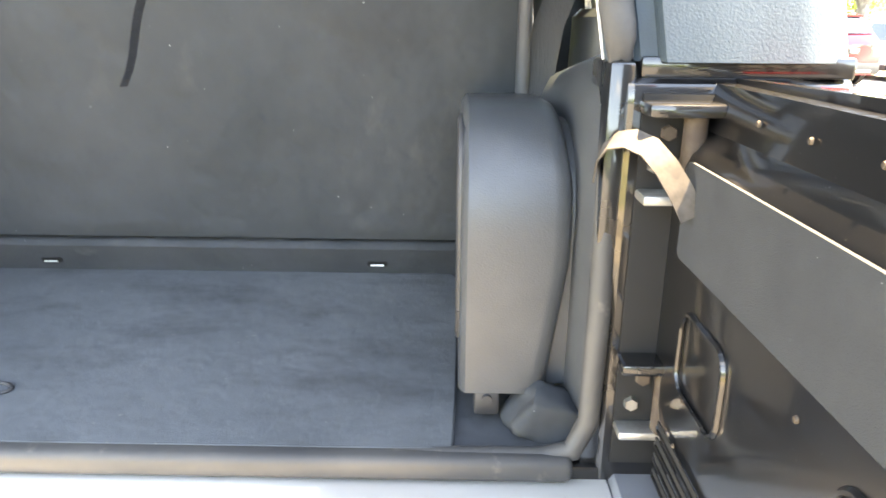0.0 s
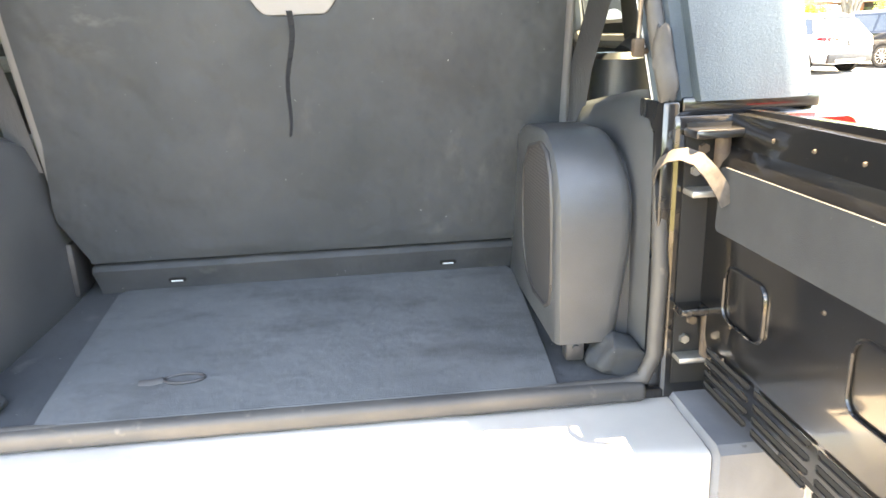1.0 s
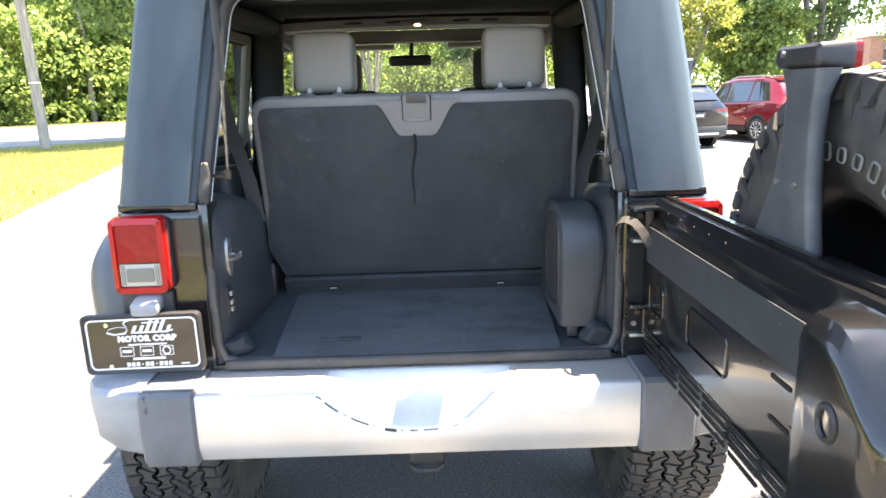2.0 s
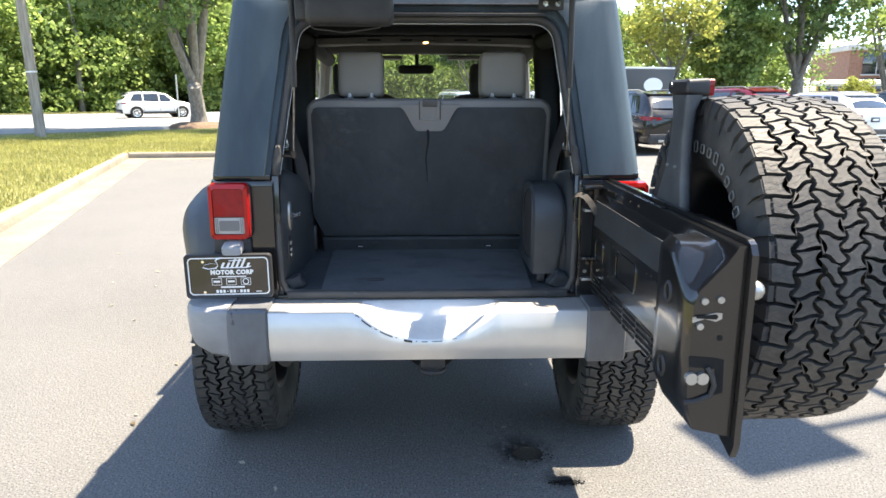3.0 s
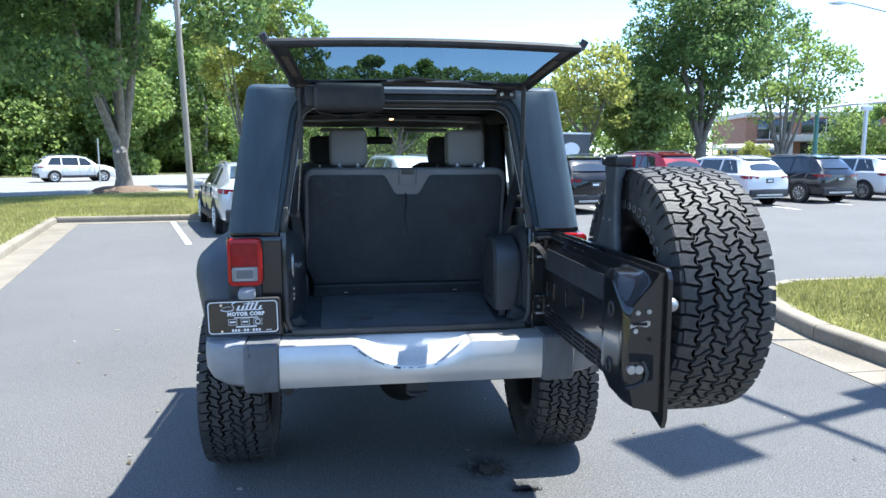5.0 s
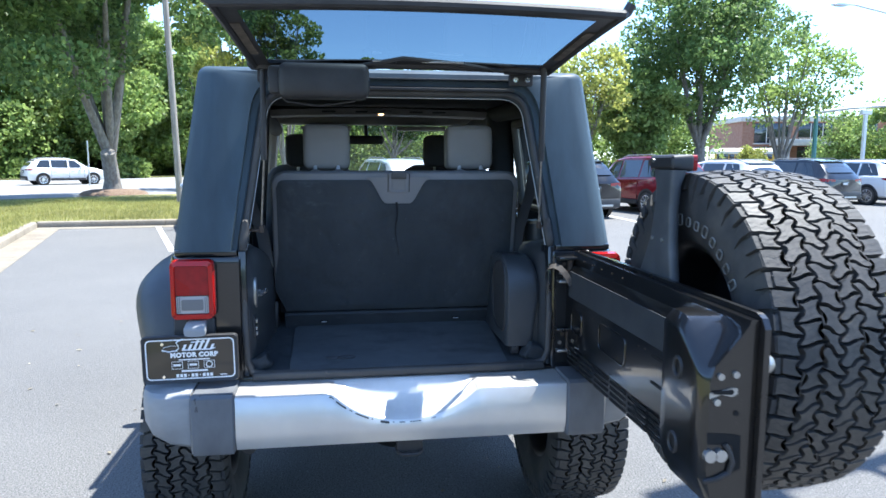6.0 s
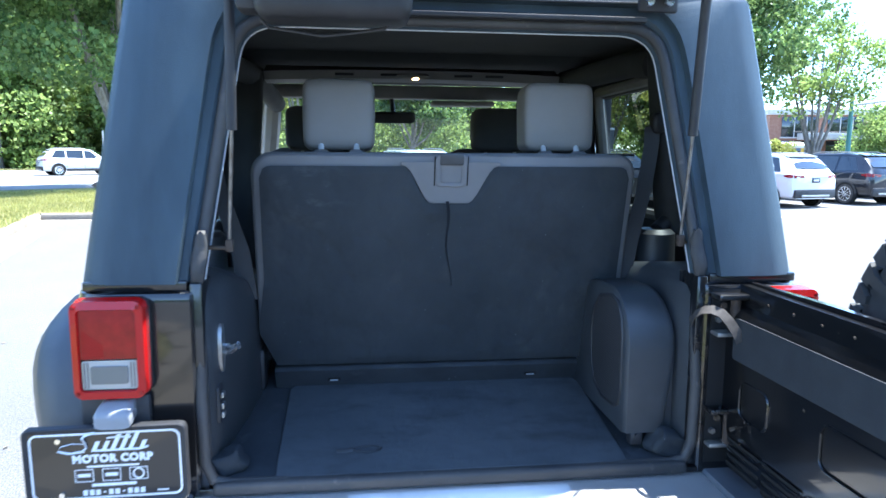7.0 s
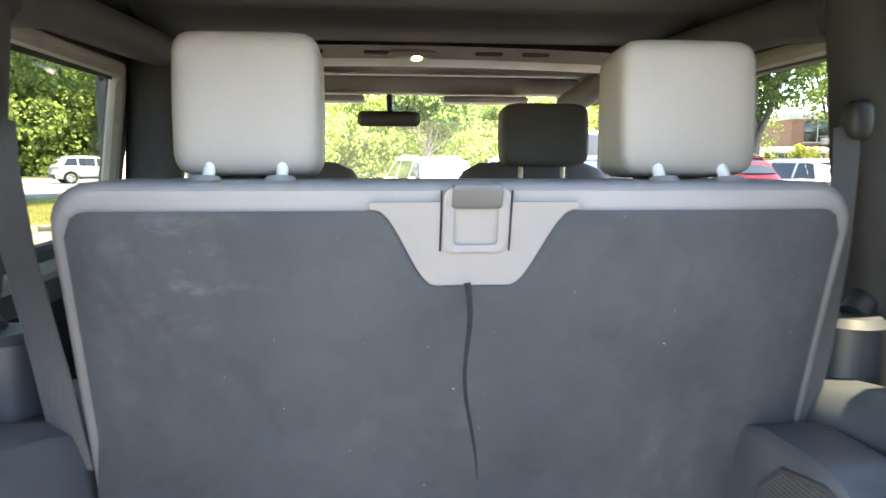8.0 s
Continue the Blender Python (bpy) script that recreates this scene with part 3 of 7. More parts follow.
def bay_line(a, b, width=0.11):
    a, b = Vector((*a, 0.006)), Vector((*b, 0.006))
    s = Vector((-(b - a).y, (b - a).x, 0)).normalized() * width / 2
    bm = bmesh.new()
    bm.faces.new([bm.verts.new(p) for p in (a - s, b - s, b + s, a + s)])
    return tagged(part("bay_line", bm, line_paint, smooth=0), "worn white painted parking line on the asphalt", "road marking", "bay lines", "structure")


bay_line((-4.6, 15.0), (-3.2, 10.3))
for k in range(8):
    o = Vector((4.5, 11.6, 0)) + Vector((2.95, 1.58, 0)) * k
    bay_line(o[:2], (o.x, o.y + 5.2))


# ---- the off-road car ----
jeep = root("off_road_car", (0, 0, 0), "black off-road car with open tailgate and raised rear window, parked", "car")
AXLE_Y, TYRE_R, TYRE_W = 0.74, 0.444, 0.32


def lean(z):
    return max(0.0, z - 1.32) * 0.16


# tub: rear corner panels
for sx in (-1, 1):
    plan = [(0.553, 0.03), (0.553, 0.004), (0.558, 0.0), (0.562, 0.0), (0.714, 0.0), (0.72, 0.0)]
    plan += [(0.72 + 0.075 * math.sin(radians(a)), 0.075 - 0.075 * math.cos(radians(a))) for a in range(15, 91, 15)]
    plan += [(0.795, 0.24), (0.775, 0.24), (0.775, 0.08), (0.72, 0.03)]
    bm = bmesh.new()
    rings = []
    for z, inset in ((0.70, 0.012), (0.80, 0.0), (0.812, 0.0), (1.264, 0.0), (1.276, 0.0), (1.287, 0.004), (1.292, 0.012)):
        rings.append([(sx * (x - inset if x > 0.7 else x), y + inset * (y < 0.02), z) for x, y in plan])
    loft(bm, rings)
    part("corner_panel", bm, black_paint, jeep, "glossy black corner panel", 30)
    # seam lip and rubber between tub and hardtop
    bm = bmesh.new()
    box(bm, (min(sx * 0.565, sx * 0.77), 0.012, 1.291), (max(sx * 0.565, sx * 0.77), 0.06, 1.312), 0.004)
    part("seam_gasket", bm, black_paint, jeep)
    # body side with wheel arch
    out = [(0.235, 0.66), (0.235, 1.31), (2.72, 1.30), (3.62, 1.22), (3.66, 0.75), (3.60, 0.70)]
    def arch(cy, r, a0, a1):
        return [(cy + r * math.cos(radians(a)), 0.47 + r * math.sin(radians(a))) for a in range(a0, a1 + 1, 12)]
    out += arch(3.16, 0.50, 24, 156)[::1] + [(2.66, 0.62), (1.3, 0.62)] + arch(AXLE_Y, 0.50, 24, 156)
    bm = bmesh.new()
    a = [Vector((sx * 0.795, y, z)) for y, z in out]
    loft(bm, [a, [p - Vector((sx * 0.03, 0, 0)) for p in a]])
    part("body_side", bm, black_paint, jeep, smooth=0)
    # rear flare: a swept lip round the arch
    bm = bmesh.new()
    rings = []
    for ang in range(-20, 173, 8):
        c, s = math.cos(radians(ang)), math.sin(radians(ang))
        def fp(r, x):
            z = 0.54 + r * math.copysign(abs(s) ** 0.34, s)
            wide = np.interp(z, (0.50, 0.75, 0.90, 0.96, 1.03, 1.10, 1.16, 1.21, 1.24, 1.27), (0.85, 0.885, 0.912, 0.924, 0.940, 0.962, 0.976, 0.978, 0.960, 0.88))
            x = 0.79 + (x - 0.79) / 0.205 * (max(wide, 0.94 if c > -0.3 else 0.0) - 0.79)
            return Vector((sx * x, AXLE_Y + 0.02 + (r + 0.03) * math.copysign(abs(c) ** 0.5, c), max(z, 0.50) if z < 0.5 else z))
        top = 0.70 + 0.015 * max(0, s)
        rings.append([fp(top, 0.79), fp(top - 0.008, 0.87), fp(top - 0.03, 0.935), fp(top - 0.075, 0.985), fp(top - 0.125, 0.995), fp(top - 0.135, 0.975), fp(top - 0.11, 0.93), fp(top - 0.08, 0.79)])
    loft(bm, rings)
    part("fender_flare", bm, flare_mat, jeep, "dark grey plastic flare")
    bm = bmesh.new()
    rings = []
    for ang in range(0, 201, 12):
        c, s = math.cos(radians(ang)), math.sin(radians(ang))
        rings.append([Vector((sx * x, 3.16 + r * c, 0.52 + r * s)) for r, x in ((0.66, 0.78), (0.64, 0.95), (0.58, 0.97), (0.56, 0.78))])
    loft(bm, rings)
    part("fender_flare", bm, flare_mat, jeep, "dark grey plastic flare")
    # wheel house, black to stand for the shade inside the arch
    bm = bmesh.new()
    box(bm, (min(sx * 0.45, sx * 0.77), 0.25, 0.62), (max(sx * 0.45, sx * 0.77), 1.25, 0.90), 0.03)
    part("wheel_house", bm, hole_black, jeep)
    # door with window frame
    bm = bmesh.new()
    box(bm, (min(sx * 0.77, sx * 0.802), 1.27, 0.70), (max(sx * 0.77, sx * 0.802), 2.16, 1.315), 0.012)
    dr = part("door", bm, black_paint, jeep)
    bm = bmesh.new()
    for lo, hi in (((0.755, 1.27, 1.31), (0.785, 1.33, 1.80)), ((0.755, 1.27, 1.78), (0.78, 2.10, 1.83)), ((0.755, 2.06, 1.31), (0.785, 2.12, 1.80))):
        t = 0.06
        m = Matrix.Identity(4)
        box(bm, (min(sx * lo[0], sx * hi[0]) - 0.0, lo[1], lo[2]), (max(sx * lo[0], sx * hi[0]), hi[1], hi[2]), 0.006)
    part("window_frame", bm, trim_black, dr)
    bm = bmesh.new()
    bm.faces.new([bm.verts.new(p) for p in ((sx * 0.772, 1.30, 1.31), (sx * 0.772, 2.08, 1.31), (sx * 0.76, 2.08, 1.80), (sx * 0.76, 1.30, 1.80))])
    pane = part("door_glass", bm, clear_glass, dr)
    pane.visible_shadow = False
    bm = bmesh.new()
    box(bm, (min(sx * 0.82, sx * 1.02), 2.02, 1.30), (max(sx * 0.82, sx * 1.02), 2.10, 1.44), 0.03)
    cyl(bm, (sx * 0.79, 2.06, 1.33), (sx * 0.9, 2.06, 1.35), 0.02)
    part("door_mirror", bm, trim_black, jeep)

# floor, underside, hood and nose
bm = bmesh.new()
box(bm, (-0.77, 0.005, 0.80), (0.77, 2.3, 0.862), 0.004)
part("floor_pan", bm, black_paint, jeep)
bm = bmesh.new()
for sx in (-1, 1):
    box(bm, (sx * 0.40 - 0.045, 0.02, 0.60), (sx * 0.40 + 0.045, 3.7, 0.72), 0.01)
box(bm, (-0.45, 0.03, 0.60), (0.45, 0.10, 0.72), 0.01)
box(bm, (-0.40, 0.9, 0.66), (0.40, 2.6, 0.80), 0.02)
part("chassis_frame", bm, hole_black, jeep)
# two unseen masses under the floor, added to keep light off the ground
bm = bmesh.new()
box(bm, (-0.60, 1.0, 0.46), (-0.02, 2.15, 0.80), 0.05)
part("tank_shade_block", bm, hole_black, jeep, "unseen tank-like box added to darken the ground")
bm = bmesh.new()
loft(bm, [[(0.12 + u, y, 0.62 + v) for u, v in rrect(w, h, 0.06, 3)] for y, w, h in ((1.15, 0.26, 0.24), (1.7, 0.36, 0.34), (2.4, 0.46, 0.40), (3.3, 0.60, 0.44))])
part("tunnel_shade_block", bm, hole_black, jeep, "unseen tapered mass added to darken the ground")
bm = bmesh.new()
cyl(bm, (-0.72, AXLE_Y, 0.43), (0.72, AXLE_Y, 0.43), 0.045)
bmesh.ops.create_uvsphere(bm, u_segments=16, v_segments=10, radius=0.15, matrix=pose(0.02, AXLE_Y - 0.02, 0.43))
for sx in (-1, 1):
    cyl(bm, (sx * 0.50, AXLE_Y - 0.1, 0.40), (sx * 0.46, AXLE_Y - 0.02, 0.85), 0.028)
part("rear_axle", bm, hole_black, jeep)
# unseen steps and rocker plates, added to block sun from under the car
for sx in (-1, 1):
    bm = bmesh.new()
    loft(bm, [[(sx * (0.845 + u), y, 0.51 + v) for u, v in rrect(0.17, 0.10, 0.035, 3)] for y in (1.17, 1.19, 2.70, 2.72)])
    for y in (1.45, 2.0, 2.55):
        box(bm, (min(sx * 0.45, sx * 0.84), y - 0.03, 0.50), (max(sx * 0.45, sx * 0.84), y + 0.03, 0.56), 0.008)
    part("added_side_step", bm, trim_black, jeep, "unseen side step added to shade the ground")
    bm = bmesh.new()
    box(bm, (min(sx * 0.70, sx * 0.788), 1.20, 0.575), (max(sx * 0.70, sx * 0.788), 2.72, 0.83), 0.02)
    part("added_rocker_panel", bm, black_paint, jeep)
bm = bmesh.new()
pillow(bm, 0.36, 0.17, 0.24, pose(-0.42, 0.24, 0.655), 0.5)
cyl(bm, (-0.52, 0.2, 0.62), (-0.55, 0.02, 0.60), 0.028)
part("muffler", bm, trim_black, jeep, "dull dark muffler")
bm = bmesh.new()
rings = []
for y, w, z in ((2.28, 0.72, 1.345), (2.8, 0.66, 1.35), (3.4, 0.58, 1.31), (3.66, 0.54, 1.25), (3.69, 0.53, 1.15)):
    rings.append([(-w, y, 0.75), (-w, y, z - 0.06), (-w + 0.07, y, z - 0.01), (0, y, z + 0.015), (w - 0.07, y, z - 0.01), (w, y, z - 0.06), (w, y, 0.75)])
loft(bm, rings)
part("hood", bm, black_paint, jeep)
bm = bmesh.new()
box(bm, (-0.79, 3.7, 0.62), (0.79, 3.95, 0.80), 0.03)
part("front_bumper", bm, grey_plastic, jeep)

# ---- hardtop ----
def arc_u(xb, xt, zt, r, zs=(1.307, 1.42, 1.55, 1.68, 1.79), y=0.0, tilt=True):
    """Half-widths at foot and top joined over a rounded arch: points from left foot to right foot."""
    half = []
    zs = [z for z in zs]
    for z in zs:
        f = (z - 1.307) / (zt - 1.307)
        half.append((xb + (xt - xb) * f, z))
    s = Vector(half[-1])
    c, t = Vector((xt, zt)), Vector((xt - r, zt))
    for k in range(1, 8):
        f = k / 7
        p = s * (1 - f) ** 2 + c * 2 * f * (1 - f) + t * f * f
        half.append((p.x, p.y))
    for k in range(1, 6):
        half.append(((xt - r) * (1 - k / 5), zt))
    pts = [(-x, z) for x, z in half] + [(x, z) for x, z in half[-2::-1]]
    return [Vector((x, y + (lean(z) if tilt else 0.10 if z > 1.9 else 0.0), z)) for x, z in pts]


OUT_Z = (1.307, 1.42, 1.55, 1.68, 1.80, 1.908)
IN_Z = (1.307, 1.42, 1.52, 1.62, 1.70, 1.775)
OUT = dict(xb=0.79, xt=0.70, zt=1.945, r=0.035, zs=OUT_Z)
bm = bmesh.new()
stations = [arc_u(**OUT, y=y, tilt=False) for y in (2.08, 1.26, 1.18, 0.36)]
rear = [arc_u(**OUT, y=0.17), arc_u(**OUT, y=0.10), arc_u(0.780, 0.690, 1.941, 0.035, OUT_Z, 0.05), arc_u(0.755, 0.666, 1.932, 0.035, OUT_Z, 0.014),
        arc_u(0.71, 0.622, 1.922, 0.035, OUT_Z, 0.0), arc_u(0.585, 0.497, 1.90, 0.09, IN_Z, -0.002), arc_u(0.582, 0.494, 1.897, 0.09, IN_Z, 0.016),
        arc_u(0.566, 0.478, 1.88, 0.09, IN_Z, 0.018), arc_u(0.563, 0.475, 1.877, 0.09, IN_Z, 0.022),
        arc_u(0.545, 0.46, 1.853, 0.085, IN_Z, 0.036), arc_u(0.538, 0.453, 1.842, 0.08, IN_Z, 0.05), arc_u(0.538, 0.453, 1.842, 0.08, IN_Z, 0.062)]
rows = [[bm.verts.new(p) for p in ring] for ring in stations + rear]
n = len(rows[0])
for i, (a, b) in enumerate(zip(rows, rows[1:])):
    for j in range(n - 1):
        low = min(j, n - 2 - j)
        if i == 0 and low < 4:
            continue
        if i == 2 and 1 <= low < 4:
            continue
        bm.faces.new((a[j], a[j + 1], b[j + 1], b[j]))
hardtop = part("hardtop", bm, hardtop_mat, jeep, "faded dark grey textured hardtop", 40)
# lining of the roof
bm = bmesh.new()
rows = [[bm.verts.new(p) for p in arc_u(0.768, 0.67, 1.91, 0.06, OUT_Z, y, False)] for y in (2.06, 1.26, 1.18, 0.36, 0.20)]
rows.append([bm.verts.new(p) for p in arc_u(0.5375, 0.4525, 1.8415, 0.08, IN_Z, 0.0635)])
for i, (a, b) in enumerate(zip(rows, rows[1:])):
    for j in range(n - 1):
        low = min(j, n - 2 - j)
        if (i == 0 and low < 4) or (i == 2 and 1 <= low < 4):
            continue
        bm.faces.new((a[j], a[j + 1], b[j + 1], b[j]))
part("headliner", bm, headliner, jeep, "black roof lining", 40)
for sx in (-1, 1):
    bm = bmesh.new()
    bm.faces.new([bm.verts.new(p) for p in ((sx * 0.765, 0.35, 1.41), (sx * 0.765, 1.19, 1.41), (sx * 0.705, 1.19, 1.795), (sx * 0.705, 0.35, 1.795))])
    part("quarter_glass", bm, side_glass, jeep, "tinted side window")
    bm = bmesh.new()
    ring = [(0.36, 1.42), (1.18, 1.42), (1.18, 1.79), (0.36, 1.79)]
    for (y0, z0), (y1, z1) in zip(ring, ring[1:] + ring[:1]):
        def xw(z):
            return 0.765 - (z - 1.41) * 0.156
        tube(bm, [(sx * xw(z0), y0, z0), (sx * xw(z1), y1, z1)], 0.013, 6)
    part("window_gasket", bm, trim_black, jeep)
    # pale inner frame of the side window
    bm = bmesh.new()
    tube(bm, [(sx * 0.748, 0.34, 1.378), (sx * 0.748, 1.13, 1.382), (sx * 0.742, 1.165, 1.40), (sx * 0.738, 1.165, 1.44), (sx * 0.695, 1.165, 1.77), (sx * 0.684, 1.14, 1.80), (sx * 0.682, 0.34, 1.805)], 0.019, 8)
    part("window_trim", bm, bar_grey, jeep, "pale grey window trim")

# roof header details
bm = bmesh.new()
box(bm, (-0.15, 0.078, 1.862), (0.42, 0.10, 1.873), 0.003)
box(bm, (-0.46, 0.086, 1.90), (0.46, 0.10, 1.906), 0.002)
part("header_strip", bm, trim_black, jeep)

# windscreen and frame
bm = bmesh.new()
wl_, wr_ = Vector((-0.70, 2.36, 1.35)), Vector((0.70, 2.36, 1.35))
tl_, tr_ = Vector((-0.62, 2.09, 1.87)), Vector((0.62, 2.09, 1.87))
tube(bm, [wl_, tl_], 0.04)
tube(bm, [wr_, tr_], 0.04)
box(bm, (-0.66, 2.05, 1.835), (0.66, 2.12, 1.90), 0.015)
part("windscreen_frame", bm, bar_grey, jeep, "pale grey windscreen surround")
bm = bmesh.new()
bm.faces.new([bm.verts.new(p) for p in (wl_, wr_, tr_, tl_)])
pane = part("windscreen", bm, hazed_glass, jeep, "windscreen with a faint bright haze put into the glass")
pane.visible_shadow = False
bm = bmesh.new()
box(bm, (-0.72, 2.0, 1.02), (0.72, 2.38, 1.34), 0.05)
part("dashboard", bm, trim_black, jeep)
bm = bmesh.new()
box(bm, (-0.165, 1.93, 1.712), (0.055, 1.955, 1.765), 0.018, 3)
cyl(bm, (-0.05, 1.95, 1.76), (-0.05, 2.09, 1.83), 0.012)
part("rear_view_mirror", bm, trim_black, jeep)

# opening seal
bm = bmesh.new()
loop = [p for p in arc_u(0.549, 0.463, 1.857, 0.085, IN_Z, 0.028)]
foot = [Vector((x, 0.006 if z < 1.2 else 0.03, z)) for x, z in ((-0.546, 1.2), (-0.543, 1.05), (-0.541, 0.92), (-0.525, 0.882), (-0.49, 0.872), (-0.25, 0.869), (0, 0.868), (0.25, 0.869), (0.49, 0.872), (0.525, 0.882), (0.541, 0.92), (0.543, 1.05), (0.546, 1.2))]
path = loop[::-1] + foot
path.append(path[0])
tube(bm, path, 0.0125, 10)
part("door_seal", bm, seal_mat, jeep, "worn dusty rubber seal round the rear opening")
# glint along the seal's inner edge, drawn as a thin pale tube
bm = bmesh.new()
tube(bm, [p + Vector((0, 0.022, 0)) for p in arc_u(0.5365, 0.4515, 1.8405, 0.08, IN_Z, 0.03)], 0.0016, 6)
part("seal_lip", bm, glint_mat, jeep, "thin lip inside the seal, pale for its glint")
for sx in (-1, 1):
    bm = bmesh.new()
    rings = []
    for k in range(9):
        f = k / 8
        w = 0.007 + 0.010 * math.sin(math.pi * min(1.0, f * 0.9 + 0.08)) ** 0.7
        c = Vector((sx * (0.534 + 0.012 * (1 - f)), 0.022 - 0.004 * math.sin(f * 7), 1.305 + 0.105 * f))
        rings.append([c + Vector((sx * w * math.cos(t) * (1 + 0.22 * noise.noise(Vector((f * 5, t, sx)))), w * 0.8 * math.sin(t) * (1 + 0.3 * noise.noise(Vector((t, f * 6, 3.0)))), 0.004 * math.sin(3 * t))) for t in (2 * math.pi * j / 12 for j in range(12))])
    loft(bm, rings)
    part("torn_seal", bm, rubber, jeep, "dusty torn end of the rubber seal", 50)
for sx in (-1, 1):
    bm = bmesh.new()
    box(bm, (min(sx * 0.535, sx * 0.56), 0.008, 0.86), (max(sx * 0.535, sx * 0.56), 0.10, 1.307), 0.004)
    part("door_jamb", bm, black_paint, jeep)
bm = bmesh.new()
box(bm, (-0.56, 0.0, 0.80), (0.56, 0.03, 0.864), 0.006)
part("rear_sill", bm, black_paint, jeep, "black rear sill")
bm = bmesh.new()
box(bm, (-0.525, -0.017, 0.851), (0.525, 0.014, 0.8815), 0.010, 3)
part("sill_cover", bm, seal_mat, jeep, "scuffed grey rubber sill cover")

# ---- bumper ----
def dip_at(x):
    """How far the step is dished below the bumper's edge."""
    return 0.10 * max(0.0, 1 - (abs(x) / 0.25) ** 2.2) ** 0.9


bm = bmesh.new()
rings = []
N = 56
for i in range(N + 1):
    x = -0.565 + 1.13 * i / N
    dip = dip_at(x)
    zt = 0.842 - dip
    rings.append([Vector(p) for p in ((x, 0.0, 0.848), (x, -0.024, 0.848), (x, -0.036, 0.847 - dip * 0.10), (x, -0.050, 0.846 - dip * 0.36), (x, -0.064, 0.846 - dip * 0.58), (x, -0.090, 0.845 - dip * 0.78), (x, -0.122, 0.844 - dip * 0.93), (x, -0.146, zt), (x, -0.151, zt - 0.005), (x, -0.153, 0.72 - dip * 0.1), (x, -0.150, 0.692), (x, -0.135, 0.658), (x, -0.07, 0.645), (x, 0.0, 0.645))])
loft(bm, rings)
for f in bm.faces:
    c = f.calc_center_median()
    if c.z > 0.72 and -0.146 < c.y < -0.024 and abs(c.x) < 0.25:
        f.material_index = 1
bumper = part("rear_bumper", bm, silver, jeep, "scuffed silver bumper with a dipped step", 50, (step_mat,))
for sx in (-1, 1):
    bm = bmesh.new()
    rings = []
    for x, d in ((0.567, 0.008), (0.573, 0.0), (0.70, 0.0), (0.708, 0.008)):
        sec = [(0.0, 0.856), (-0.148, 0.854), (-0.160, 0.844), (-0.164, 0.76), (-0.160, 0.664), (-0.15, 0.650), (-0.05, 0.640), (0.0, 0.640)]
        rings.append([Vector((sx * x, y + d, z + (d if z < 0.7 else -d))) for y, z in sec])
    loft(bm, rings)
    part("step_pad", bm, pad_plastic, bumper, "dark scuffed plastic pad")
    bm = bmesh.new()
    rings = []
    for x, y0, zt, zb in ((0.708, -0.148, 0.856, 0.668), (0.78, -0.143, 0.856, 0.680), (0.84, -0.116, 0.854, 0.704), (0.875, -0.06, 0.851, 0.728), (0.89, 0.03, 0.845, 0.75), (0.895, 0.16, 0.84, 0.76)):
        sec = [(0.26, zt), (y0 + 0.02, zt), (y0 + 0.004, zt - 0.012), (y0, zt - 0.04), (y0 + 0.002, (zt + zb) / 2), (y0 + 0.012, zb + 0.015), (y0 + 0.03, zb), (0.26, zb)]
        rings.append([Vector((sx * x, y, z)) for y, z in sec])
    loft(bm, rings)
    part("bumper_end", bm, grey_plastic, bumper, "weathered grey bumper corner")
# worn black streaks under the step
for x0, x1, w in ((-0.258, -0.244, 0.004), (-0.236, -0.203, 0.006), (-0.192, -0.182, 0.003), (-0.172, -0.128, 0.005), (-0.118, -0.112, 0.003), (-0.088, -0.058, 0.008), (-0.046, -0.041, 0.003), (-0.024, -0.004, 0.003), (0.012, 0.05, 0.0025), (0.085, 0.10, 0.002)):
    bm = bmesh.new()
    pts = []
    for k in range(5):
        x = x0 + (x1 - x0) * k / 4
        pts.append((x, -0.1545, 0.834 - dip_at(x)))
    a = [Vector(p) for p in pts]
    loft(bm, [a, [p + Vector((0, -0.001, -w)) for p in a]], False)
    part("chipped_edge", bm, trim_black, bumper, "black chipped paint under the step", 0)
bm = bmesh.new()
box(bm, (-0.022, -0.09, 0.606), (0.052, 0.1, 0.66), 0.012)
loft(bm, [[(0.015 + u, y, 0.633 + v) for u, v in rrect(w, h, 0.012, 3)] for y, w, h in ((-0.06, 0.088, 0.062), (-0.095, 0.092, 0.066), (-0.102, 0.084, 0.058))])
tube(bm, [(-0.028, -0.07, 0.612), (-0.026, -0.105, 0.604), (-0.01, -0.12, 0.600), (0.04, -0.12, 0.600), (0.056, -0.105, 0.604), (0.058, -0.07, 0.612)], 0.007)
part("tow_hitch", bm, trim_black, jeep, "dark tow hitch")

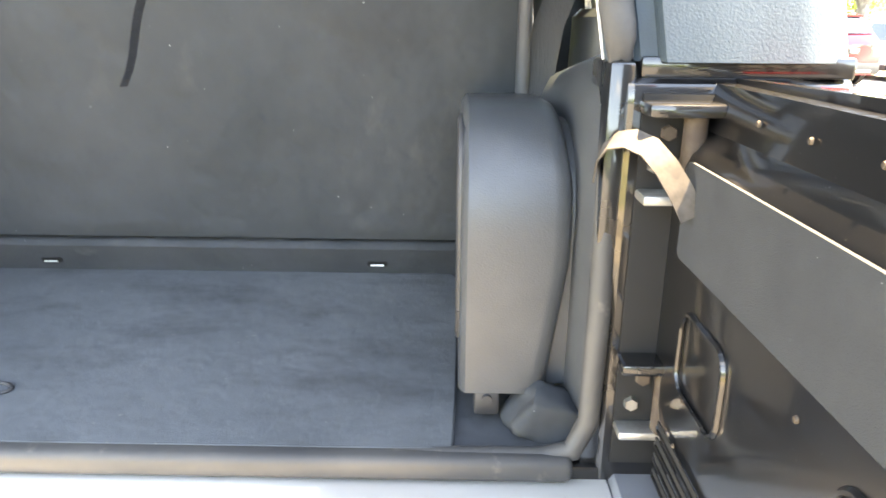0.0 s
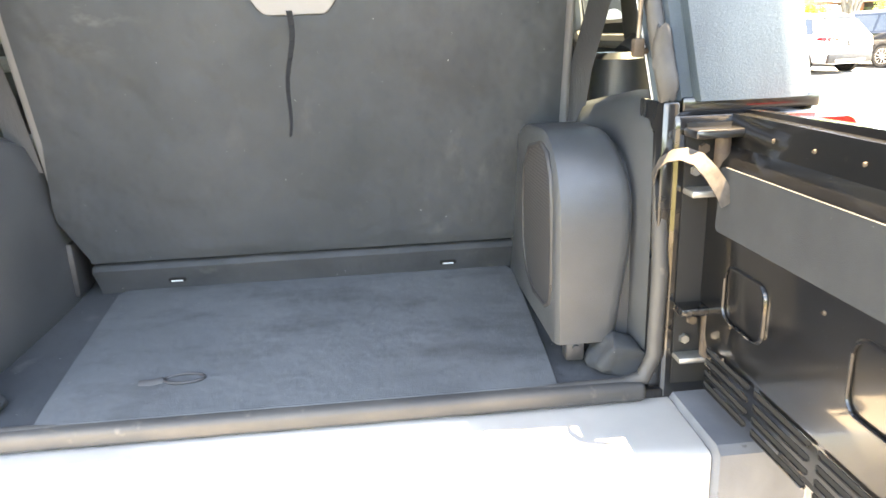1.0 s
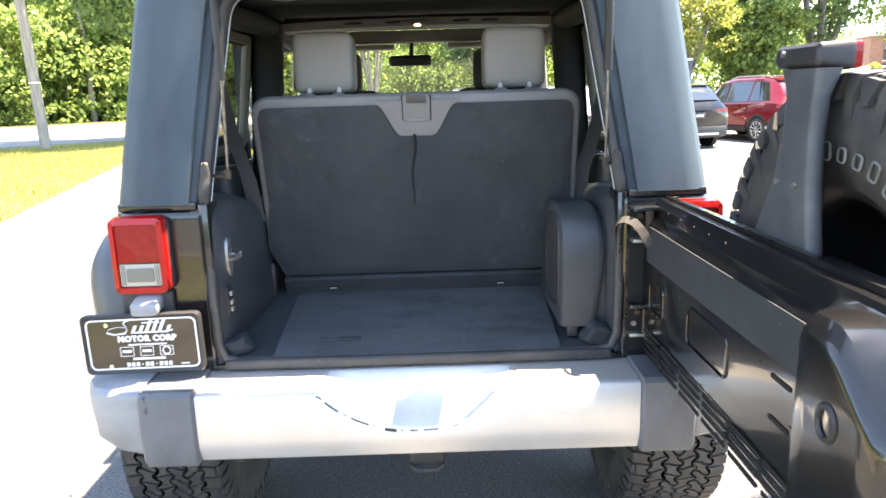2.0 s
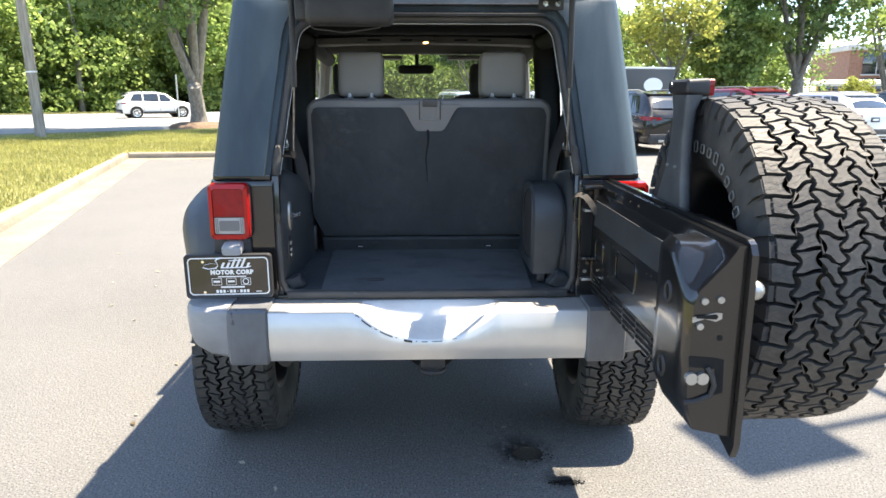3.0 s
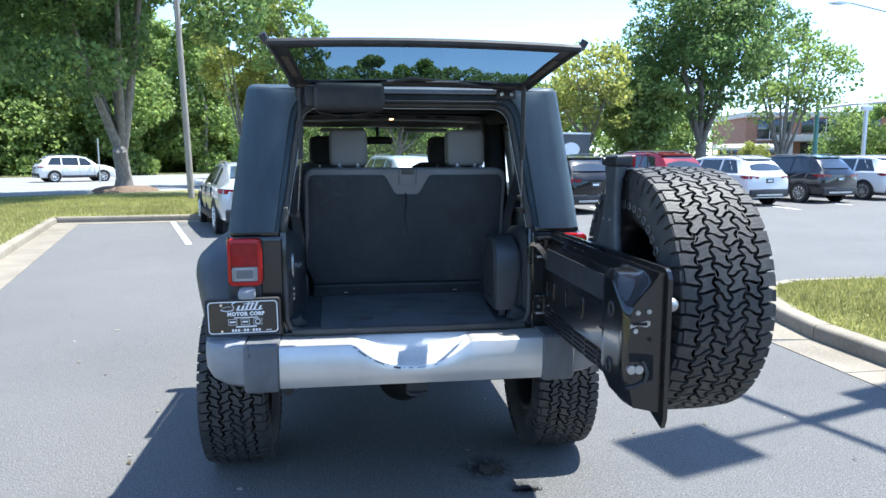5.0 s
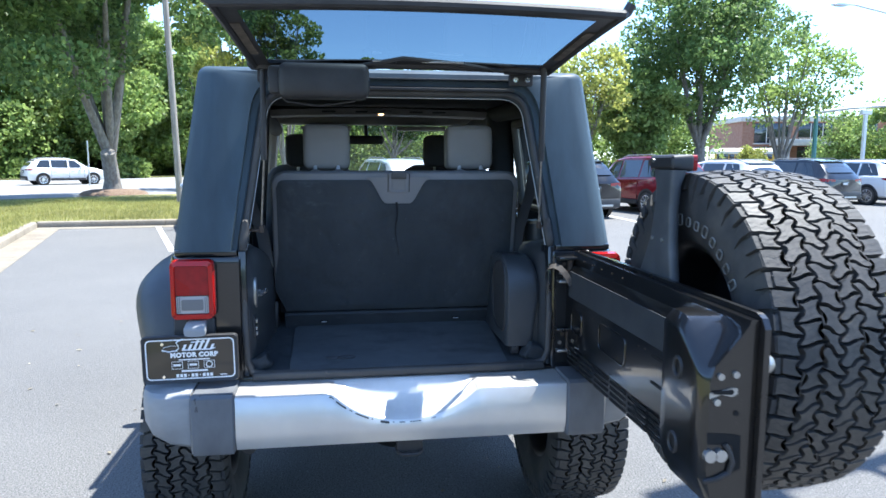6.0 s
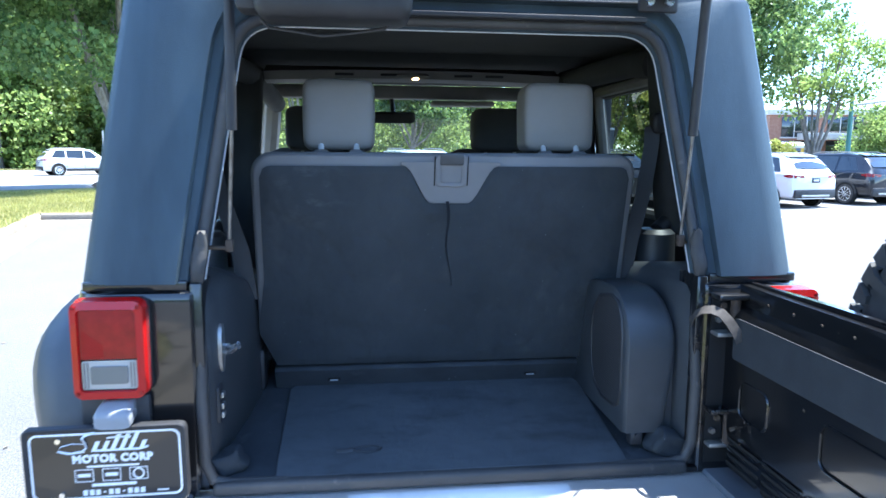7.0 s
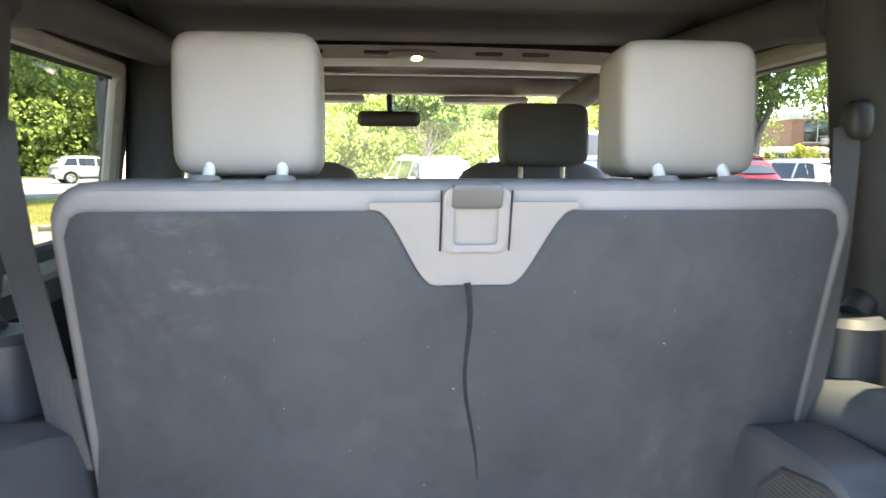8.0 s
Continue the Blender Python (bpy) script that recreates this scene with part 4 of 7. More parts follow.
# ---- tail lamps, plate ----
for sx in (-1, 1):
    cx, cz = (0.722 if sx > 0 else -0.706), 1.185
    bm = bmesh.new()
    slab(bm, rrect(0.142, 0.2, 0.02), lambda u, v: (cx + u, 0.0, cz + v), (0, -0.028, 0))
    lamp = part("tail_lamp", bm, trim_black, jeep, "tail lamp with red lens and clear reversing window")
    bm = bmesh.new()
    a = [Vector((cx + u, -0.02, cz + v)) for u, v in rrect(0.143, 0.204, 0.02)]
    b = [Vector((cx + u, -0.046, cz + v)) for u, v in rrect(0.136, 0.197, 0.018)]
    c = [Vector((cx + u, -0.05, cz + v)) for u, v in rrect(0.110, 0.166, 0.010)]
    d = [Vector((cx + u, -0.044, cz + v)) for u, v in rrect(0.106, 0.162, 0.008)]
    loft(bm, [a, b, c, d], True, (False, False))
    part("lens_border", bm, red_rim, lamp, "bright red lens rim")
    bm = bmesh.new()
    slab(bm, rrect(0.11, 0.10, 0.006), lambda u, v: (cx + u, -0.043, cz + 0.032 + v), (0, 0.01, 0))
    part("lens", bm, red_lens, lamp, "ribbed red lens")
    bm = bmesh.new()
    slab(bm, rrect(0.104, 0.058, 0.005), lambda u, v: (cx + u, -0.0425, cz - 0.050 + v), (0, 0.01, 0))
    part("reversing_lens", bm, clear_lens, lamp, "clear reversing lens")
    bm = bmesh.new()
    slab(bm, rrect(0.07, 0.036, 0.004), lambda u, v: (cx + u, -0.046, cz - 0.050 + v), (0, 0.004, 0))
    part("reflector_core", bm, reverse_lens, lamp)
    for d in range(9):
        bm = bmesh.new()
        tube(bm, [(cx - 0.047 + 0.0045 * d, -0.0432, cz - 0.015), (cx - 0.047 + 0.0045 * d, -0.0432, cz + 0.040 - 0.0035 * d)], 0.0013, 5)
        part("lens_flute", bm, red_rim, lamp)
    for d in (-0.047, -0.041, 0.041, 0.047):
        bm = bmesh.new()
        box(bm, (cx + d - 0.001, -0.0445, cz - 0.076), (cx + d + 0.001, -0.042, cz - 0.024))
        part("lens_rib", bm, reverse_lens, lamp, smooth=0)
    for u, v in ((-0.06, 0.087), (0.06, 0.087), (-0.06, -0.087), (0.06, -0.087)):
        bm = bmesh.new()
        cyl(bm, (cx + u, -0.046, cz + v), (cx + u, -0.051, cz + v), 0.004, n=10)
        part("lens_screw", bm, red_lens, lamp)
bm = bmesh.new()
box(bm, (-0.775, -0.02, 0.99), (-0.64, 0.0, 1.085), 0.008)
bm2 = part("plate_mount", bm, trim_black, jeep)
bm = bmesh.new()
rings = [[(-0.698 + u * w * 0.72, -0.010 - d, 1.052 + v * h + dz) for u, v in rrect(1.0, 1.0, 0.25, 3)] for d, w, h, dz in ((0.0, 0.085, 0.05, 0.006), (0.03, 0.095, 0.046, 0.004), (0.055, 0.10, 0.036, -0.002), (0.062, 0.092, 0.026, -0.006))]
loft(bm, rings)
part("plate_lamp", bm, grey_plastic, bm2, "grey plate lamp cover")

PLATE = pose(-0.718, -0.052, 0.953, 90, 0, 0) @ pose(0, 0, 0, 0, 0, 0.8)
plate = new("number_plate")
plate.parent = jeep
plate["label"] = "black dealer plate with white border and print"
bm = bmesh.new()
a = rrect(0.312, 0.162, 0.014)
b = rrect(0.292, 0.142, 0.010)
loft(bm, [[PLATE @ Vector((u, v, -0.012)) for u, v in a], [PLATE @ Vector((u, v, 0.004)) for u, v in a], [PLATE @ Vector((u * 0.985, v * 0.97, 0.007)) for u, v in a], [PLATE @ Vector((u, v, 0.003)) for u, v in b]], True, (True, False))
part("plate_frame", bm, trim_black, plate)
bm = bmesh.new()
slab(bm, rrect(0.298, 0.148, 0.010), lambda u, v: PLATE @ Vector((u, v, 0.0)), PLATE.to_3x3() @ Vector((0, 0, 0.002)))
part("plate_sheet", bm, plate_black, plate)
bm = bmesh.new()
a, b = rrect(0.288, 0.138, 0.016), rrect(0.280, 0.130, 0.013)
loft(bm, [[PLATE @ Vector((u, v, 0.002)) for u, v in b], [PLATE @ Vector((u, v, 0.0034)) for u, v in b], [PLATE @ Vector((u, v, 0.0034)) for u, v in a], [PLATE @ Vector((u, v, 0.002)) for u, v in a]], True, (False, False))
part("plate_border", bm, white_print, plate, "white border line")
words("MOTOR CORP", 0.0215, PLATE @ pose(0.012, 0.014, 0.0025), plate, white_print, "lettering", 0.0006, True, 0, 1.12)


def print_bar(u, v, w, h, skew=0.0, z=0.0026):
    bm = bmesh.new()
    pts = [(u - w / 2 - skew, v - h / 2), (u + w / 2 - skew, v - h / 2), (u + w / 2 + skew, v + h / 2), (u - w / 2 + skew, v + h / 2)]
    slab(bm, pts, lambda p, q: PLATE @ Vector((p, q, z)), PLATE.to_3x3() @ Vector((0, 0, 0.0006)))
    return part("print_bar", bm, white_print, plate, smooth=0)


# a flowing script mark, drawn as plain strokes
for u, h, v in ((-0.018, 0.019, 0.041), (0.001, 0.019, 0.041), (0.020, 0.033, 0.047), (0.037, 0.033, 0.047), (0.055, 0.038, 0.049), (0.072, 0.018, 0.040)):
    print_bar(u, v, 0.0088, h, h * 0.24)
bm = bmesh.new()
sw = [(-0.040, 0.030), (-0.070, 0.028), (-0.090, 0.034), (-0.084, 0.043), (-0.062, 0.048), (-0.040, 0.046)]
tube(bm, [PLATE @ Vector((u, v, 0.0028)) for u, v in sw], 0.0022, 6, [0.002, 0.0024, 0.003, 0.0026, 0.002, 0.0012], 0.3)
sw = [(-0.018, 0.069), (-0.036, 0.066), (-0.044, 0.058), (-0.038, 0.048), (-0.036, 0.038), (-0.046, 0.031), (-0.062, 0.030)]
tube(bm, [PLATE @ Vector((u, v, 0.0029)) for u, v in sw], 0.005, 6, [0.003, 0.005, 0.006, 0.0065, 0.006, 0.0045, 0.002], 0.3)
tube(bm, [PLATE @ Vector((u, v, 0.0028)) for u, v in ((0.004, 0.057), (0.028, 0.0585), (0.050, 0.057))], 0.0022, 6, None, 0.4)
tube(bm, [PLATE @ Vector((u, v, 0.0028)) for u, v in ((-0.026, 0.032), (0.0, 0.0315), (0.03, 0.032), (0.066, 0.0315), (0.082, 0.036))], 0.0026, 6, None, 0.4)
part("script_mark", bm, white_print, plate)
print_bar(0.012, -0.0015, 0.10, 0.004)
for k in range(3):
    u, v = -0.044 + 0.052 * k, -0.020
    bm = bmesh.new()
    for a, b in (((-1, -1), (1, -1)), ((1, -1), (1, 1)), ((1, 1), (-1, 1)), ((-1, 1), (-1, -1))):
        p, q = PLATE @ Vector((u + a[0] * 0.017, v + a[1] * 0.0125, 0.0028)), PLATE @ Vector((u + b[0] * 0.017, v + b[1] * 0.0125, 0.0028))
        tube(bm, [p, q], 0.0009, 4)
    if k == 2:
        ring = [PLATE @ Vector((u + 0.010 * math.cos(t), v + 0.010 * math.sin(t), 0.0028)) for t in (2 * math.pi * j / 16 for j in range(17))]
        tube(bm, ring, 0.0018, 4)
    else:
        slab(bm, [(u - 0.012, v - 0.003), (u + 0.012, v - 0.003), (u + 0.012, v + 0.004), (u - 0.012, v + 0.004)], lambda p, q: PLATE @ Vector((p, q, 0.0026)), PLATE.to_3x3() @ Vector((0, 0, 0.0006)))
    part("badge_box", bm, white_print, plate)
print_bar(0.012, -0.0405, 0.085, 0.006)
for k in range(10):
    if k not in (3, 6):
        print_bar(-0.044 + 0.0122 * k, -0.056, 0.0088, 0.011)
    else:
        print_bar(-0.044 + 0.0122 * k, -0.056, 0.004, 0.003)
print_bar(0.105, -0.058, 0.022, 0.003)
for v in (0.055, -0.058):
    bm = bmesh.new()
    cyl(bm, PLATE @ Vector((-0.088, v, 0.002)), PLATE @ Vector((-0.088, v, 0.007)), 0.0055, n=10)
    part("plate_screw", bm, chrome, plate)

# ---- tyres ----
def tyre_mesh(R, W, seed=1):
    """All-terrain tyre about the x axis: carcass with shoulder lugs, and the tread blocks apart."""
    bm, tread = bmesh.new(), bmesh.new()
    prof = [(-0.36, 0.52), (-0.44, 0.56), (-0.50, 0.66), (-0.515, 0.76), (-0.50, 0.87), (-0.465, 0.918), (-0.42, 0.934), (-0.2, 0.944), (0, 0.946)]
    prof += [(-x, r) for x, r in prof[-2::-1]]
    seg = 72
    rows = []
    for k in range(seg):
        a = 2 * math.pi * k / seg
        rows.append([Vector((x * W, R * r * math.sin(a), R * r * math.cos(a))) for x, r in prof])
    loft(bm, rows + [rows[0]], False)
    bmesh.ops.remove_doubles(bm, verts=bm.verts, dist=1e-5)
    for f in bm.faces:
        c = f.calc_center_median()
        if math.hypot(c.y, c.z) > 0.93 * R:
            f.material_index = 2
    rnd = random.Random(seed)
    pitch = 56
    st = 2 * math.pi / pitch
    p = st * R

    def inset(poly, d):
        """Move every side of a polygon inwards by d."""
        pts = [Vector(q) for q in poly]
        area = sum(a.x * b.y - b.x * a.y for a, b in zip(pts, pts[1:] + pts[:1]))
        sg = 1 if area > 0 else -1
        out = []
        for a, b, c in zip(pts[-1:] + pts[:-1], pts, pts[1:] + pts[:1]):
            n1 = Vector((-(b - a).y, (b - a).x)).normalized() * sg
            n2 = Vector((-(c - b).y, (c - b).x)).normalized() * sg
            m = (n1 + n2) / max(0.35, 1 + n1.dot(n2))
            out.append(b + m * d)
        return out

    def ring_at(poly, r):
        out = []
        for s, x in poly:
            q = r - 0.022 * R * (abs(x) / (0.5 * W)) ** 3
            out.append(tread.verts.new((x, q * math.sin(s / R), q * math.cos(s / R))))
        return out

    def block(poly, gap, top=1.0):
        lo, hi = ring_at(inset(poly, gap), R * 0.945), ring_at(inset(poly, gap + 0.0022), R * top)
        tread.faces.new(hi)
        for i in range(len(poly)):
            tread.faces.new((lo[i], lo[(i + 1) % len(poly)], hi[(i + 1) % len(poly)], hi[i])).material_index = 1
    # six columns of hooked blocks that lock into one another over wide wavy grooves
    cols = [-0.50, -0.315, -0.155, 0.0, 0.155, 0.315, 0.50]
    phase = [0.0, 0.46, 0.08, 0.58, 0.12, 0.6, 0.1]
    zig = [[(1 if n % 2 else -1) * rnd.uniform(0.024, 0.052) for n in range(2 * pitch)] for b in range(7)]
    slip = [[rnd.uniform(-0.09, 0.09) for k in range(pitch)] for c in range(6)]
    bend = [[rnd.uniform(0.08, 0.26) for k in range(pitch)] for c in range(6)]

    def rounded(poly):
        """Cut every corner of a polygon once."""
        out = []
        for (s0, x0), (s1, x1) in zip(poly, poly[1:] + poly[:1]):
            out += [(s0 * 0.76 + s1 * 0.24, x0 * 0.76 + x1 * 0.24), (s0 * 0.24 + s1 * 0.76, x0 * 0.24 + x1 * 0.76)]
        return out

    def edge_x(b, q):
        """Groove b between columns at the place q, counted in blocks."""
        if b in (0, 6):
            return cols[b] * W
        t = (q - phase[b]) * 2
        n = math.floor(t)
        f = t - n
        return W * (cols[b] + zig[b][n % (2 * pitch)] * (1 - f) + zig[b][(n + 1) % (2 * pitch)] * f)

    def corners(b, q0, q1):
        """The bends of groove b between two places along it."""
        first, last = math.ceil((q0 - phase[b]) * 2 + 0.15), math.floor((q1 - phase[b]) * 2 - 0.15)
        return [n / 2 + phase[b] for n in range(first, last + 1)]

    def joint(c, k, u):
        j = (0.3 if c in (0, 5) else 1.0) * bend[c][k % pitch] * (1 if c % 2 else -1)
        step = -j if u < 0.4 else j if u > 0.6 else 0.0
        return k + phase[c] + step + slip[c][k % pitch]
    for c in range(6):
        for k in range(pitch):
            poly = []
            for u in (0.0, 0.36, 0.64, 1.0):
                q = joint(c, k, u)
                poly.append((q, edge_x(c, q) * (1 - u) + edge_x(c + 1, q) * u))
            q0, q1 = joint(c, k, 1.0), joint(c, k + 1, 1.0)
            poly += [(q, edge_x(c + 1, q)) for q in corners(c + 1, q0, q1)]
            for u in (1.0, 0.64, 0.36, 0.0):
                q = joint(c, k + 1, u)
                poly.append((q, edge_x(c, q) * (1 - u) + edge_x(c + 1, q) * u))
            q0, q1 = joint(c, k + 1, 0.0), joint(c, k, 0.0)
            poly += [(q, edge_x(c, q)) for q in corners(c, q1, q0)[::-1]]
            if c in (0, 5) and k % 2:
                poly = [(q, max(-0.462 * W, min(0.462 * W, x))) for q, x in poly]
            block(rounded(rounded([(q * p, x) for q, x in poly])), 0.0029, 1.0 if 0 < c < 5 else 0.998)
            # two thin zigzag sipes cut across the top
            for f in (0.33, 0.66):
                line = []
                for j, u in enumerate((0.12, 0.38, 0.62, 0.88)):
                    q = joint(c, k, u) * (1 - f) + joint(c, k + 1, u) * f + (0.04 if j % 2 else -0.04)
                    line.append((q * p, edge_x(c, q) * (1 - u) + edge_x(c + 1, q) * u))
                near, far = ring_at([(s - 0.0008, x) for s, x in line], R * 1.0004), ring_at([(s + 0.0008, x) for s, x in line], R * 1.0004)
                for j in range(3):
                    tread.faces.new((near[j], near[j + 1], far[j + 1], far[j])).material_index = 1
    # shoulder lugs: stepped ribs that run from the tread edge down the sidewall
    for k in range(pitch):
        for s, c in ((-1, 0), (1, 5)):
            a = (k + 0.5 + phase[c]) * st
            long = k % 2 == 0
            deep = 0.80 if long else 0.875
            w = 0.37 * st
            quad = [(a - w, 0.972), (a + w, 0.972), (a + w, 0.925), (a + w * 0.55, 0.90), (a + w * 0.6, deep + 0.02), (a + w * 0.2, deep), (a - w * 0.8, deep + 0.01), (a - w * 0.75, 0.90)]
            face = lambda r, up: s * ((0.455 if r > 0.94 else 0.470 if r > 0.905 else 0.488) + (0.040 if up and r > 0.94 else 0.044 if up and r > 0.905 else 0.034 if up and r > 0.86 else 0.026 if up else 0)) * W
            lo = [tread.verts.new((face(r, False), R * r * math.sin(t), R * r * math.cos(t))) for t, r in quad]
            hi = [tread.verts.new((face(r, True), R * r * math.sin(t), R * r * math.cos(t))) for t, r in quad]
            tread.faces.new(hi).material_index = 1
            for i in range(8):
                tread.faces.new((lo[i], lo[(i + 1) % 8], hi[(i + 1) % 8], hi[i])).material_index = 1
    return bm, tread


def rim_mesh(R, W):
    bm = bmesh.new()
    prof = [(-0.40, 0.53), (-0.43, 0.56), (-0.40, 0.52), (-0.30, 0.48), (0.1, 0.45), (0.34, 0.47), (0.42, 0.56), (0.40, 0.51)]
    rows = [[Vector((x * W, R * r * math.sin(a), R * r * math.cos(a))) for x, r in prof] for a in (2 * math.pi * k / 40 for k in range(40))]
    loft(bm, rows + [rows[0]], False)
    for k in range(5):
        m = pose(0.30 * W, 0, 0, 72 * k)
        box(bm, (-0.02, -0.035, 0.05), (0.02, 0.035, 0.45 * R), 0.008, 1, m)
    cyl(bm, (0.22 * W, 0, 0), (0.36 * W, 0, 0), 0.075, n=24)
    cyl(bm, (0.10 * W, 0, 0), (0.13 * W, 0, 0), 0.45 * R, n=32)
    bmesh.ops.remove_doubles(bm, verts=bm.verts, dist=1e-5)
    return bm


rim_mat = principled("dark alloy", (0.06, 0.06, 0.065), 0.35, 0.8)
gloss_wear(rim_mat, 0.3, 0.5, 8)
wheel = new("wheel")
wheel.parent = jeep
carcass, blocks = tyre_mesh(TYRE_R, TYRE_W)
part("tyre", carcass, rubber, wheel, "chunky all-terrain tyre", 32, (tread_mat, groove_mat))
tagged(part("tread", blocks, tread_mat, wheel, "dusty interlocking tread blocks", 25, (rubber,)), kind="stuff")
part("rim", rim_mesh(TYRE_R, TYRE_W), rim_mat, wheel)
wheel.matrix_basis = pose(0.845, AXLE_Y, TYRE_R - 0.005)
wheel["label"] = "wheel with chunky all-terrain tyre"
for m in (pose(-0.845, AXLE_Y, TYRE_R - 0.005, 0, 0, 180), pose(0.845, 3.16, TYRE_R - 0.005, 31, 0, 0), pose(-0.845, 3.16, TYRE_R - 0.005, 12, 0, 180)):
    w2 = copy_thing(wheel, m)

# ---- tailgate, swung open ----
gate = new("tailgate")
gate.location = (0, 0.022, 0)
gate.parent = jeep
gate["label"] = "glossy black tailgate swung open, speckled with dirt"
GY0, GY1 = -0.014, -1.135


def gate_x(y):
    t = min(1.0, max(0.0, (-y - 0.845) / 0.10))
    return 0.604 - 0.066 * t * t * (3 - 2 * t)


bm = bmesh.new()
rings = []
for y in [GY0 + (GY1 + 0.03 - GY0) * k / 40 for k in range(41)] + [-1.1200, -1.1300, GY1]:
    xi = gate_x(y)
    e = 0.0 if y > -1.1100 else (-1.1100 - y) * 0.5
    b = (0.604 - xi) / 0.066
    top = 1.322 - 0.027 * b
    # the shelf over the latch rises to the rim, then falls away to the free end
    t = min(1.0, max(0.0, (-y - 0.985) / 0.145))
    d = 0.085 * t * t * (3 - 2 * t)
    up = 0.030 * b - d
    rings.append([Vector(p) for p in ((0.655, y, 0.885), (0.655, y, 1.314), (0.636, y, 1.314), (0.632, y, 1.304), (0.630 - 0.015 * b, y, top - 0.03 + 0.035 * b - 0.25 * d), (xi + 0.022, y, 1.272 + up), (xi + 0.004 + e, y, 1.252 + up), (xi + e, y, 1.24 + up), (xi + e, y, 1.1), (xi + e, y, 0.99), (xi + 0.004 + e, y, 0.965), (xi + 0.03, y, 0.905), (0.640, y, 0.888))])
loft(bm, rings)
part("inner_shell", bm, inner_paint, gate, "glossy black inner shell", 30)
bm = bmesh.new()
prof = [(-0.004, 1.318), (-0.3, 1.324), (-1.1200, 1.327), (-1.1400, 1.319), (-1.1530, 1.298), (-1.1530, 0.872), (-1.1400, 0.838), (-1.0650, 0.862), (-0.03, 0.862), (-0.004, 0.875)]
slab(bm, prof, lambda u, v: (0.656, u, v), (0.014, 0, 0))
part("outer_skin", bm, black_paint, gate, "black outer skin", 30)
bm = bmesh.new()
slab(bm, [(-0.060, 1.243), (-0.067, 1.248), (-0.835, 1.248), (-0.840, 1.243), (-0.840, 1.165), (-0.833, 1.158), (-0.062, 1.155), (-0.057, 1.160)], lambda u, v: (0.606, u, v), (-0.0033, 0, 0))
part("trim_strip", bm, gate_felt, gate, "dark grey carpeted trim strip")
for g in range(6):
    y0 = -0.060 - g * 0.1365
    for k in range(4):
        z = 0.972 - 0.0185 * k
        bm = bmesh.new()
        slab(bm, rrect(0.124, 0.0075, 0.0036, 3), lambda u, v: (0.6035, y0 - 0.062 + u, z + v), (-0.0012, 0, 0))
        part("vent_slot", bm, hole_black, gate, "", 0)
        bm = bmesh.new()
        tube(bm, [(0.6022, y0 - 0.003, z - 0.002), (0.6018, y0 - 0.006, z - 0.0052), (0.6018, y0 - 0.118, z - 0.0052), (0.6022, y0 - 0.121, z - 0.002)], 0.0018, 6)
        part("vent_lip", bm, black_paint, gate)
for y0, y1, z0, z1 in ((-0.099, -0.202, 1.118, 1.038), (-0.366, -0.574, 1.130, 1.044)):
    bm = bmesh.new()
    cy, cz, w, h = (y0 + y1) / 2, (z0 + z1) / 2, y0 - y1, z0 - z1
    ring = [(0.6025, cy + u, cz + v) for u, v in rrect(w, h, 0.02)]
    ring.append(ring[0])
    tube(bm, ring, 0.0035, 6, None, 0.6)
    part("pressed_panel", bm, black_paint, gate)
for z in (1.131, 1.059):
    bm = bmesh.new()
    slab(bm, rrect(0.066, 0.0085, 0.004, 3), lambda u, v: (0.6035, -0.778 + u, z + v), (-0.0012, 0, 0))
    part("drain_slot", bm, hole_black, gate, "", 0)
rnd = random.Random(5)
rivet = None
for k in range(15):
    y, z = (-0.14 - 0.085 * k, 1.292) if k < 5 else (rnd.uniform(-0.1, -0.86), rnd.uniform(0.93, 1.15))
    x = 0.6035 if z < 1.2 else 0.628
    if rivet is None:
        bm = bmesh.new()
        cyl(bm, (0, 0, 0), (-0.002, 0, 0), 0.003, 0.002, n=8)
        rivet = part("pop_rivet", bm, rust, gate, "", 0)
        rv = rivet
    else:
        rv = new("pop_rivet", rivet.data)
        rv.parent = gate
    rv.location = (x, y, z)
# end face fittings
for x, z, y, r in ((0.572, 1.197, -1.141, 0.0075), (0.606, 1.2, -1.141, 0.0075), (0.566, 1.142, -1.141, 0.0075), (0.556, 1.025, -1.144, 0.0135), (0.580, 1.025, -1.144, 0.0135)):
    bm = bmesh.new()
    cyl(bm, (x, -1.131, z), (x, y, z), r, n=14)
    part("latch_bolt", bm, steel, gate, "zinc bolt head")
bm = bmesh.new()
slab(bm, [(0.55, 1.162), (0.575, 1.166), (0.60, 1.172), (0.612, 1.170), (0.612, 1.158), (0.60, 1.152), (0.575, 1.158), (0.55, 1.150)], lambda u, v: (u, -1.1355, v), (0, -0.002, 0))
part("latch_slot", bm, steel, gate)
for pts, y in (([(0.557, 1.166), (0.60, 1.168), (0.604, 1.163), (0.60, 1.157), (0.557, 1.160)], -1.1377), ([(0.612 + u, 1.115 + v) for u, v in rrect(0.012, 0.012, 0.005)], -1.1355),
               ([(0.548, 1.075), (0.605, 1.07), (0.625, 1.065), (0.628, 0.99), (0.61, 0.985), (0.608, 1.045), (0.55, 1.05)], -1.1355)):
    bm = bmesh.new()
    slab(bm, pts, lambda u, v: (u, y, v), (0, -0.001, 0))
    part("latch_mouth", bm, hole_black, gate, smooth=0)
bm = bmesh.new()
tube(bm, [(0.588, -1.1380, 1.05), (0.60, -1.1420, 1.03), (0.606, -1.1420, 1.01), (0.60, -1.1390, 0.985), (0.57, -1.1380, 0.972), (0.545, -1.1360, 0.968)], 0.006)
part("latch_lever", bm, trim_black, gate)
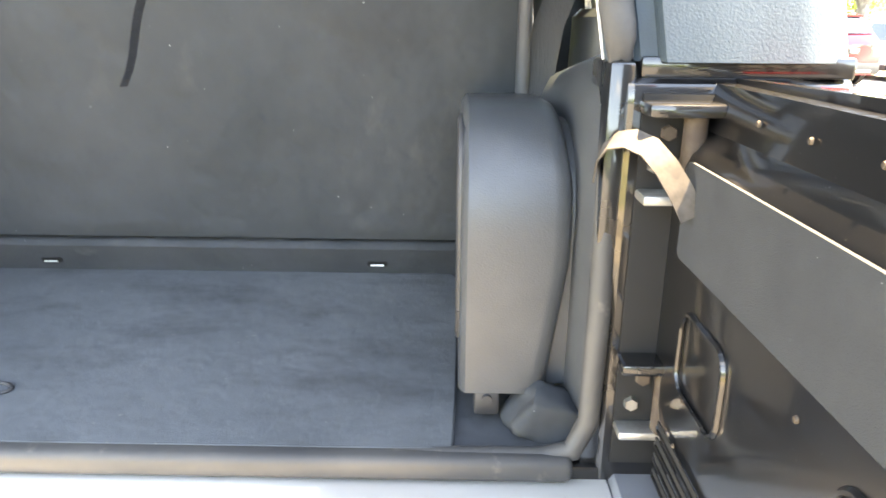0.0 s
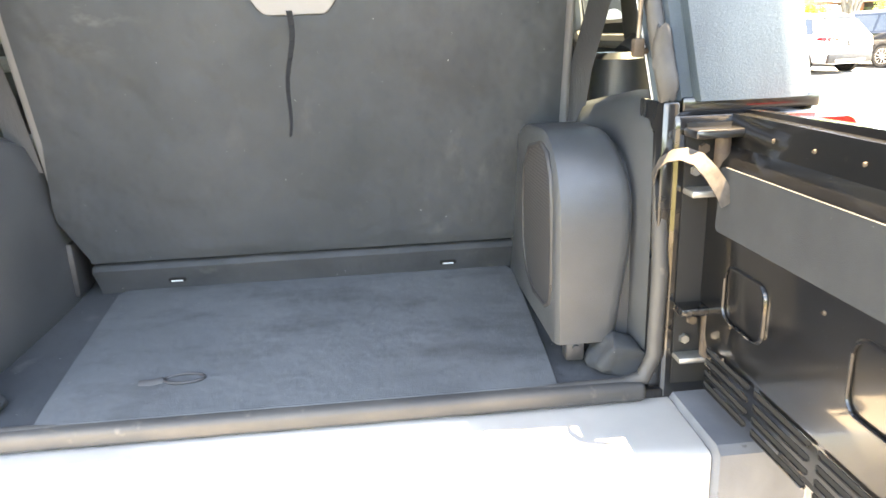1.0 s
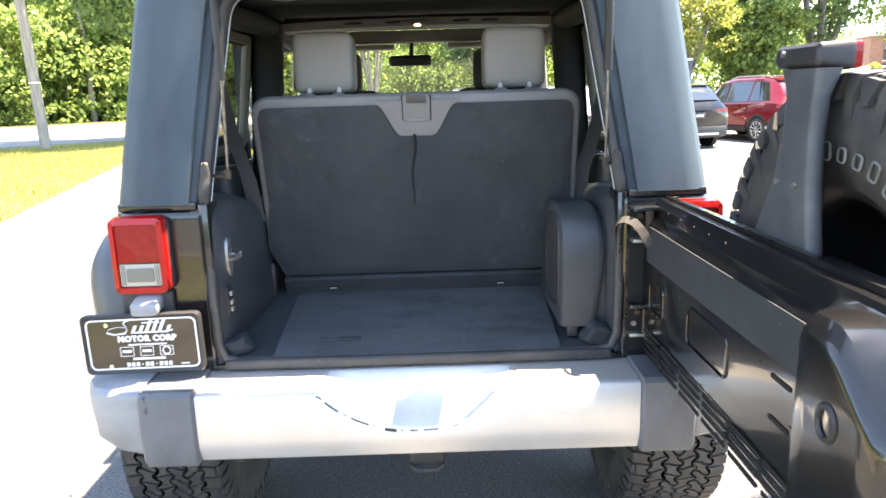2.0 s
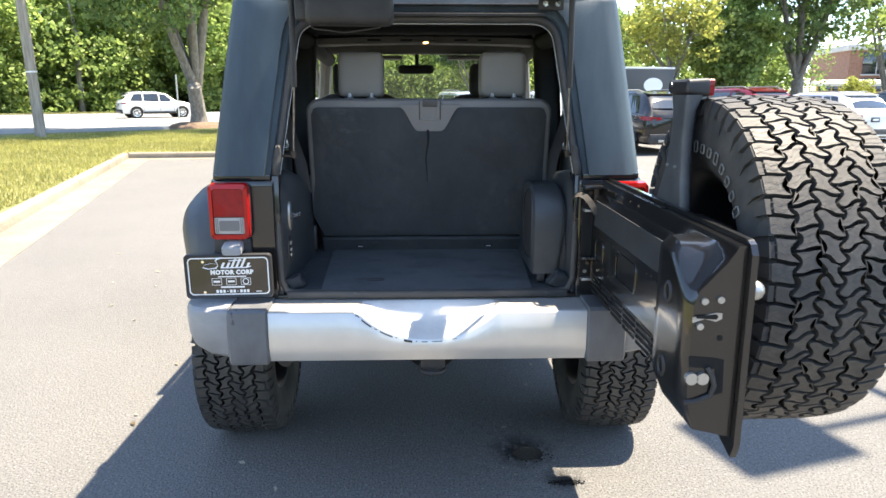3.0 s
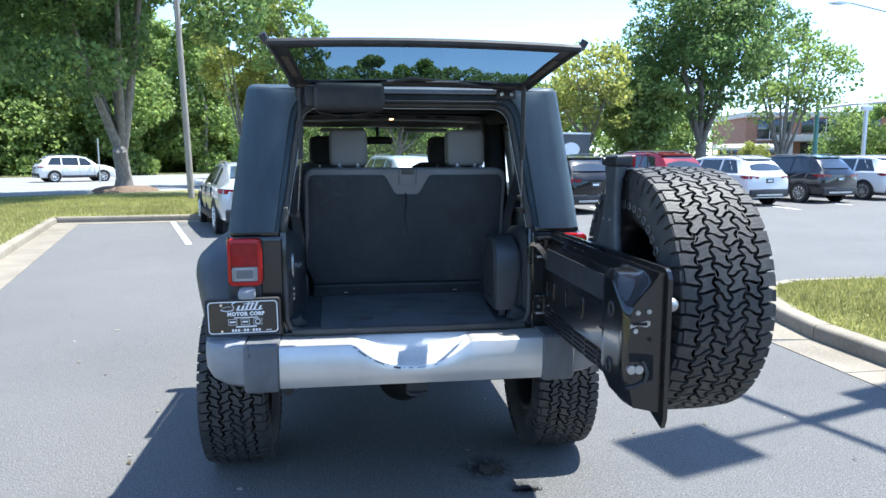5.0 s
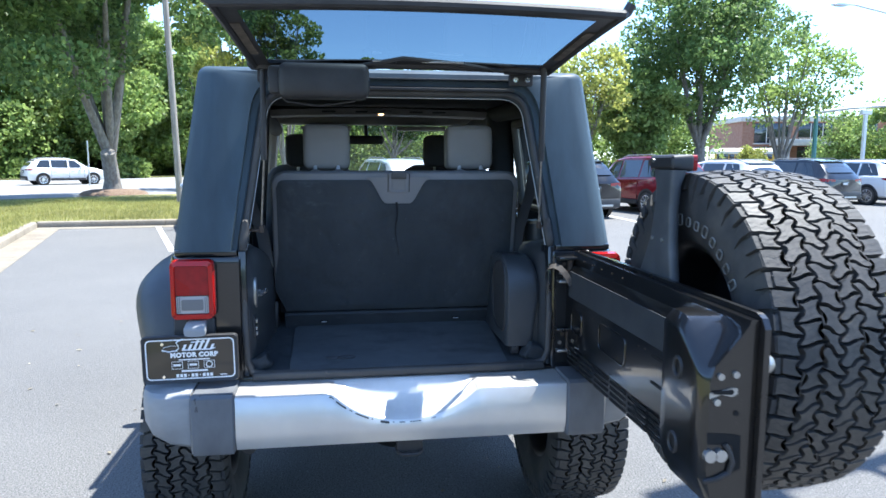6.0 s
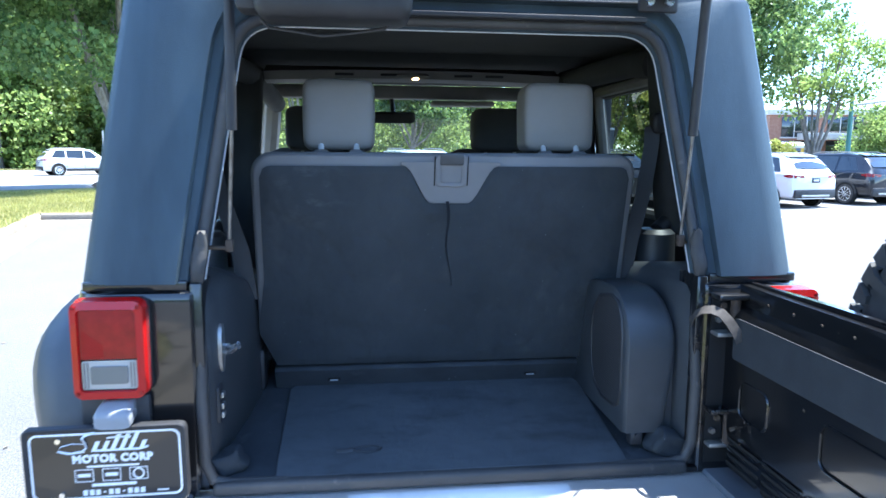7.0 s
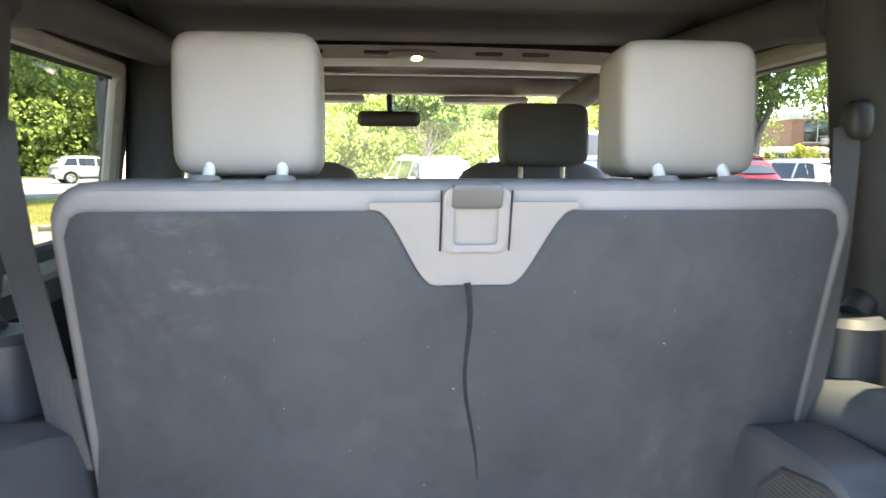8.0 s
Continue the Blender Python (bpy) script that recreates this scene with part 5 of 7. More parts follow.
for y, z, r in ((-1.02, 1.185, 0.022), (-1.01, 1.005, 0.022)):
    bm = bmesh.new()
    ring = [(gate_x(y) - 0.001, y + r * math.cos(t) * 0.8, z + r * math.sin(t)) for t in (2 * math.pi * j / 16 for j in range(17))]
    tube(bm, ring, 0.005, 6)
    part("bump_stop", bm, trim_black, gate)
# hinges between body and gate: plates above and below a pin, over a dark sheet
# black sheet added over the body paint to stand for its dark reflection
bm = bmesh.new()
box(bm, (0.566, -0.0265, 0.90), (0.654, -0.0225, 1.305), 0.001)
part("post_shade_sheet", bm, hole_black, gate, "black sheet added to darken the body beside the hinges")
for z0, z1, deep in ((1.203, 1.299, 0.040), (0.944, 1.036, 0.032)):
    bm = bmesh.new()
    box(bm, (0.562, -0.026 - deep, z1 - 0.013), (0.634, -0.022, z1), 0.004)
    hg = part("gate_hinge", bm, black_paint, gate, "glossy black hinge plates")
    bm = bmesh.new()
    box(bm, (0.566, -0.026 - deep * 0.8, z0), (0.622, -0.022, z0 + 0.010), 0.003)
    part("hinge_plate", bm, steel, hg, "scuffed lower plate")
    bm = bmesh.new()
    cyl(bm, (0.612, -0.043, z0 + 0.008), (0.612, -0.043, z1 - 0.010), 0.011, n=14)
    part("hinge_pin", bm, rust, hg, "dusty brown hinge pin")
    for d, zz in ((0.582, 0.35), (0.592, 0.68)):
        bm = bmesh.new()
        zc = z0 + (z1 - z0) * zz
        cyl(bm, (d, -0.024, zc), (d, -0.033, zc), 0.0085, 0.007, n=6)
        part("hinge_screw", bm, steel if zz < 0.5 else rust, hg)
# webbing check strap, looped from the jamb to the gate
bm = bmesh.new()
pts = [(0.530, 0.0, 1.222), (0.530, -0.022, 1.248), (0.536, -0.045, 1.263), (0.547, -0.064, 1.268), (0.562, -0.076, 1.262), (0.577, -0.083, 1.245), (0.590, -0.088, 1.225), (0.602, -0.092, 1.202)]
pts = [Vector(p) for p in pts]
rings = []
for i, p in enumerate(pts):
    run = (pts[min(i + 1, len(pts) - 1)] - pts[max(i - 1, 0)]).normalized()
    across = run.cross(Vector((-0.35, -0.55, 0.76))).normalized() * 0.0115
    thick = across.cross(run).normalized() * 0.0009
    rings.append([p + across + thick, p - across + thick, p - across - thick, p + across - thick])
loft(bm, rings)
part("check_strap", bm, strap_tan, gate, "faded tan check strap")

for ob in gate.children:
    ob.location.z -= 0.026

# spare wheel and brake lamp on the gate
SPARE = pose(0.898, -0.618, 1.148, 20, 0, 0)
spare = copy_thing(wheel, SPARE)
spare.name = "spare_wheel"
spare["label"] = "spare wheel with chunky dusty tyre on the tailgate"
bm = bmesh.new()
box(bm, (0.665, -0.77, 1.05), (0.80, -0.56, 1.26), 0.02)
part("spare_carrier", bm, trim_black, gate)
bm = bmesh.new()
rings = []
for x, z, w, t, cy in ((0.684, 1.20, 0.23, 0.03, -0.59), (0.686, 1.30, 0.20, 0.03, -0.598), (0.687, 1.35, 0.16, 0.03, -0.606), (0.688, 1.40, 0.125, 0.03, -0.614), (0.690, 1.48, 0.10, 0.03, -0.618), (0.692, 1.55, 0.10, 0.032, -0.62), (0.70, 1.592, 0.125, 0.045, -0.61)):
    rings.append([(x + u, cy + v, z) for u, v in rrect(t, w, 0.012, 3)])
loft(bm, rings)
part("lamp_bracket", bm, bracket_plastic, gate, "dark plastic lamp bracket")
bm = bmesh.new()
rings = []
for x, w, z0, z1 in ((0.676, 0.135, 1.600, 1.626), (0.682, 0.145, 1.594, 1.632), (0.73, 0.145, 1.588, 1.635), (0.738, 0.14, 1.589, 1.634)):
    rings.append([(x, -0.598 + u, (z0 + z1) / 2 + v) for u, v in rrect(w, z1 - z0, 0.01, 3)])
loft(bm, rings)
lamp3 = part("brake_lamp", bm, trim_black, gate, "high brake lamp housing")
bm = bmesh.new()
slab(bm, rrect(0.138, 0.044, 0.008, 3), lambda u, v: (0.738, -0.598 + u, 1.6115 + v), (0.012, 0, 0))
part("lens", bm, red_lens, lamp3, "red lens")
for x, y, z in ((0.677, -0.56, 1.618), (0.672, -0.58, 1.40), (0.672, -0.64, 1.40)):
    bm = bmesh.new()
    cyl(bm, (x, y, z), (x - 0.005, y, z), 0.0055, n=10)
    part("bracket_screw", bm, steel, gate)
bm = bmesh.new()
bmesh.ops.create_uvsphere(bm, u_segments=16, v_segments=10, radius=0.022, matrix=pose(0.69, -1.105, 1.185))
cyl(bm, (0.66, -1.105, 1.185), (0.70, -1.105, 1.185), 0.014)
part("rubber_bumper", bm, steel, gate, "pale round buffer")

# raised letters on the spare's sidewall, as plain outlined bars
for k in range(10):
    a = radians(-19 + 8.6 * k)
    h = (0.030, 0.030, 0.030, 0.024, 0.024, 0.030, 0.024, 0.024, 0.024, 0.030)[k]
    bm = bmesh.new()
    m = pose(0.7318, -0.64, 1.148) @ pose(0, 0, 0, math.degrees(a) - 2)
    ring = [m @ Vector((0, u, 0.292 + h / 2 + v)) for u, v in rrect(0.021, h, 0.006, 3)]
    tube(bm, ring + ring[:1], 0.0022, 6, None, 0.8)
    part("sidewall_mark", bm, white_ink, gate, "worn white raised mark", 0)

# ---- rear window, raised ----
liftglass = new("rear_window")
liftglass.parent = jeep
liftglass["label"] = "raised privacy-glass rear window"


def lift(u, v, w=0.0):
    """u across, v from hinge (0) to free edge (1), w above the pane."""
    half = 0.498 + 0.042 * v
    return Vector((0.018 + u * half, -0.022 - 0.548 * v, 1.937 + 0.101 * v - 0.018 * v * v - 0.012 * u * u + w))


bm = bmesh.new()
rows = [[bm.verts.new(lift(-1 + 2 * i / 16, j / 10)) for i in range(17)] for j in range(11)]
for a, b in zip(rows, rows[1:]):
    for i in range(16):
        bm.faces.new((a[i], a[i + 1], b[i + 1], b[i]))
part("pane", bm, privacy, liftglass, "dark tinted pane", 60)


def rail(name, pts, r, material, label="", flat=1.0):
    bm = bmesh.new()
    tube(bm, pts, r, 8, None, flat)
    return part(name, bm, material, liftglass, label)


rail("edge_rail", [lift(-1, t / 8) for t in range(9)], 0.013, trim_black)
rail("edge_rail", [lift(1, t / 8) for t in range(9)], 0.013, trim_black)
rail("free_edge", [lift(-1.04, 1.0, 0.03), lift(-1.02, 0.985, 0.008)] + [lift(-1 + t / 8, 1.0) for t in range(17)] + [lift(1.02, 0.985, 0.008), lift(1.04, 1.0, 0.03)], 0.014, trim_black, "black free edge")
rail("hinge_rail", [lift(-1 + t / 8, 0.0) for t in range(17)], 0.016, trim_black)
for s in (-1, 1):
    bm = bmesh.new()
    pts = []
    a = [lift(s * 0.985, t / 6, -0.004) for t in range(7)]
    b = [lift(s * 0.90, t / 6, -0.004) for t in range(7)]
    loft(bm, [a, b], False)
    part("black_border", bm, trim_black, liftglass, smooth=0)
    bm = bmesh.new()
    a = [lift(s * 0.975, 0.25 + t * 0.08, -0.008) for t in range(7)]
    b = [lift(s * 0.925, 0.25 + t * 0.08, -0.008) for t in range(7)]
    loft(bm, [[p, q, q + Vector((0, 0, 0.003)), p + Vector((0, 0, 0.003))] for p, q in zip(a, b)])
    part("contact_strip", bm, strap_tan, liftglass, "tan adhesive strip")
bm = bmesh.new()
a, b = [lift(-0.97 + t * 0.1213, 0.0, -0.004) for t in range(17)], [lift(-0.97 + t * 0.1213, 0.05 + 0.05 * math.sin(math.pi * t / 16), -0.004) for t in range(17)]
loft(bm, [a, b], False)
part("black_border", bm, trim_black, liftglass, smooth=0)
bm = bmesh.new()
a, b = [lift(-0.97 + t * 0.1213, 0.985, -0.004) for t in range(17)], [lift(-0.97 + t * 0.1213, 0.90, -0.004) for t in range(17)]
loft(bm, [a, b], False)
part("black_border", bm, trim_black, liftglass, smooth=0)
# wiper motor cover, wiper, hinge plates
bm = bmesh.new()
box(bm, (-0.399, -0.13, 1.816), (-0.111, -0.005, 1.926), 0.024, 3)
box(bm, (-0.434, -0.10, 1.83), (-0.385, -0.03, 1.918), 0.012, 2)
part("wiper_motor_cover", bm, trim_black, liftglass, "black wiper motor cover")
bm = bmesh.new()
tube(bm, [(-0.395, -0.05, 1.824), (-0.38, -0.045, 1.808), (-0.33, -0.04, 1.803), (-0.28, -0.04, 1.796), (-0.22, -0.042, 1.803), (-0.16, -0.045, 1.812), (-0.15, -0.05, 1.822)], 0.0035, 6)
part("wiring", bm, trim_black, liftglass, "thin black cable under the motor cover")
bm = bmesh.new()
for a, b in ((-0.10, -0.02), (0.06, 0.20)):
    box(bm, (a, -0.105, 1.933), (b, -0.095, 1.94), 0.002)
part("wiper_blade", bm, steel, liftglass, "wiper arm")
bm = bmesh.new()
tube(bm, [(-0.13, -0.09, 1.922), (0.0, -0.11, 1.945), (0.15, -0.09, 1.936), (0.34, -0.05, 1.92)], 0.008)
part("wiper_arm", bm, trim_black, liftglass)
for s in (-1, 1):
    bm = bmesh.new()
    box(bm, (0.01 + s * 0.44 - 0.075, -0.035, 1.921), (0.01 + s * 0.44 + 0.055, 0.075, 1.945), 0.006)
    box(bm, (0.01 + s * 0.44 - 0.055, 0.068, 1.882), (0.01 + s * 0.44 + 0.035, 0.082, 1.93), 0.006)
    part("hinge_plate", bm, trim_black, liftglass)
    for d in (-0.032, 0.012):
        bm = bmesh.new()
        cyl(bm, (0.01 + s * 0.44 + d, 0.07, 1.903), (0.01 + s * 0.44 + d, 0.058, 1.903), 0.0105, 0.009, n=12)
        part("hinge_bolt", bm, chrome, liftglass)
    bm = bmesh.new()
    top, mid, low = Vector((-0.455, -0.02, 1.945)), Vector((-0.463, 0.0, 1.617)), Vector((-0.484, 0.05, 1.388))
    if s > 0:
        top, mid, low = Vector((0.487, -0.06, 1.94)), Vector((0.50, 0.0, 1.615)), Vector((0.512, 0.055, 1.39))
    cyl(bm, top, mid, 0.0105)
    part("gas_strut", bm, trim_black, liftglass, "black gas strut")
    bm = bmesh.new()
    cyl(bm, mid, low, 0.0036, n=10)
    part("strut_rod", bm, rod_mat, liftglass, "bright strut rod")
    bm = bmesh.new()
    box(bm, (low.x - 0.008, low.y - 0.008, low.z - 0.022), (low.x + 0.008, low.y + 0.008, low.z + 0.004), 0.003)
    cyl(bm, (low.x - s * 0.004, low.y, low.z - 0.014), (s * 0.545, low.y + 0.01, low.z - 0.014), 0.0045, n=8)
    part("strut_mount", bm, rust, liftglass, "rusty strut mount")


# ---- cargo space and seats ----
def grid(bm, f, nu, nv):
    rows = [[bm.verts.new(f(i / nu, j / nv)) for i in range(nu + 1)] for j in range(nv + 1)]
    for a, b in zip(rows, rows[1:]):
        for i in range(nu):
            bm.faces.new((a[i], a[i + 1], b[i + 1], b[i]))


def floor_z(y):
    """The cargo floor rises from the sill towards the bench."""
    return 0.882 + 0.130 * y


bm = bmesh.new()
loft(bm, [[(x, y, z) for x in (-0.53, 0.53) for z in ((0.86, floor_z(y) - 0.007) if x < 0 else (floor_z(y) - 0.007, 0.86))] for y in (0.012, 0.3, 0.62)])
part("cargo_carpet", bm, carpet, jeep, "charcoal carpet on the cargo floor")
bm = bmesh.new()
rim = [(-0.397, 0.004), (0.390, 0.004), (0.394, 0.10), (0.398, 0.41), (0.388, 0.432), (-0.392, 0.432), (-0.404, 0.415), (-0.400, 0.06)]
loft(bm, [[(u, v, floor_z(v) - 0.008) for u, v in rim], [(u, v, floor_z(v) - 0.002) for u, v in rim], [(u * 0.995, 0.215 + (v - 0.215) * 0.995, floor_z(v)) for u, v in rim]])
mat_ob = part("cargo_mat", bm, mat_carpet, jeep, "grey cargo floor mat")
bm = bmesh.new()
ring = [(-0.20 + 0.032 * math.cos(t), 0.098 + 0.013 * math.sin(t), floor_z(0.098) + 0.0015 + 0.0014 * math.sin(t)) for t in (2 * math.pi * j / 20 for j in range(21))]
tube(bm, ring, 0.0026, 6)
tube(bm, [(-0.27, 0.092, 0.8955), (-0.25, 0.090, 0.8965), (-0.232, 0.096, 0.8965)], 0.006, 6, None, 0.3)
part("lift_loop", bm, trim_black, mat_ob, "flat black lift ring")
for sx in (-1, 1):
    bm = bmesh.new()
    pillow(bm, 0.085 if sx > 0 else 0.075, 0.07 if sx > 0 else 0.05, 0.06, pose(sx * 0.50, 0.05, 0.90, 0, sx * 25, 0), 0.5, 14, 10)
    for v in bm.verts:
        v.co += Vector((noise.noise(v.co * 31), noise.noise(v.co * 29 + Vector((3, 1, 0))), 0.5 * noise.noise(v.co * 40 + Vector((0, 5, 2))))) * 0.016
    part("torn_carpet", bm, carpet, jeep, "crumpled carpet corner at the sill", 60)

# side trims
bm = bmesh.new()
rings = []
for y, x, zt in ((0.03, -0.532, 1.30), (0.05, -0.522, 1.31), (0.10, -0.515, 1.315), (0.20, -0.50, 1.31), (0.32, -0.485, 1.28), (0.40, -0.478, 1.25), (0.62, -0.478, 1.24)):
    rings.append([(-0.60, y, 0.895), (x - 0.012, y, 0.895), (x, y, 0.93), (x, y, 1.1), (x - 0.003, y, zt - 0.06), (x - 0.018, y, zt - 0.02), (x - 0.05, y, zt), (-0.60, y, zt)])
loft(bm, rings)
part("side_trim", bm, pod_plastic, jeep, "dark moulded side trim")
bm = bmesh.new()
slab(bm, [(0.026 * math.cos(t) * 0.8, 0.055 * math.sin(t)) for t in (2 * math.pi * j / 20 for j in range(20))], lambda u, v: (-0.520, 0.090 + u, 1.148 + v), (0.008, 0, 0))
hook = part("hook_plate", bm, steel, jeep, "bright oval tie-down plate")
bm = bmesh.new()
tube(bm, [(-0.514, 0.088, 1.138), (-0.490, 0.069, 1.144), (-0.474, 0.059, 1.158)], 0.006)
tube(bm, [(-0.512, 0.094, 1.154), (-0.488, 0.079, 1.152), (-0.476, 0.069, 1.162)], 0.005)
part("hook", bm, chrome, hook)
bm = bmesh.new()
slab(bm, rrect(0.042, 0.085, 0.012), lambda u, v: (-0.522, 0.068 + u, 1.03 + v), (0.006, 0, 0))
sock = part("power_socket", bm, trim_black, jeep, "black socket plate")
bm = bmesh.new()
for z in (1.05, 1.025, 1.005):
    box(bm, (-0.517, 0.06, z - 0.008), (-0.509, 0.08, z + 0.006), 0.003)
part("socket_cap", bm, steel, sock, "grey socket caps")
# right: rounded subwoofer pod
bm = bmesh.new()
prof = [(0.055, 0.925), (0.055, 1.08)] + [(0.055 + 0.13 - 0.13 * math.cos(radians(a)), 1.12 + 0.135 * math.sin(radians(a))) for a in range(0, 91, 10)] + [(0.30, 1.25), (0.40, 1.22), (0.44, 1.15), (0.45, 0.925)]
rings = []
for x, d in ((0.396, 0.012), (0.399, 0.005), (0.404, 0.0), (0.498, 0.0), (0.508, 0.002), (0.515, 0.006), (0.520, 0.013), (0.522, 0.022), (0.56, 0.022)):
    cy, cz = 0.25, 1.08
    rings.append([(x - (0.022 * min(1.0, max(0.0, (1.10 - z) / 0.17)) ** 1.4 + 0.010 * max(0.0, (z - 1.18) / 0.075)) * (0.49 < x < 0.53), y + (cy - y) * d / 0.16, z + (cz - z) * d / 0.16 if z > 0.93 else z) for y, z in prof])
loft(bm, rings)
pod = part("speaker_pod", bm, pod_plastic, jeep, "rounded dark plastic speaker pod", 35)
GR = [(0.085, 1.02), (0.085, 1.15), (0.10, 1.195), (0.135, 1.225), (0.19, 1.235), (0.30, 1.22), (0.36, 1.18), (0.38, 1.12), (0.37, 1.03), (0.33, 0.985), (0.25, 0.965), (0.14, 0.97), (0.10, 0.985)]
GR = [(0.082 + (y - 0.085) * 0.72, z) for y, z in GR]
bm = bmesh.new()
ring = [(0.3965, y, z) for y, z in GR]
tube(bm, ring + ring[:1], 0.005, 8)
part("grille_ring", bm, trim_black, pod)
bm = bmesh.new()
slab(bm, GR, lambda u, v: (0.3975, u, v), (-0.003, 0, 0))
part("speaker_grille", bm, mesh_grille, pod, "black mesh grille", 0)
bm = bmesh.new()
box(bm, (0.415, 0.055, 0.895), (0.445, 0.085, 0.926), 0.004)
cyl(bm, (0.43, 0.05, 0.918), (0.43, 0.06, 0.918), 0.006)
part("pod_foot", bm, trim_black, pod)
bm = bmesh.new()
rings = []
for y, x, zt in ((0.03, 0.535, 1.31), (0.06, 0.525, 1.315), (0.2, 0.52, 1.31), (0.45, 0.50, 1.27), (0.62, 0.49, 1.25)):
    rings.append([(0.60, y, 0.895), (x, y, 0.895), (x, y, 1.1), (x + 0.003, y, zt - 0.05), (x + 0.02, y, zt - 0.015), (x + 0.05, y, zt), (0.60, y, zt)])
loft(bm, rings)
part("side_trim", bm, pod_plastic, jeep, "dark moulded side trim")

# sport bar legs with pads, belt reels and webbing
for sx in (-1, 1):
    bm = bmesh.new()
    cyl(bm, (sx * 0.625, 0.455, 1.17), (sx * 0.625, 0.455, 1.352), 0.062, 0.058, 28)
    cyl(bm, (sx * 0.625, 0.455, 1.352), (sx * 0.625, 0.455, 1.364), 0.058, 0.046, 28)
    part("bar_foot_cover", bm, pod_plastic, jeep, "grey plastic bar foot cover")
    bm = bmesh.new()
    cyl(bm, (sx * 0.64, 0.465, 1.355), (sx * 0.72, 0.51, 1.41), 0.025, n=16)
    part("bar_leg", bm, trim_black, jeep, "black roll bar leg")
    bm = bmesh.new()
    rings = []
    for t in range(11):
        f = t / 10
        z = 1.350 + 0.53 * f
        e = 0.86 if t == 0 else 0.97 if t == 1 else 1.0
        cx, cy = sx * (0.715 - 0.072 * (z - 1.35)), 0.505 + 0.03 * f
        rings.append([(cx + u, cy + v, z) for u, v in rrect(0.106 * e, 0.12 * e, 0.035 * e, 4)])
    loft(bm, rings)
    part("bar_pad", bm, headliner, jeep, "black padded roll bar leg")
    bm = bmesh.new()
    tube(bm, [(sx * 0.655, 0.57, 1.835), (sx * 0.65, 0.72, 1.855), (sx * 0.60, 1.30, 1.855), (sx * 0.60, 2.0, 1.80)], 0.042, 10)
    part("roof_bar_pad", bm, headliner, jeep, "black padded roof bar")
    bm = bmesh.new()
    a = [(sx * 0.615, 0.475, 1.655), (sx * 0.608, 0.46, 1.60), (sx * 0.575, 0.42, 1.474), (sx * 0.516, 0.36, 1.33), (sx * 0.50, 0.37, 1.20)]
    loft(bm, [[Vector(p) + Vector((-sx * 0.025, -0.004, -0.005)), Vector(p) + Vector((sx * 0.025, 0.006, 0.005)), Vector(p) + Vector((sx * 0.025, 0.008, 0.005)), Vector(p) + Vector((-sx * 0.025, -0.002, -0.005))] for p in a])
    part("seat_belt", bm, webbing, jeep, "grey seat belt")
    bm = bmesh.new()
    pillow(bm, 0.042, 0.06, 0.04, pose(sx * 0.63, 0.475, 1.662), 0.7, 10, 8)
    part("belt_guide", bm, trim_black, jeep, "black belt guide")
# padded uprights behind the doors
for sx in (-1, 1):
    bm = bmesh.new()
    loft(bm, [[(sx * (0.675 - 0.05 * f) + u, 1.25 + v, 1.12 + 0.74 * f) for u, v in rrect(0.13, 0.11, 0.04, 4)] for f in (0, 0.25, 0.5, 0.75, 1.0)])
    part("upright_pad", bm, headliner, jeep, "black padded roll bar upright")
# overhead speaker bar with lit dome lamp
bm = bmesh.new()
rings = []
for x in [-0.56 + 1.12 * k / 14 for k in range(15)]:
    d = 0.012 * (abs(x) / 0.56) ** 2
    rings.append([(x, 1.24, 1.880 - d), (x, 1.26, 1.851 - d), (x, 1.34, 1.845 - d), (x, 1.42, 1.852 - d), (x, 1.44, 1.875 - d), (x, 1.34, 1.905)])
loft(bm, rings)
bar = part("speaker_bar", bm, bar_grey, jeep, "pale grey overhead bar")
bm = bmesh.new()
pillow(bm, 0.032, 0.016, 0.05, pose(0.002, 1.262, 1.855), 0.8, 10, 8)
part("dome_lamp", bm, dome_glow, bar, "lit warm dome lamp")
bm = bmesh.new()
pillow(bm, 0.15, 0.025, 0.09, pose(-0.012, 1.275, 1.862), 0.8, 10, 6)
part("dome_bezel", bm, bar_grey, bar)
for x in (-0.30, -0.13, 0.15, 0.27):
    bm = bmesh.new()
    box(bm, (x, 1.243, 1.859), (x + 0.07, 1.255, 1.868), 0.003)
    part("bar_slot", bm, headliner, bar)
bm = bmesh.new()
loft(bm, [[(x, 0.98, 1.910), (x, 1.02, 1.886 + e), (x, 1.14, 1.880 + e), (x, 1.19, 1.884 + e), (x, 1.22, 1.910)] for x, e in ((-0.60, 0.012), (-0.55, 0.0), (0.55, 0.0), (0.60, 0.012))])
part("roof_crossbar", bm, headliner, jeep, "black moulded rib across the roof lining")
for x in (-0.45, 0.14):
    bm = bmesh.new()
    box(bm, (x, 1.98, 1.80), (x + 0.31, 2.08, 1.825), 0.01)
    part("sun_visor", bm, bar_grey, jeep, "pale sun visor")

# rear bench
bench = new("rear_bench")
bench.parent = jeep
bench["label"] = "grey rear bench with carpeted back"


def back_y(z):
    return 0.268 + (1.56 - z) * 0.262


def half_w(z):
    if z < 1.10:
        return 0.449 + 0.039 * max(0.0, (z - 1.012) / 0.088)
    return 0.488 - 0.006 * min(1.0, (z - 1.10) / 0.4)


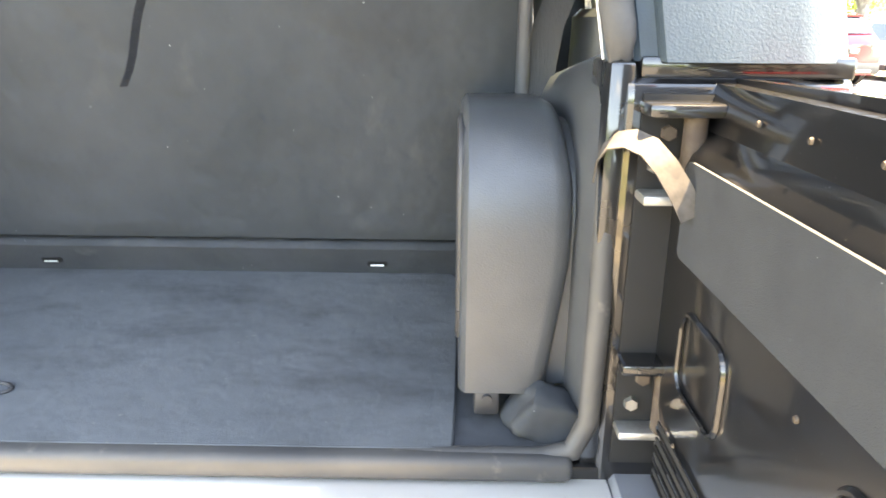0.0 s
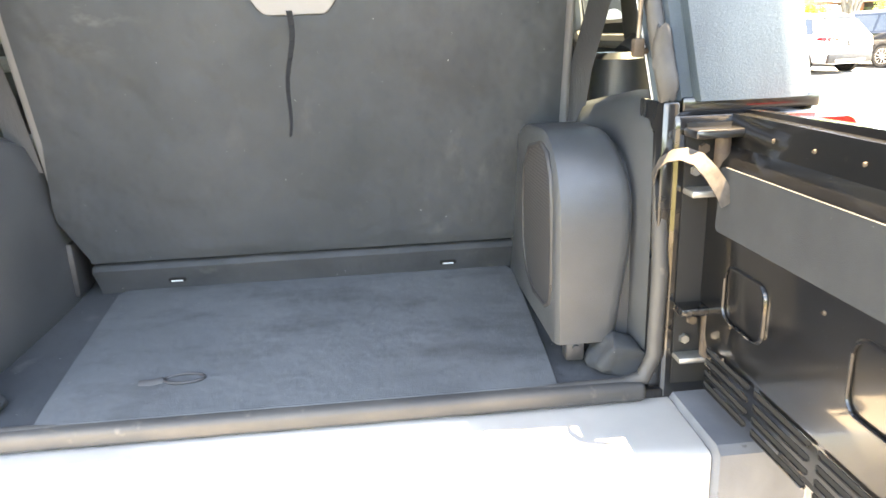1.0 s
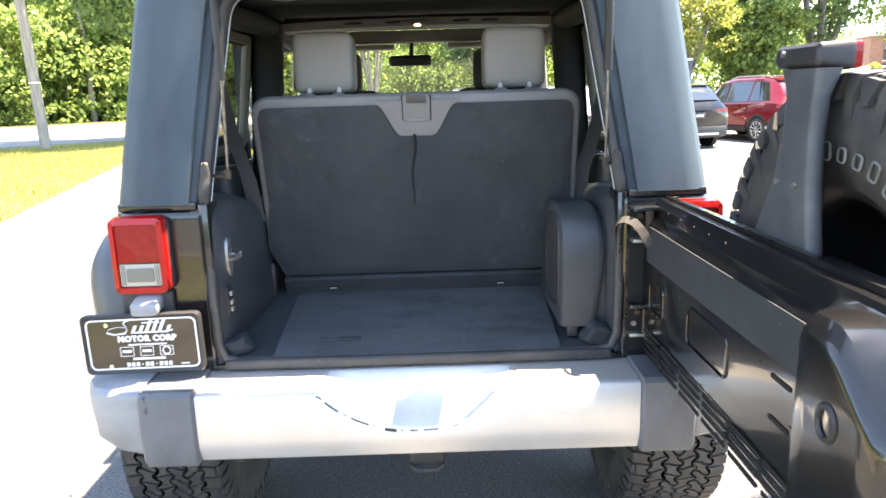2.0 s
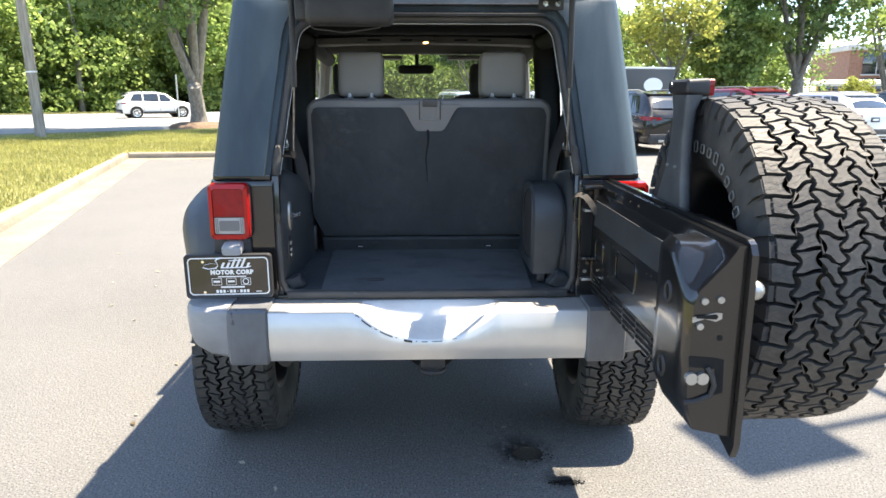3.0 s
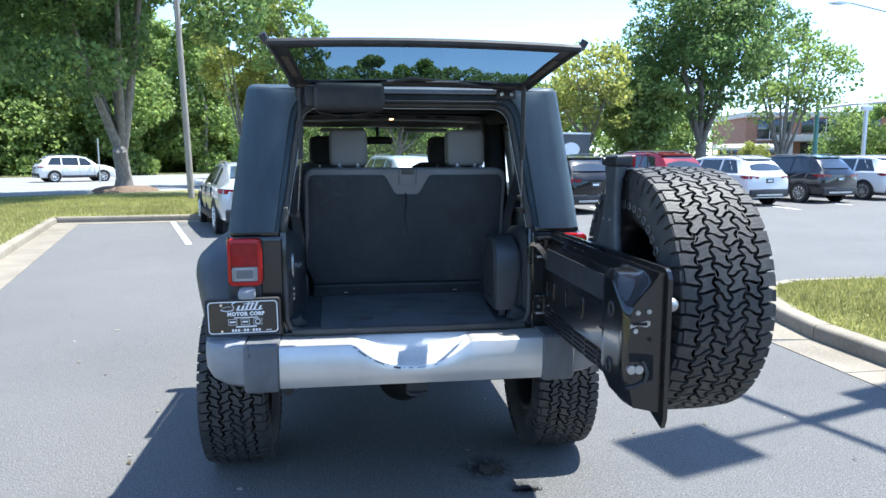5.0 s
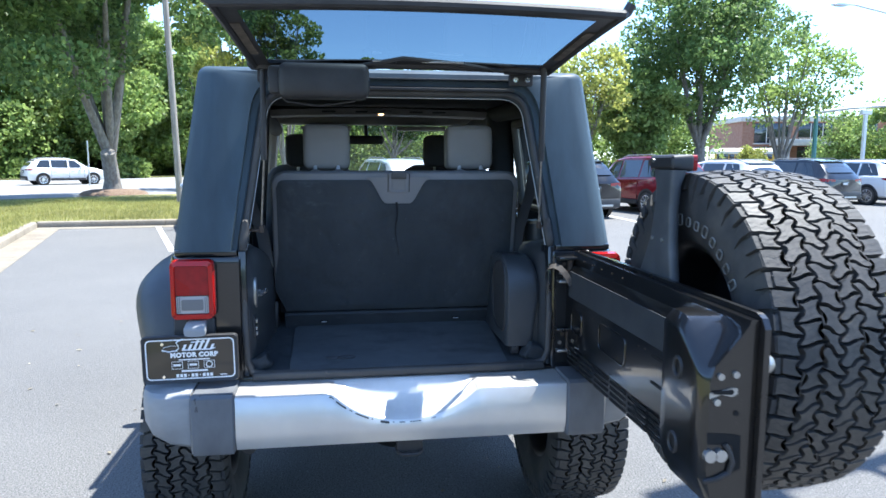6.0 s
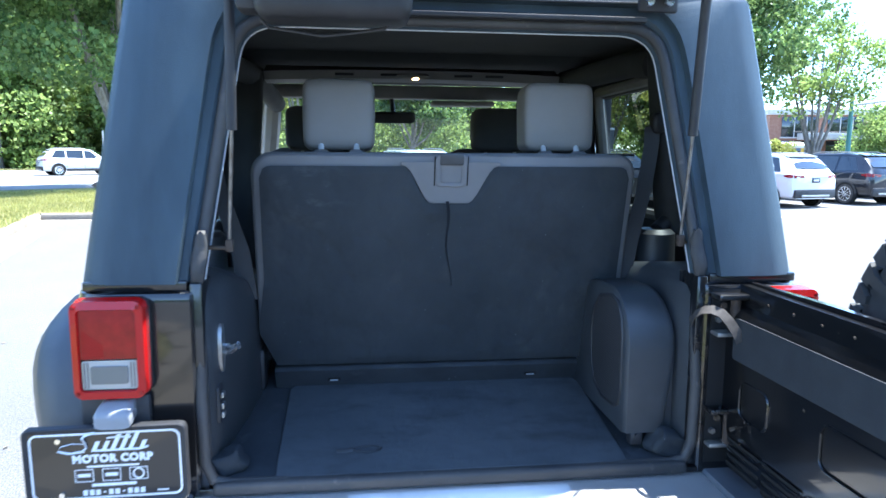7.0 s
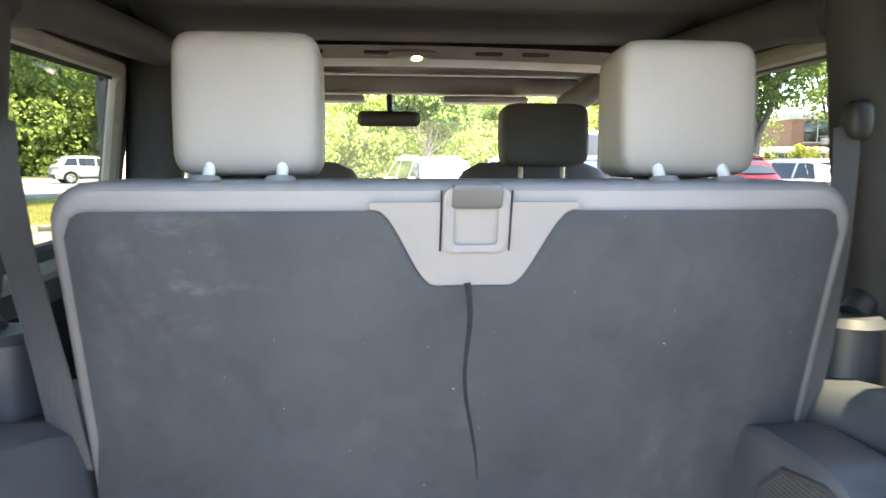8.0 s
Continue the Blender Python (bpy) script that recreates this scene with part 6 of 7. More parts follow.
def seat_outline(inset=0.0, z0=1.012, z1=1.575, r=0.055):
    pts = []
    for k in range(11):
        z = z0 + inset + (z1 - r - z0 - inset) * k / 10
        pts.append((half_w(z) - inset, z))
    x1 = half_w(z1) - inset
    for k in range(1, 7):
        a = radians(90 * k / 6)
        pts.append((x1 - r + r * math.cos(a), z1 - inset - r + (r) * math.sin(a)))
    return [(-x, z) for x, z in pts] + [(x, z) for x, z in pts[::-1]]


OFF = 0.009
bm = bmesh.new()
o = seat_outline()
rings = [[Vector((OFF + x, back_y(z) + 0.15, z)) for x, z in o], [Vector((OFF + x, back_y(z) + 0.012, z)) for x, z in o],
         [Vector((OFF + x * 0.99, back_y(z) + 0.001, 1.28 + (z - 1.28) * 0.985)) for x, z in o], [Vector((OFF + x * 0.975, back_y(z) - 0.003, 1.28 + (z - 1.28) * 0.965)) for x, z in o]]
loft(bm, rings)
part("backrest_shell", bm, seat_grey, bench, "grey moulded seat shell", 40)


# carpeted rear panel with a notch for the latch tongue
def notch(x):
    """Lower edge of the tongue at x."""
    t = abs(x - 0.002)
    if t < 0.045:
        return 1.449
    if t < 0.116:
        f = (t - 0.045) / 0.071
        return 1.449 + 0.093 * (f * f * (3 - 2 * f))
    return 1.542


CREASES = [((-0.44, 1.42), (-0.30, 1.33), 0.006, 0.018), ((-0.30, 1.33), (-0.26, 1.24), 0.006, 0.02), ((-0.42, 1.16), (-0.22, 1.10), 0.005, 0.02), ((-0.18, 1.36), (-0.10, 1.29), 0.005, 0.016), ((0.12, 1.34), (0.30, 1.30), 0.004, 0.02),
           ((0.30, 1.22), (0.24, 1.06), 0.006, 0.018), ((0.36, 1.30), (0.40, 1.14), 0.005, 0.018), ((-0.05, 1.12), (0.10, 1.08), 0.004, 0.022), ((-0.36, 1.30), (-0.38, 1.18), 0.005, 0.02)]


def crease(x, z):
    """Depth of the soft folds at a place on the carpet."""
    out = 0.0
    for (x0, z0), (x1, z1), a, w in CREASES:
        d = Vector((x1 - x0, z1 - z0))
        q = Vector((x - x0, z - z0))
        f = max(0.0, min(1.0, q.dot(d) / d.length_squared))
        r = (q - d * f).length
        s = (d.x * q.y - d.y * q.x) / d.length
        out += a * math.exp(-(r / w) ** 2) * (1 if s > 0 else 0.4)
    return out


def carpet_pt(u, v):
    x = -0.478 + 0.956 * u
    top = notch(x)
    e = min(1.0, (0.478 - abs(x)) / 0.03)
    if abs(x) > 0.3:
        top = 1.542 - 0.03 * (1 - math.sqrt(max(0, 1 - (1 - e) ** 2)))
    z = 1.007 + (top - 1.007) * v
    xs = x * (half_w(z) - 0.004 - 0.018 * max(0.0, min(1.0, (z - 1.13) / 0.12))) / 0.478 if abs(x) > 0.2 else x
    lump = 0.007 * noise.noise(Vector((x * 4, z * 4, 2.0))) - 0.75 * crease(x, z) + 0.0015 * noise.noise(Vector((x * 14, z * 9, 5.0)))
    edge = 0.005 * min(1, min(e, (1 - v) * 25, v * 25))
    return Vector((OFF + xs, back_y(z) - 0.003 - edge - 0.008 - lump * edge * 200, z))


bm = bmesh.new()
grid(bm, carpet_pt, 96, 60)
part("back_carpet", bm, back_carpet, bench, "scuffed charcoal carpet panel", 80)
bm = bmesh.new()
rim = [(0.002 + t, notch(0.002 + t) + 0.0015) for t in [-0.122 + 0.244 * k / 36 for k in range(37)]]
rim = [(-0.120, 1.552)] + rim + [(0.124, 1.552)]
slab(bm, rim, lambda u, v: (OFF + u, back_y(v) - 0.006, v), (0, -0.0085, 0))
tongue = part("latch_tongue", bm, seat_grey, bench, "grey latch surround", 50)


def lp(u, v, d=0.0):
    """A place on the latch: u across, v up from its middle, d towards the tail."""
    return Vector((OFF + 0.003 + u, back_y(1.53 + v) - 0.014 - d, 1.53 + v))


bm = bmesh.new()
a, b = rrect(0.078, 0.078, 0.012), rrect(0.052, 0.046, 0.005)
b = [(u, v - 0.006) for u, v in b]
loft(bm, [[lp(u, v, -0.006) for u, v in a], [lp(u, v, 0.0045) for u, v in a], [lp(u * 0.94, v * 0.94, 0.006) for u, v in a], [lp(u, v, 0.004) for u, v in b], [lp(u, v, -0.007) for u, v in b]], True, (False, True))
part("latch_frame", bm, seat_grey, tongue)
bm = bmesh.new()
loft(bm, [[lp(u, v + 0.029, d) for u, v in rrect(0.058, h, 0.004, 3)] for d, h in ((-0.004, 0.028), (0.007, 0.028), (0.009, 0.022))])
part("latch_paddle", bm, pod_plastic, tongue, "dark latch paddle")
bm = bmesh.new()
loft(bm, [[lp(u, v - 0.006, d) for u, v in rrect(0.044, 0.034, 0.004, 3)] for d in (-0.0068, -0.004)])
part("latch_button", bm, vinyl, tongue, "pale latch button")
for d in (-0.041, 0.041):
    bm = bmesh.new()
    tube(bm, [lp(d, v, 0.001) for v in (-0.036, 0.0, 0.036)], 0.0012, 6)
    part("latch_seam", bm, hole_black, tongue)
# pull strap: thin webbing that hangs stiffly away from the tongue
bm = bmesh.new()
strap = [Vector((0.003 + 0.004 * math.sin(k * 0.75) - 0.0006 * k, 0.266 - 0.0019 * k - 0.00078 * k * k, 1.456 - 0.0172 * k)) for k in range(12)]
turn_w = [Vector((0.0062 * math.cos(0.05 * k + 0.75), 0.0062 * math.sin(0.05 * k + 0.75), 0)) for k in range(len(strap))]
loft(bm, [[p - w + Vector((0, -0.0008, 0)), p + w + Vector((0, -0.0008, 0)), p + w + Vector((0, 0.0008, 0)), p - w + Vector((0, 0.0008, 0))] for p, w in zip(strap, turn_w)])
part("pull_strap", bm, strap_black, bench, "black ribbed webbing pull strap")
# lower lip with anchors
bm = bmesh.new()
rings = []
for x in (-0.452, -0.44, 0.42, 0.432):
    e = 0.004 if abs(x) > 0.441 or x > 0.425 else 0
    rings.append([(OFF + x, 0.445 + e, 0.90), (OFF + x, 0.4345 + e, 0.935), (OFF + x, 0.4225 + e, 0.958), (OFF + x, 0.4055 + e, 0.988 - e), (OFF + x, 0.409 + e, 0.996 - e), (OFF + x, 0.418, 1.0 - e), (OFF + x, 0.47, 1.001 - e), (OFF + x, 0.52, 0.995), (OFF + x, 0.52, 0.90)])
loft(bm, rings)
part("seat_lip", bm, carpet, bench, "carpeted lower lip")
for x in (-0.286, 0.262):
    bm = bmesh.new()
    slab(bm, rrect(0.034, 0.009, 0.004), lambda u, v: (x + u, 0.4235 - v * 0.5, 0.958 + v), (0, -0.004, 0))
    anchor = part("child_anchor", bm, hole_black, bench, "dark child-seat anchor slot")
    bm = bmesh.new()
    cyl(bm, (x - 0.011, 0.418, 0.956), (x + 0.011, 0.418, 0.956), 0.0018, n=8)
    part("anchor_bar", bm, steel, anchor, "bright anchor bar")
for cx, w in ((-0.262, 0.182), (0.306, 0.187)):
    bm = bmesh.new()
    pillow(bm, w, 0.178, 0.115, pose(cx, 0.40, 1.666, -4), 0.26, 14, 12)
    hr = part("headrest", bm, vinyl, bench, "pale grey vinyl headrest", 60)
    for d in (-0.044, 0.044):
        # chrome posts given a pale colour in place of their bright reflections
        bm = bmesh.new()
        cyl(bm, (cx + d, 0.322, 1.565), (cx + d, 0.352, 1.600), 0.0075, n=12)
        part("headrest_post", bm, glint_mat, hr, "headrest post, pale in place of bright reflections")
        bm = bmesh.new()
        cyl(bm, (cx + d, 0.32, 1.572), (cx + d, 0.321, 1.580), 0.022, 0.016, 18)
        part("post_sleeve", bm, seat_grey, hr)
bm = bmesh.new()
box(bm, (-0.45, 0.42, 1.0), (0.45, 0.95, 1.20), 0.04)
part("seat_cushion", bm, vinyl_dark, bench)
for x in (-0.48, 0.46):
    bm = bmesh.new()
    box(bm, (x - 0.012, 0.40, 0.94), (x + 0.012, 0.47, 1.05), 0.006)
    part("seat_bracket", bm, trim_black, bench)
# front seats
for cx in (-0.375, 0.36):
    fs = new("front_seat")
    fs.parent = jeep
    fs["label"] = "dark grey front seat with headrest"
    bm = bmesh.new()
    pillow(bm, 0.50, 0.75, 0.16, pose(cx, 1.46, 1.22, -12), 0.35, 12, 10)
    part("backrest", bm, vinyl_dark, fs, "", 60)
    bm = bmesh.new()
    pillow(bm, 0.245, 0.17, 0.10, pose(cx, 1.38, 1.665, -6), 0.3, 12, 10)
    part("headrest", bm, vinyl_dark, fs, "", 60)
    for d in (-0.06, 0.06):
        bm = bmesh.new()
        cyl(bm, (cx + d, 1.39, 1.54), (cx + d, 1.385, 1.6), 0.007)
        part("headrest_post", bm, steel, fs)
    bm = bmesh.new()
    pillow(bm, 0.52, 0.2, 0.55, pose(cx, 1.72, 0.98), 0.35, 12, 8)
    part("cushion", bm, vinyl_dark, fs, "", 60)

# oil spots under the car
for cx, cy, rx, ry, sd in ((0.45, 0.36, 0.085, 0.075, 3), (0.575, 0.115, 0.06, 0.022, 8)):
    rnd = random.Random(sd)
    bm = bmesh.new()
    pts = []
    for k in range(40):
        a = 2 * math.pi * k / 40
        r = 0.8 + 0.35 * noise.noise(Vector((math.cos(a) * 3, math.sin(a) * 3, sd)))
        pts.append((cx + rx * r * math.cos(a), cy + ry * r * math.sin(a)))
    bm.faces.new([bm.verts.new((x, y, 0.0045)) for x, y in pts])
    for k in range(46):
        a, r = rnd.uniform(0, 6.283), rnd.uniform(0.8, 1.35)
        x, y, q = cx + rx * r * math.cos(a), cy + ry * r * math.sin(a), rnd.uniform(0.002, 0.006)
        bm.faces.new([bm.verts.new((x + q * math.cos(t), y + q * math.sin(t), 0.004)) for t in (0, 1.05, 2.1, 3.14, 4.19, 5.24)])
    tagged(part("oil_stain", bm, wet, smooth=0), "wet black oil spot on the asphalt", "stain", "oil spots", "structure")


# ---- neighbours ----
def parked_car(name, at, turn, paint, label, L=4.6, W=0.93, H=1.68, group="parked cars", estate=True):
    """A family car: +y ahead, the middle of its tail at the origin."""
    car = root(name, at, label, "car", group, turn=turn)
    k, h = L / 4.6, H / 1.68
    tail = 0.0 if estate else 0.35
    st = [(0.0, 0.70, 0.76, 0.72, 0.92, 0.64, 0.97), (0.05, 0.79, 0.86, 0.82, 0.98, 0.70, 1.05), (0.16, 0.84, 0.915, 0.875, 1.02, 0.70, 1.19), (0.42 + tail, 0.86, 0.93, 0.89, 1.03, 0.64, 1.47), (0.66 + tail * 1.5, 0.86, 0.93, 0.90, 1.03, 0.615, 1.60),
          (1.1 + tail, 0.86, 0.93, 0.90, 1.02, 0.64, 1.67), (2.2, 0.86, 0.93, 0.90, 0.99, 0.64, 1.66), (2.8, 0.86, 0.93, 0.90, 0.98, 0.64, 1.57), (3.42, 0.86, 0.92, 0.88, 0.98, 0.68, 1.12), (4.0, 0.84, 0.90, 0.84, 0.92, 0.66, 1.02), (4.4, 0.78, 0.84, 0.78, 0.80, 0.60, 0.90), (4.6, 0.66, 0.70, 0.66, 0.66, 0.5, 0.74)]
    ys = [s[0] * k for s in st]

    def at_y(y):
        return [np.interp(y, ys, [s[i] for s in st]) for i in range(1, 7)]

    def ring(y):
        b, m, s, zb, r, zr = at_y(y)
        z0 = 0.28
        half = [(b * 0.9, z0), (b, z0 + 0.06), (m, 0.6), (m, 0.78), (s, zb), (s - 0.03, zb + 0.03), (r + 0.02, zr - 0.05), (r - 0.03, zr - 0.012), (r * 0.5, zr), (0, zr + 0.005)]
        half = [(x, z if z < 0.8 else 0.8 + (z - 0.8) * (H - 0.8) / 0.88) for x, z in half]
        return [(-x, y, z) for x, z in half] + [(x, y, z) for x, z in half[-2::-1]]
    bm = bmesh.new()
    yy = sorted(set(ys + [k * t for t in (0.03, 0.18, 0.42, 0.7, 1.6, 2.5, 3.1, 3.25, 3.7, 4.52)]))
    loft(bm, [ring(y) for y in yy])
    body = part("body", bm, paint, car, "", 28)

    def top(z):
        return z if z < 0.8 else 0.8 + (z - 0.8) * (H - 0.8) / 0.88

    def side_x(y, z):
        b, m, s, zb, r, zr = at_y(y)
        f = (z - zb - 0.03) / max(0.05, zr - 0.05 - zb - 0.03)
        return (s - 0.03) + (r + 0.02 - s + 0.03) * min(1, max(0, f))
    for sx in (-1, 1):
        for y0, y1, y2, y3 in ((0.50 + tail, 1.28, 1.28, 0.78 + tail), (1.36, 2.28, 2.28, 1.36), (2.36, 3.20, 2.72, 2.36)):
            bm = bmesh.new()
            n = 6
            lo, hi = [], []
            for i in range(n + 1):
                f = i / n
                ya, yb = (y0 + (y1 - y0) * f) * k, (y3 + (y2 - y3) * f) * k
                za, zb_ = at_y(ya)[3] + 0.06, min(at_y(yb)[5] - 0.09, 1.55)
                lo.append(Vector((sx * (side_x(ya, za) + 0.006), ya, top(za))))
                hi.append(Vector((sx * (side_x(yb, zb_) + 0.006), yb, top(max(zb_, za + 0.02)))))
            loft(bm, [lo, hi], False)
            part("side_window", bm, window_dark, car, "dark side window", 0)
        for yc in (0.86 * k, 3.72 * k):
            bm = bmesh.new()
            rr = []
            for a in range(0, 181, 15):
                c, s = math.cos(radians(a)), math.sin(radians(a))
                rr.append([(sx * x, yc + r * c, 0.36 + r * s) for r, x in ((0.35, 0.80), (0.35, W + 0.008), (0.405, W + 0.006), (0.41, 0.88))])
            loft(bm, rr)
            part("arch_trim", bm, trim_black, car)
            # solid black disc standing for the shade inside the arch
            bm = bmesh.new()
            cyl(bm, (sx * 0.80, yc, 0.36), (sx * (W + 0.002), yc, 0.36), 0.385, n=28)
            part("arch_well", bm, hole_black, car)
        bm = bmesh.new()
        box(bm, (min(sx * 0.86, sx * 0.945), 1.3 * k, 0.27), (max(sx * 0.86, sx * 0.945), 3.28 * k, 0.42), 0.02)
        part("rocker_trim", bm, trim_black, car)
        for yc in (0.86 * k, 3.72 * k):
            bm = bmesh.new()
            prof = [(0.80, 0.20), (0.80, 0.31), (0.83, 0.34), (W - 0.03, 0.34), (W + 0.004, 0.31), (W + 0.008, 0.24), (W - 0.0, 0.225)]
            rows = [[Vector((sx * x, yc + r * math.cos(a), 0.34 + r * math.sin(a))) for x, r in prof] for a in (2 * math.pi * j / 28 for j in range(28))]
            loft(bm, rows + [rows[0]], False)
            wh = part("wheel", bm, rubber, car, "black road tyre")
            bm = bmesh.new()
            cyl(bm, (sx * (W - 0.02), yc, 0.34), (sx * (W + 0.005), yc, 0.34), 0.06, n=16)
            for j in range(10):
                m = pose(sx * (W + 0.008), yc, 0.34, 36 * j)
                box(bm, (-0.012, -0.016, 0.03), (0.012, 0.016, 0.225), 0.004, 1, m)
            cyl(bm, (sx * (W - 0.0), yc, 0.34), (sx * (W + 0.02), yc, 0.34), 0.05, n=16)
            rows = [[Vector((sx * x, yc + r * math.cos(a), 0.34 + r * math.sin(a))) for x, r in ((W + 0.003, 0.20), (W + 0.016, 0.205), (W + 0.018, 0.232), (W + 0.0, 0.236))] for a in (2 * math.pi * j / 28 for j in range(28))]
            loft(bm, rows + [rows[0]], False)
            part("alloy_rim", bm, chrome, wh, "silver alloy rim")
        bm = bmesh.new()
        zt = top(0.96)
        pts = []
        loft(bm, [[(sx * 0.47, -0.012, zt - 0.05), (sx * 0.80, 0.01, zt - 0.06), (sx * 0.915, 0.16, zt - 0.05), (sx * 0.91, 0.34, zt - 0.01)], [(sx * 0.47, -0.010, zt + 0.02), (sx * 0.78, 0.015, zt + 0.04), (sx * 0.905, 0.16, zt + 0.05), (sx * 0.905, 0.34, zt + 0.02)]], False)
        part("tail_lamp", bm, red_lens, car, "red tail lamp")
        bm = bmesh.new()
        pillow(bm, 0.22, 0.15, 0.14, pose(sx * 1.0, 3.0 * k, top(1.06)), 0.6, 8, 6)
        part("door_mirror", bm, paint, car)
        for yd in (1.45, 2.45):
            bm = bmesh.new()
            box(bm, (min(sx * 0.905, sx * 0.945), yd * k, 0.86), (max(sx * 0.905, sx * 0.945), (yd + 0.2) * k, 0.885), 0.008)
            part("door_handle", bm, paint, car)
        for yd in (1.32, 2.32, 3.2):
            bm = bmesh.new()
            box(bm, (min(sx * 0.90, sx * 0.9325), yd * k - 0.004, 0.45), (max(sx * 0.90, sx * 0.9325), yd * k + 0.004, 0.96))
            part("door_gap", bm, hole_black, car, smooth=0)
    # tail: window, bumper, plate
    bm = bmesh.new()
    lo, hi = [], []
    for i in range(9):
        f = -1 + 2 * i / 8
        y0, y1 = (0.17 + tail * 0.5) * k, (0.56 + tail * 1.4) * k
        lo.append(Vector((f * 0.64, y0 - 0.035 + 0.03 * f * f, top(at_y(y0)[5]) + 0.014)))
        hi.append(Vector((f * 0.52, y1 - 0.035 + 0.03 * f * f, top(at_y(y1)[5]) + 0.012)))
    loft(bm, [lo, hi], False)
    part("rear_window", bm, window_dark, car, "dark rear window", 0)
    if estate:
        bm = bmesh.new()
        yr = 0.66 * k
        loft(bm, [[(x, yr - 0.16 + 0.05 * abs(x), top(1.565)), (x, yr - 0.17 + 0.05 * abs(x), top(1.595)), (x, yr + 0.1, top(1.635)), (x, yr + 0.1, top(1.59))] for x in (-0.58, -0.3, 0, 0.3, 0.58)])
        part("roof_spoiler", bm, paint, car)
    bm = bmesh.new()
    box(bm, (-0.80, -0.035, 0.30), (0.80, 0.10, 0.56), 0.04, 2)
    bp = part("rear_bumper", bm, trim_black, car, "black lower bumper")
    bm = bmesh.new()
    box(bm, (-0.55, -0.045, 0.34), (0.55, -0.02, 0.40), 0.01)
    part("skid_strip", bm, steel, bp)
    bm = bmesh.new()
    box(bm, (-0.155, -0.02, 0.76), (0.155, 0.0, 0.90), 0.004)
    pl = part("number_plate", bm, plate_black, car, "dark dealer plate")
    bm = bmesh.new()
    box(bm, (-0.10, -0.0215, 0.80), (0.10, -0.018, 0.855), 0.0)
    part("print_bar", bm, white_print, pl, "", 0)
    for sx in (-1, 1):
        bm = bmesh.new()
        tube(bm, [(sx * 0.56, 0.75 * k + tail, top(1.63)), (sx * 0.575, 1.0 * k + tail, top(1.70)), (sx * 0.58, 2.2 * k, top(1.69)), (sx * 0.57, 2.5 * k, top(1.63))], 0.015, 6)
        part("roof_rail", bm, steel if estate else paint, car)
    return car


ROW, ROW_STEP = Vector((13.2, 17.75, 0)), Vector((3.3, 1.05, 0))
TURN = 16.9
for step, paint, label, H in ((-2, paint_black, "black sport utility car parked in the row", 1.66), (-1, paint_red, "dark red sport utility car parked in the row", 1.75), (0, paint_white, "white sport utility car parked in the row", 1.62),
                              (1, paint_dark, "dark grey sport utility car parked in the row", 1.66), (2, paint_white, "white crossover parked at the end of the row", 1.63), (3.05, paint_silver, "silver crossover parked beyond the row", 1.66)):
    o = ROW + ROW_STEP * step
    parked_car("parked_car", (o.x, o.y, 0), 14, paint, label, H=H)
o = Vector((-3.05, 12.2, 0)) + LOT_U * 0.9 - LOT_V * 0.86
parked_car("parked_car", (o.x, o.y, 0), TURN, paint_silver, "silver-white fastback car parked at the kerb", L=4.7, H=1.5, estate=False)
for k, (paint, label) in enumerate(((paint_silver, "silver car parked nose-on beyond the windscreen"), (paint_white, "white car parked beyond the windscreen"))):
    o = Vector((0.9, 20.5, 0)) + LOT_U * (3.0 * k)
    parked_car("parked_car", (o.x, o.y, 0), TURN + 180, paint, label, H=1.66)
parked_car("road_car", (-19.5, 43.5, 0.01), -55, paint_white, "white estate car on the road", H=1.66, group="")

# ---- poles ----
def pole_lamp():
    """Four flat lamp heads on crossed arms."""
    H = 7.6
    base = Vector((2.53, 0.75, 0)) + Vector((0.38, 0.125, 0)) * H
    lampr = root("lot_lamp", (base.x, base.y, 0.1), "tall bronze car-park lamp with four flat heads on the island", "lamp post", turn=17)
    bm = bmesh.new()
    cyl(bm, (0, 0, 0), (0, 0, 0.6), 0.26, n=20)
    part("footing", bm, concrete, lampr)
    bm = bmesh.new()
    box(bm, (-0.06, -0.06, 0.6), (0.06, 0.06, H - 0.1), 0.008)
    part("pole", bm, lamp_bronze, lampr)
    for a in range(4):
        m = pose(0, 0, H - 0.1, 0, 0, 90 * a)
        bm = bmesh.new()
        box(bm, (0.05, -0.03, -0.04), (0.72, 0.03, 0.03), 0.006, 1, m)
        part("arm", bm, lamp_bronze, lampr)
        bm = bmesh.new()
        box(bm, (0.66, -0.265, -0.07), (1.28, 0.265, 0.08), 0.02, 1, m)
        part("lamp_head", bm, lamp_bronze, lampr)


pole_lamp()
def utility_pole(at, r, band):
    ut = root("utility_pole", at, "weathered leaning timber utility pole on the lawn", "pole", "utility poles")
    bm = bmesh.new()
    tube(bm, [(0, 0, -0.1), (-0.08, 0, 3.0), (-0.2, 0, 7.0), (-0.4, 0, 12.0)], r, 12, [r * 1.12, r * 1.05, r * 0.95, r * 0.82])
    part("pole", bm, pole_wood, ut)
    if band:
        bm = bmesh.new()
        cyl(bm, (-0.058, 0, 2.12), (-0.06, 0, 2.17), r * 1.09, n=14)
        part("band", bm, sign_white, ut, "white band")


utility_pole((-5.7, 22.4, 0.13), 0.10, False)
utility_pole((-12.85, 21.5, 0.13), 0.155, True)
sp = root("sign_post", (-15.2, 42.0, 0.0), "thin grey metal post at the road edge", "post")
bm = bmesh.new()
cyl(bm, (0, 0, 0), (0, 0, 2.7), 0.04, n=10)
part("post", bm, galv, sp)


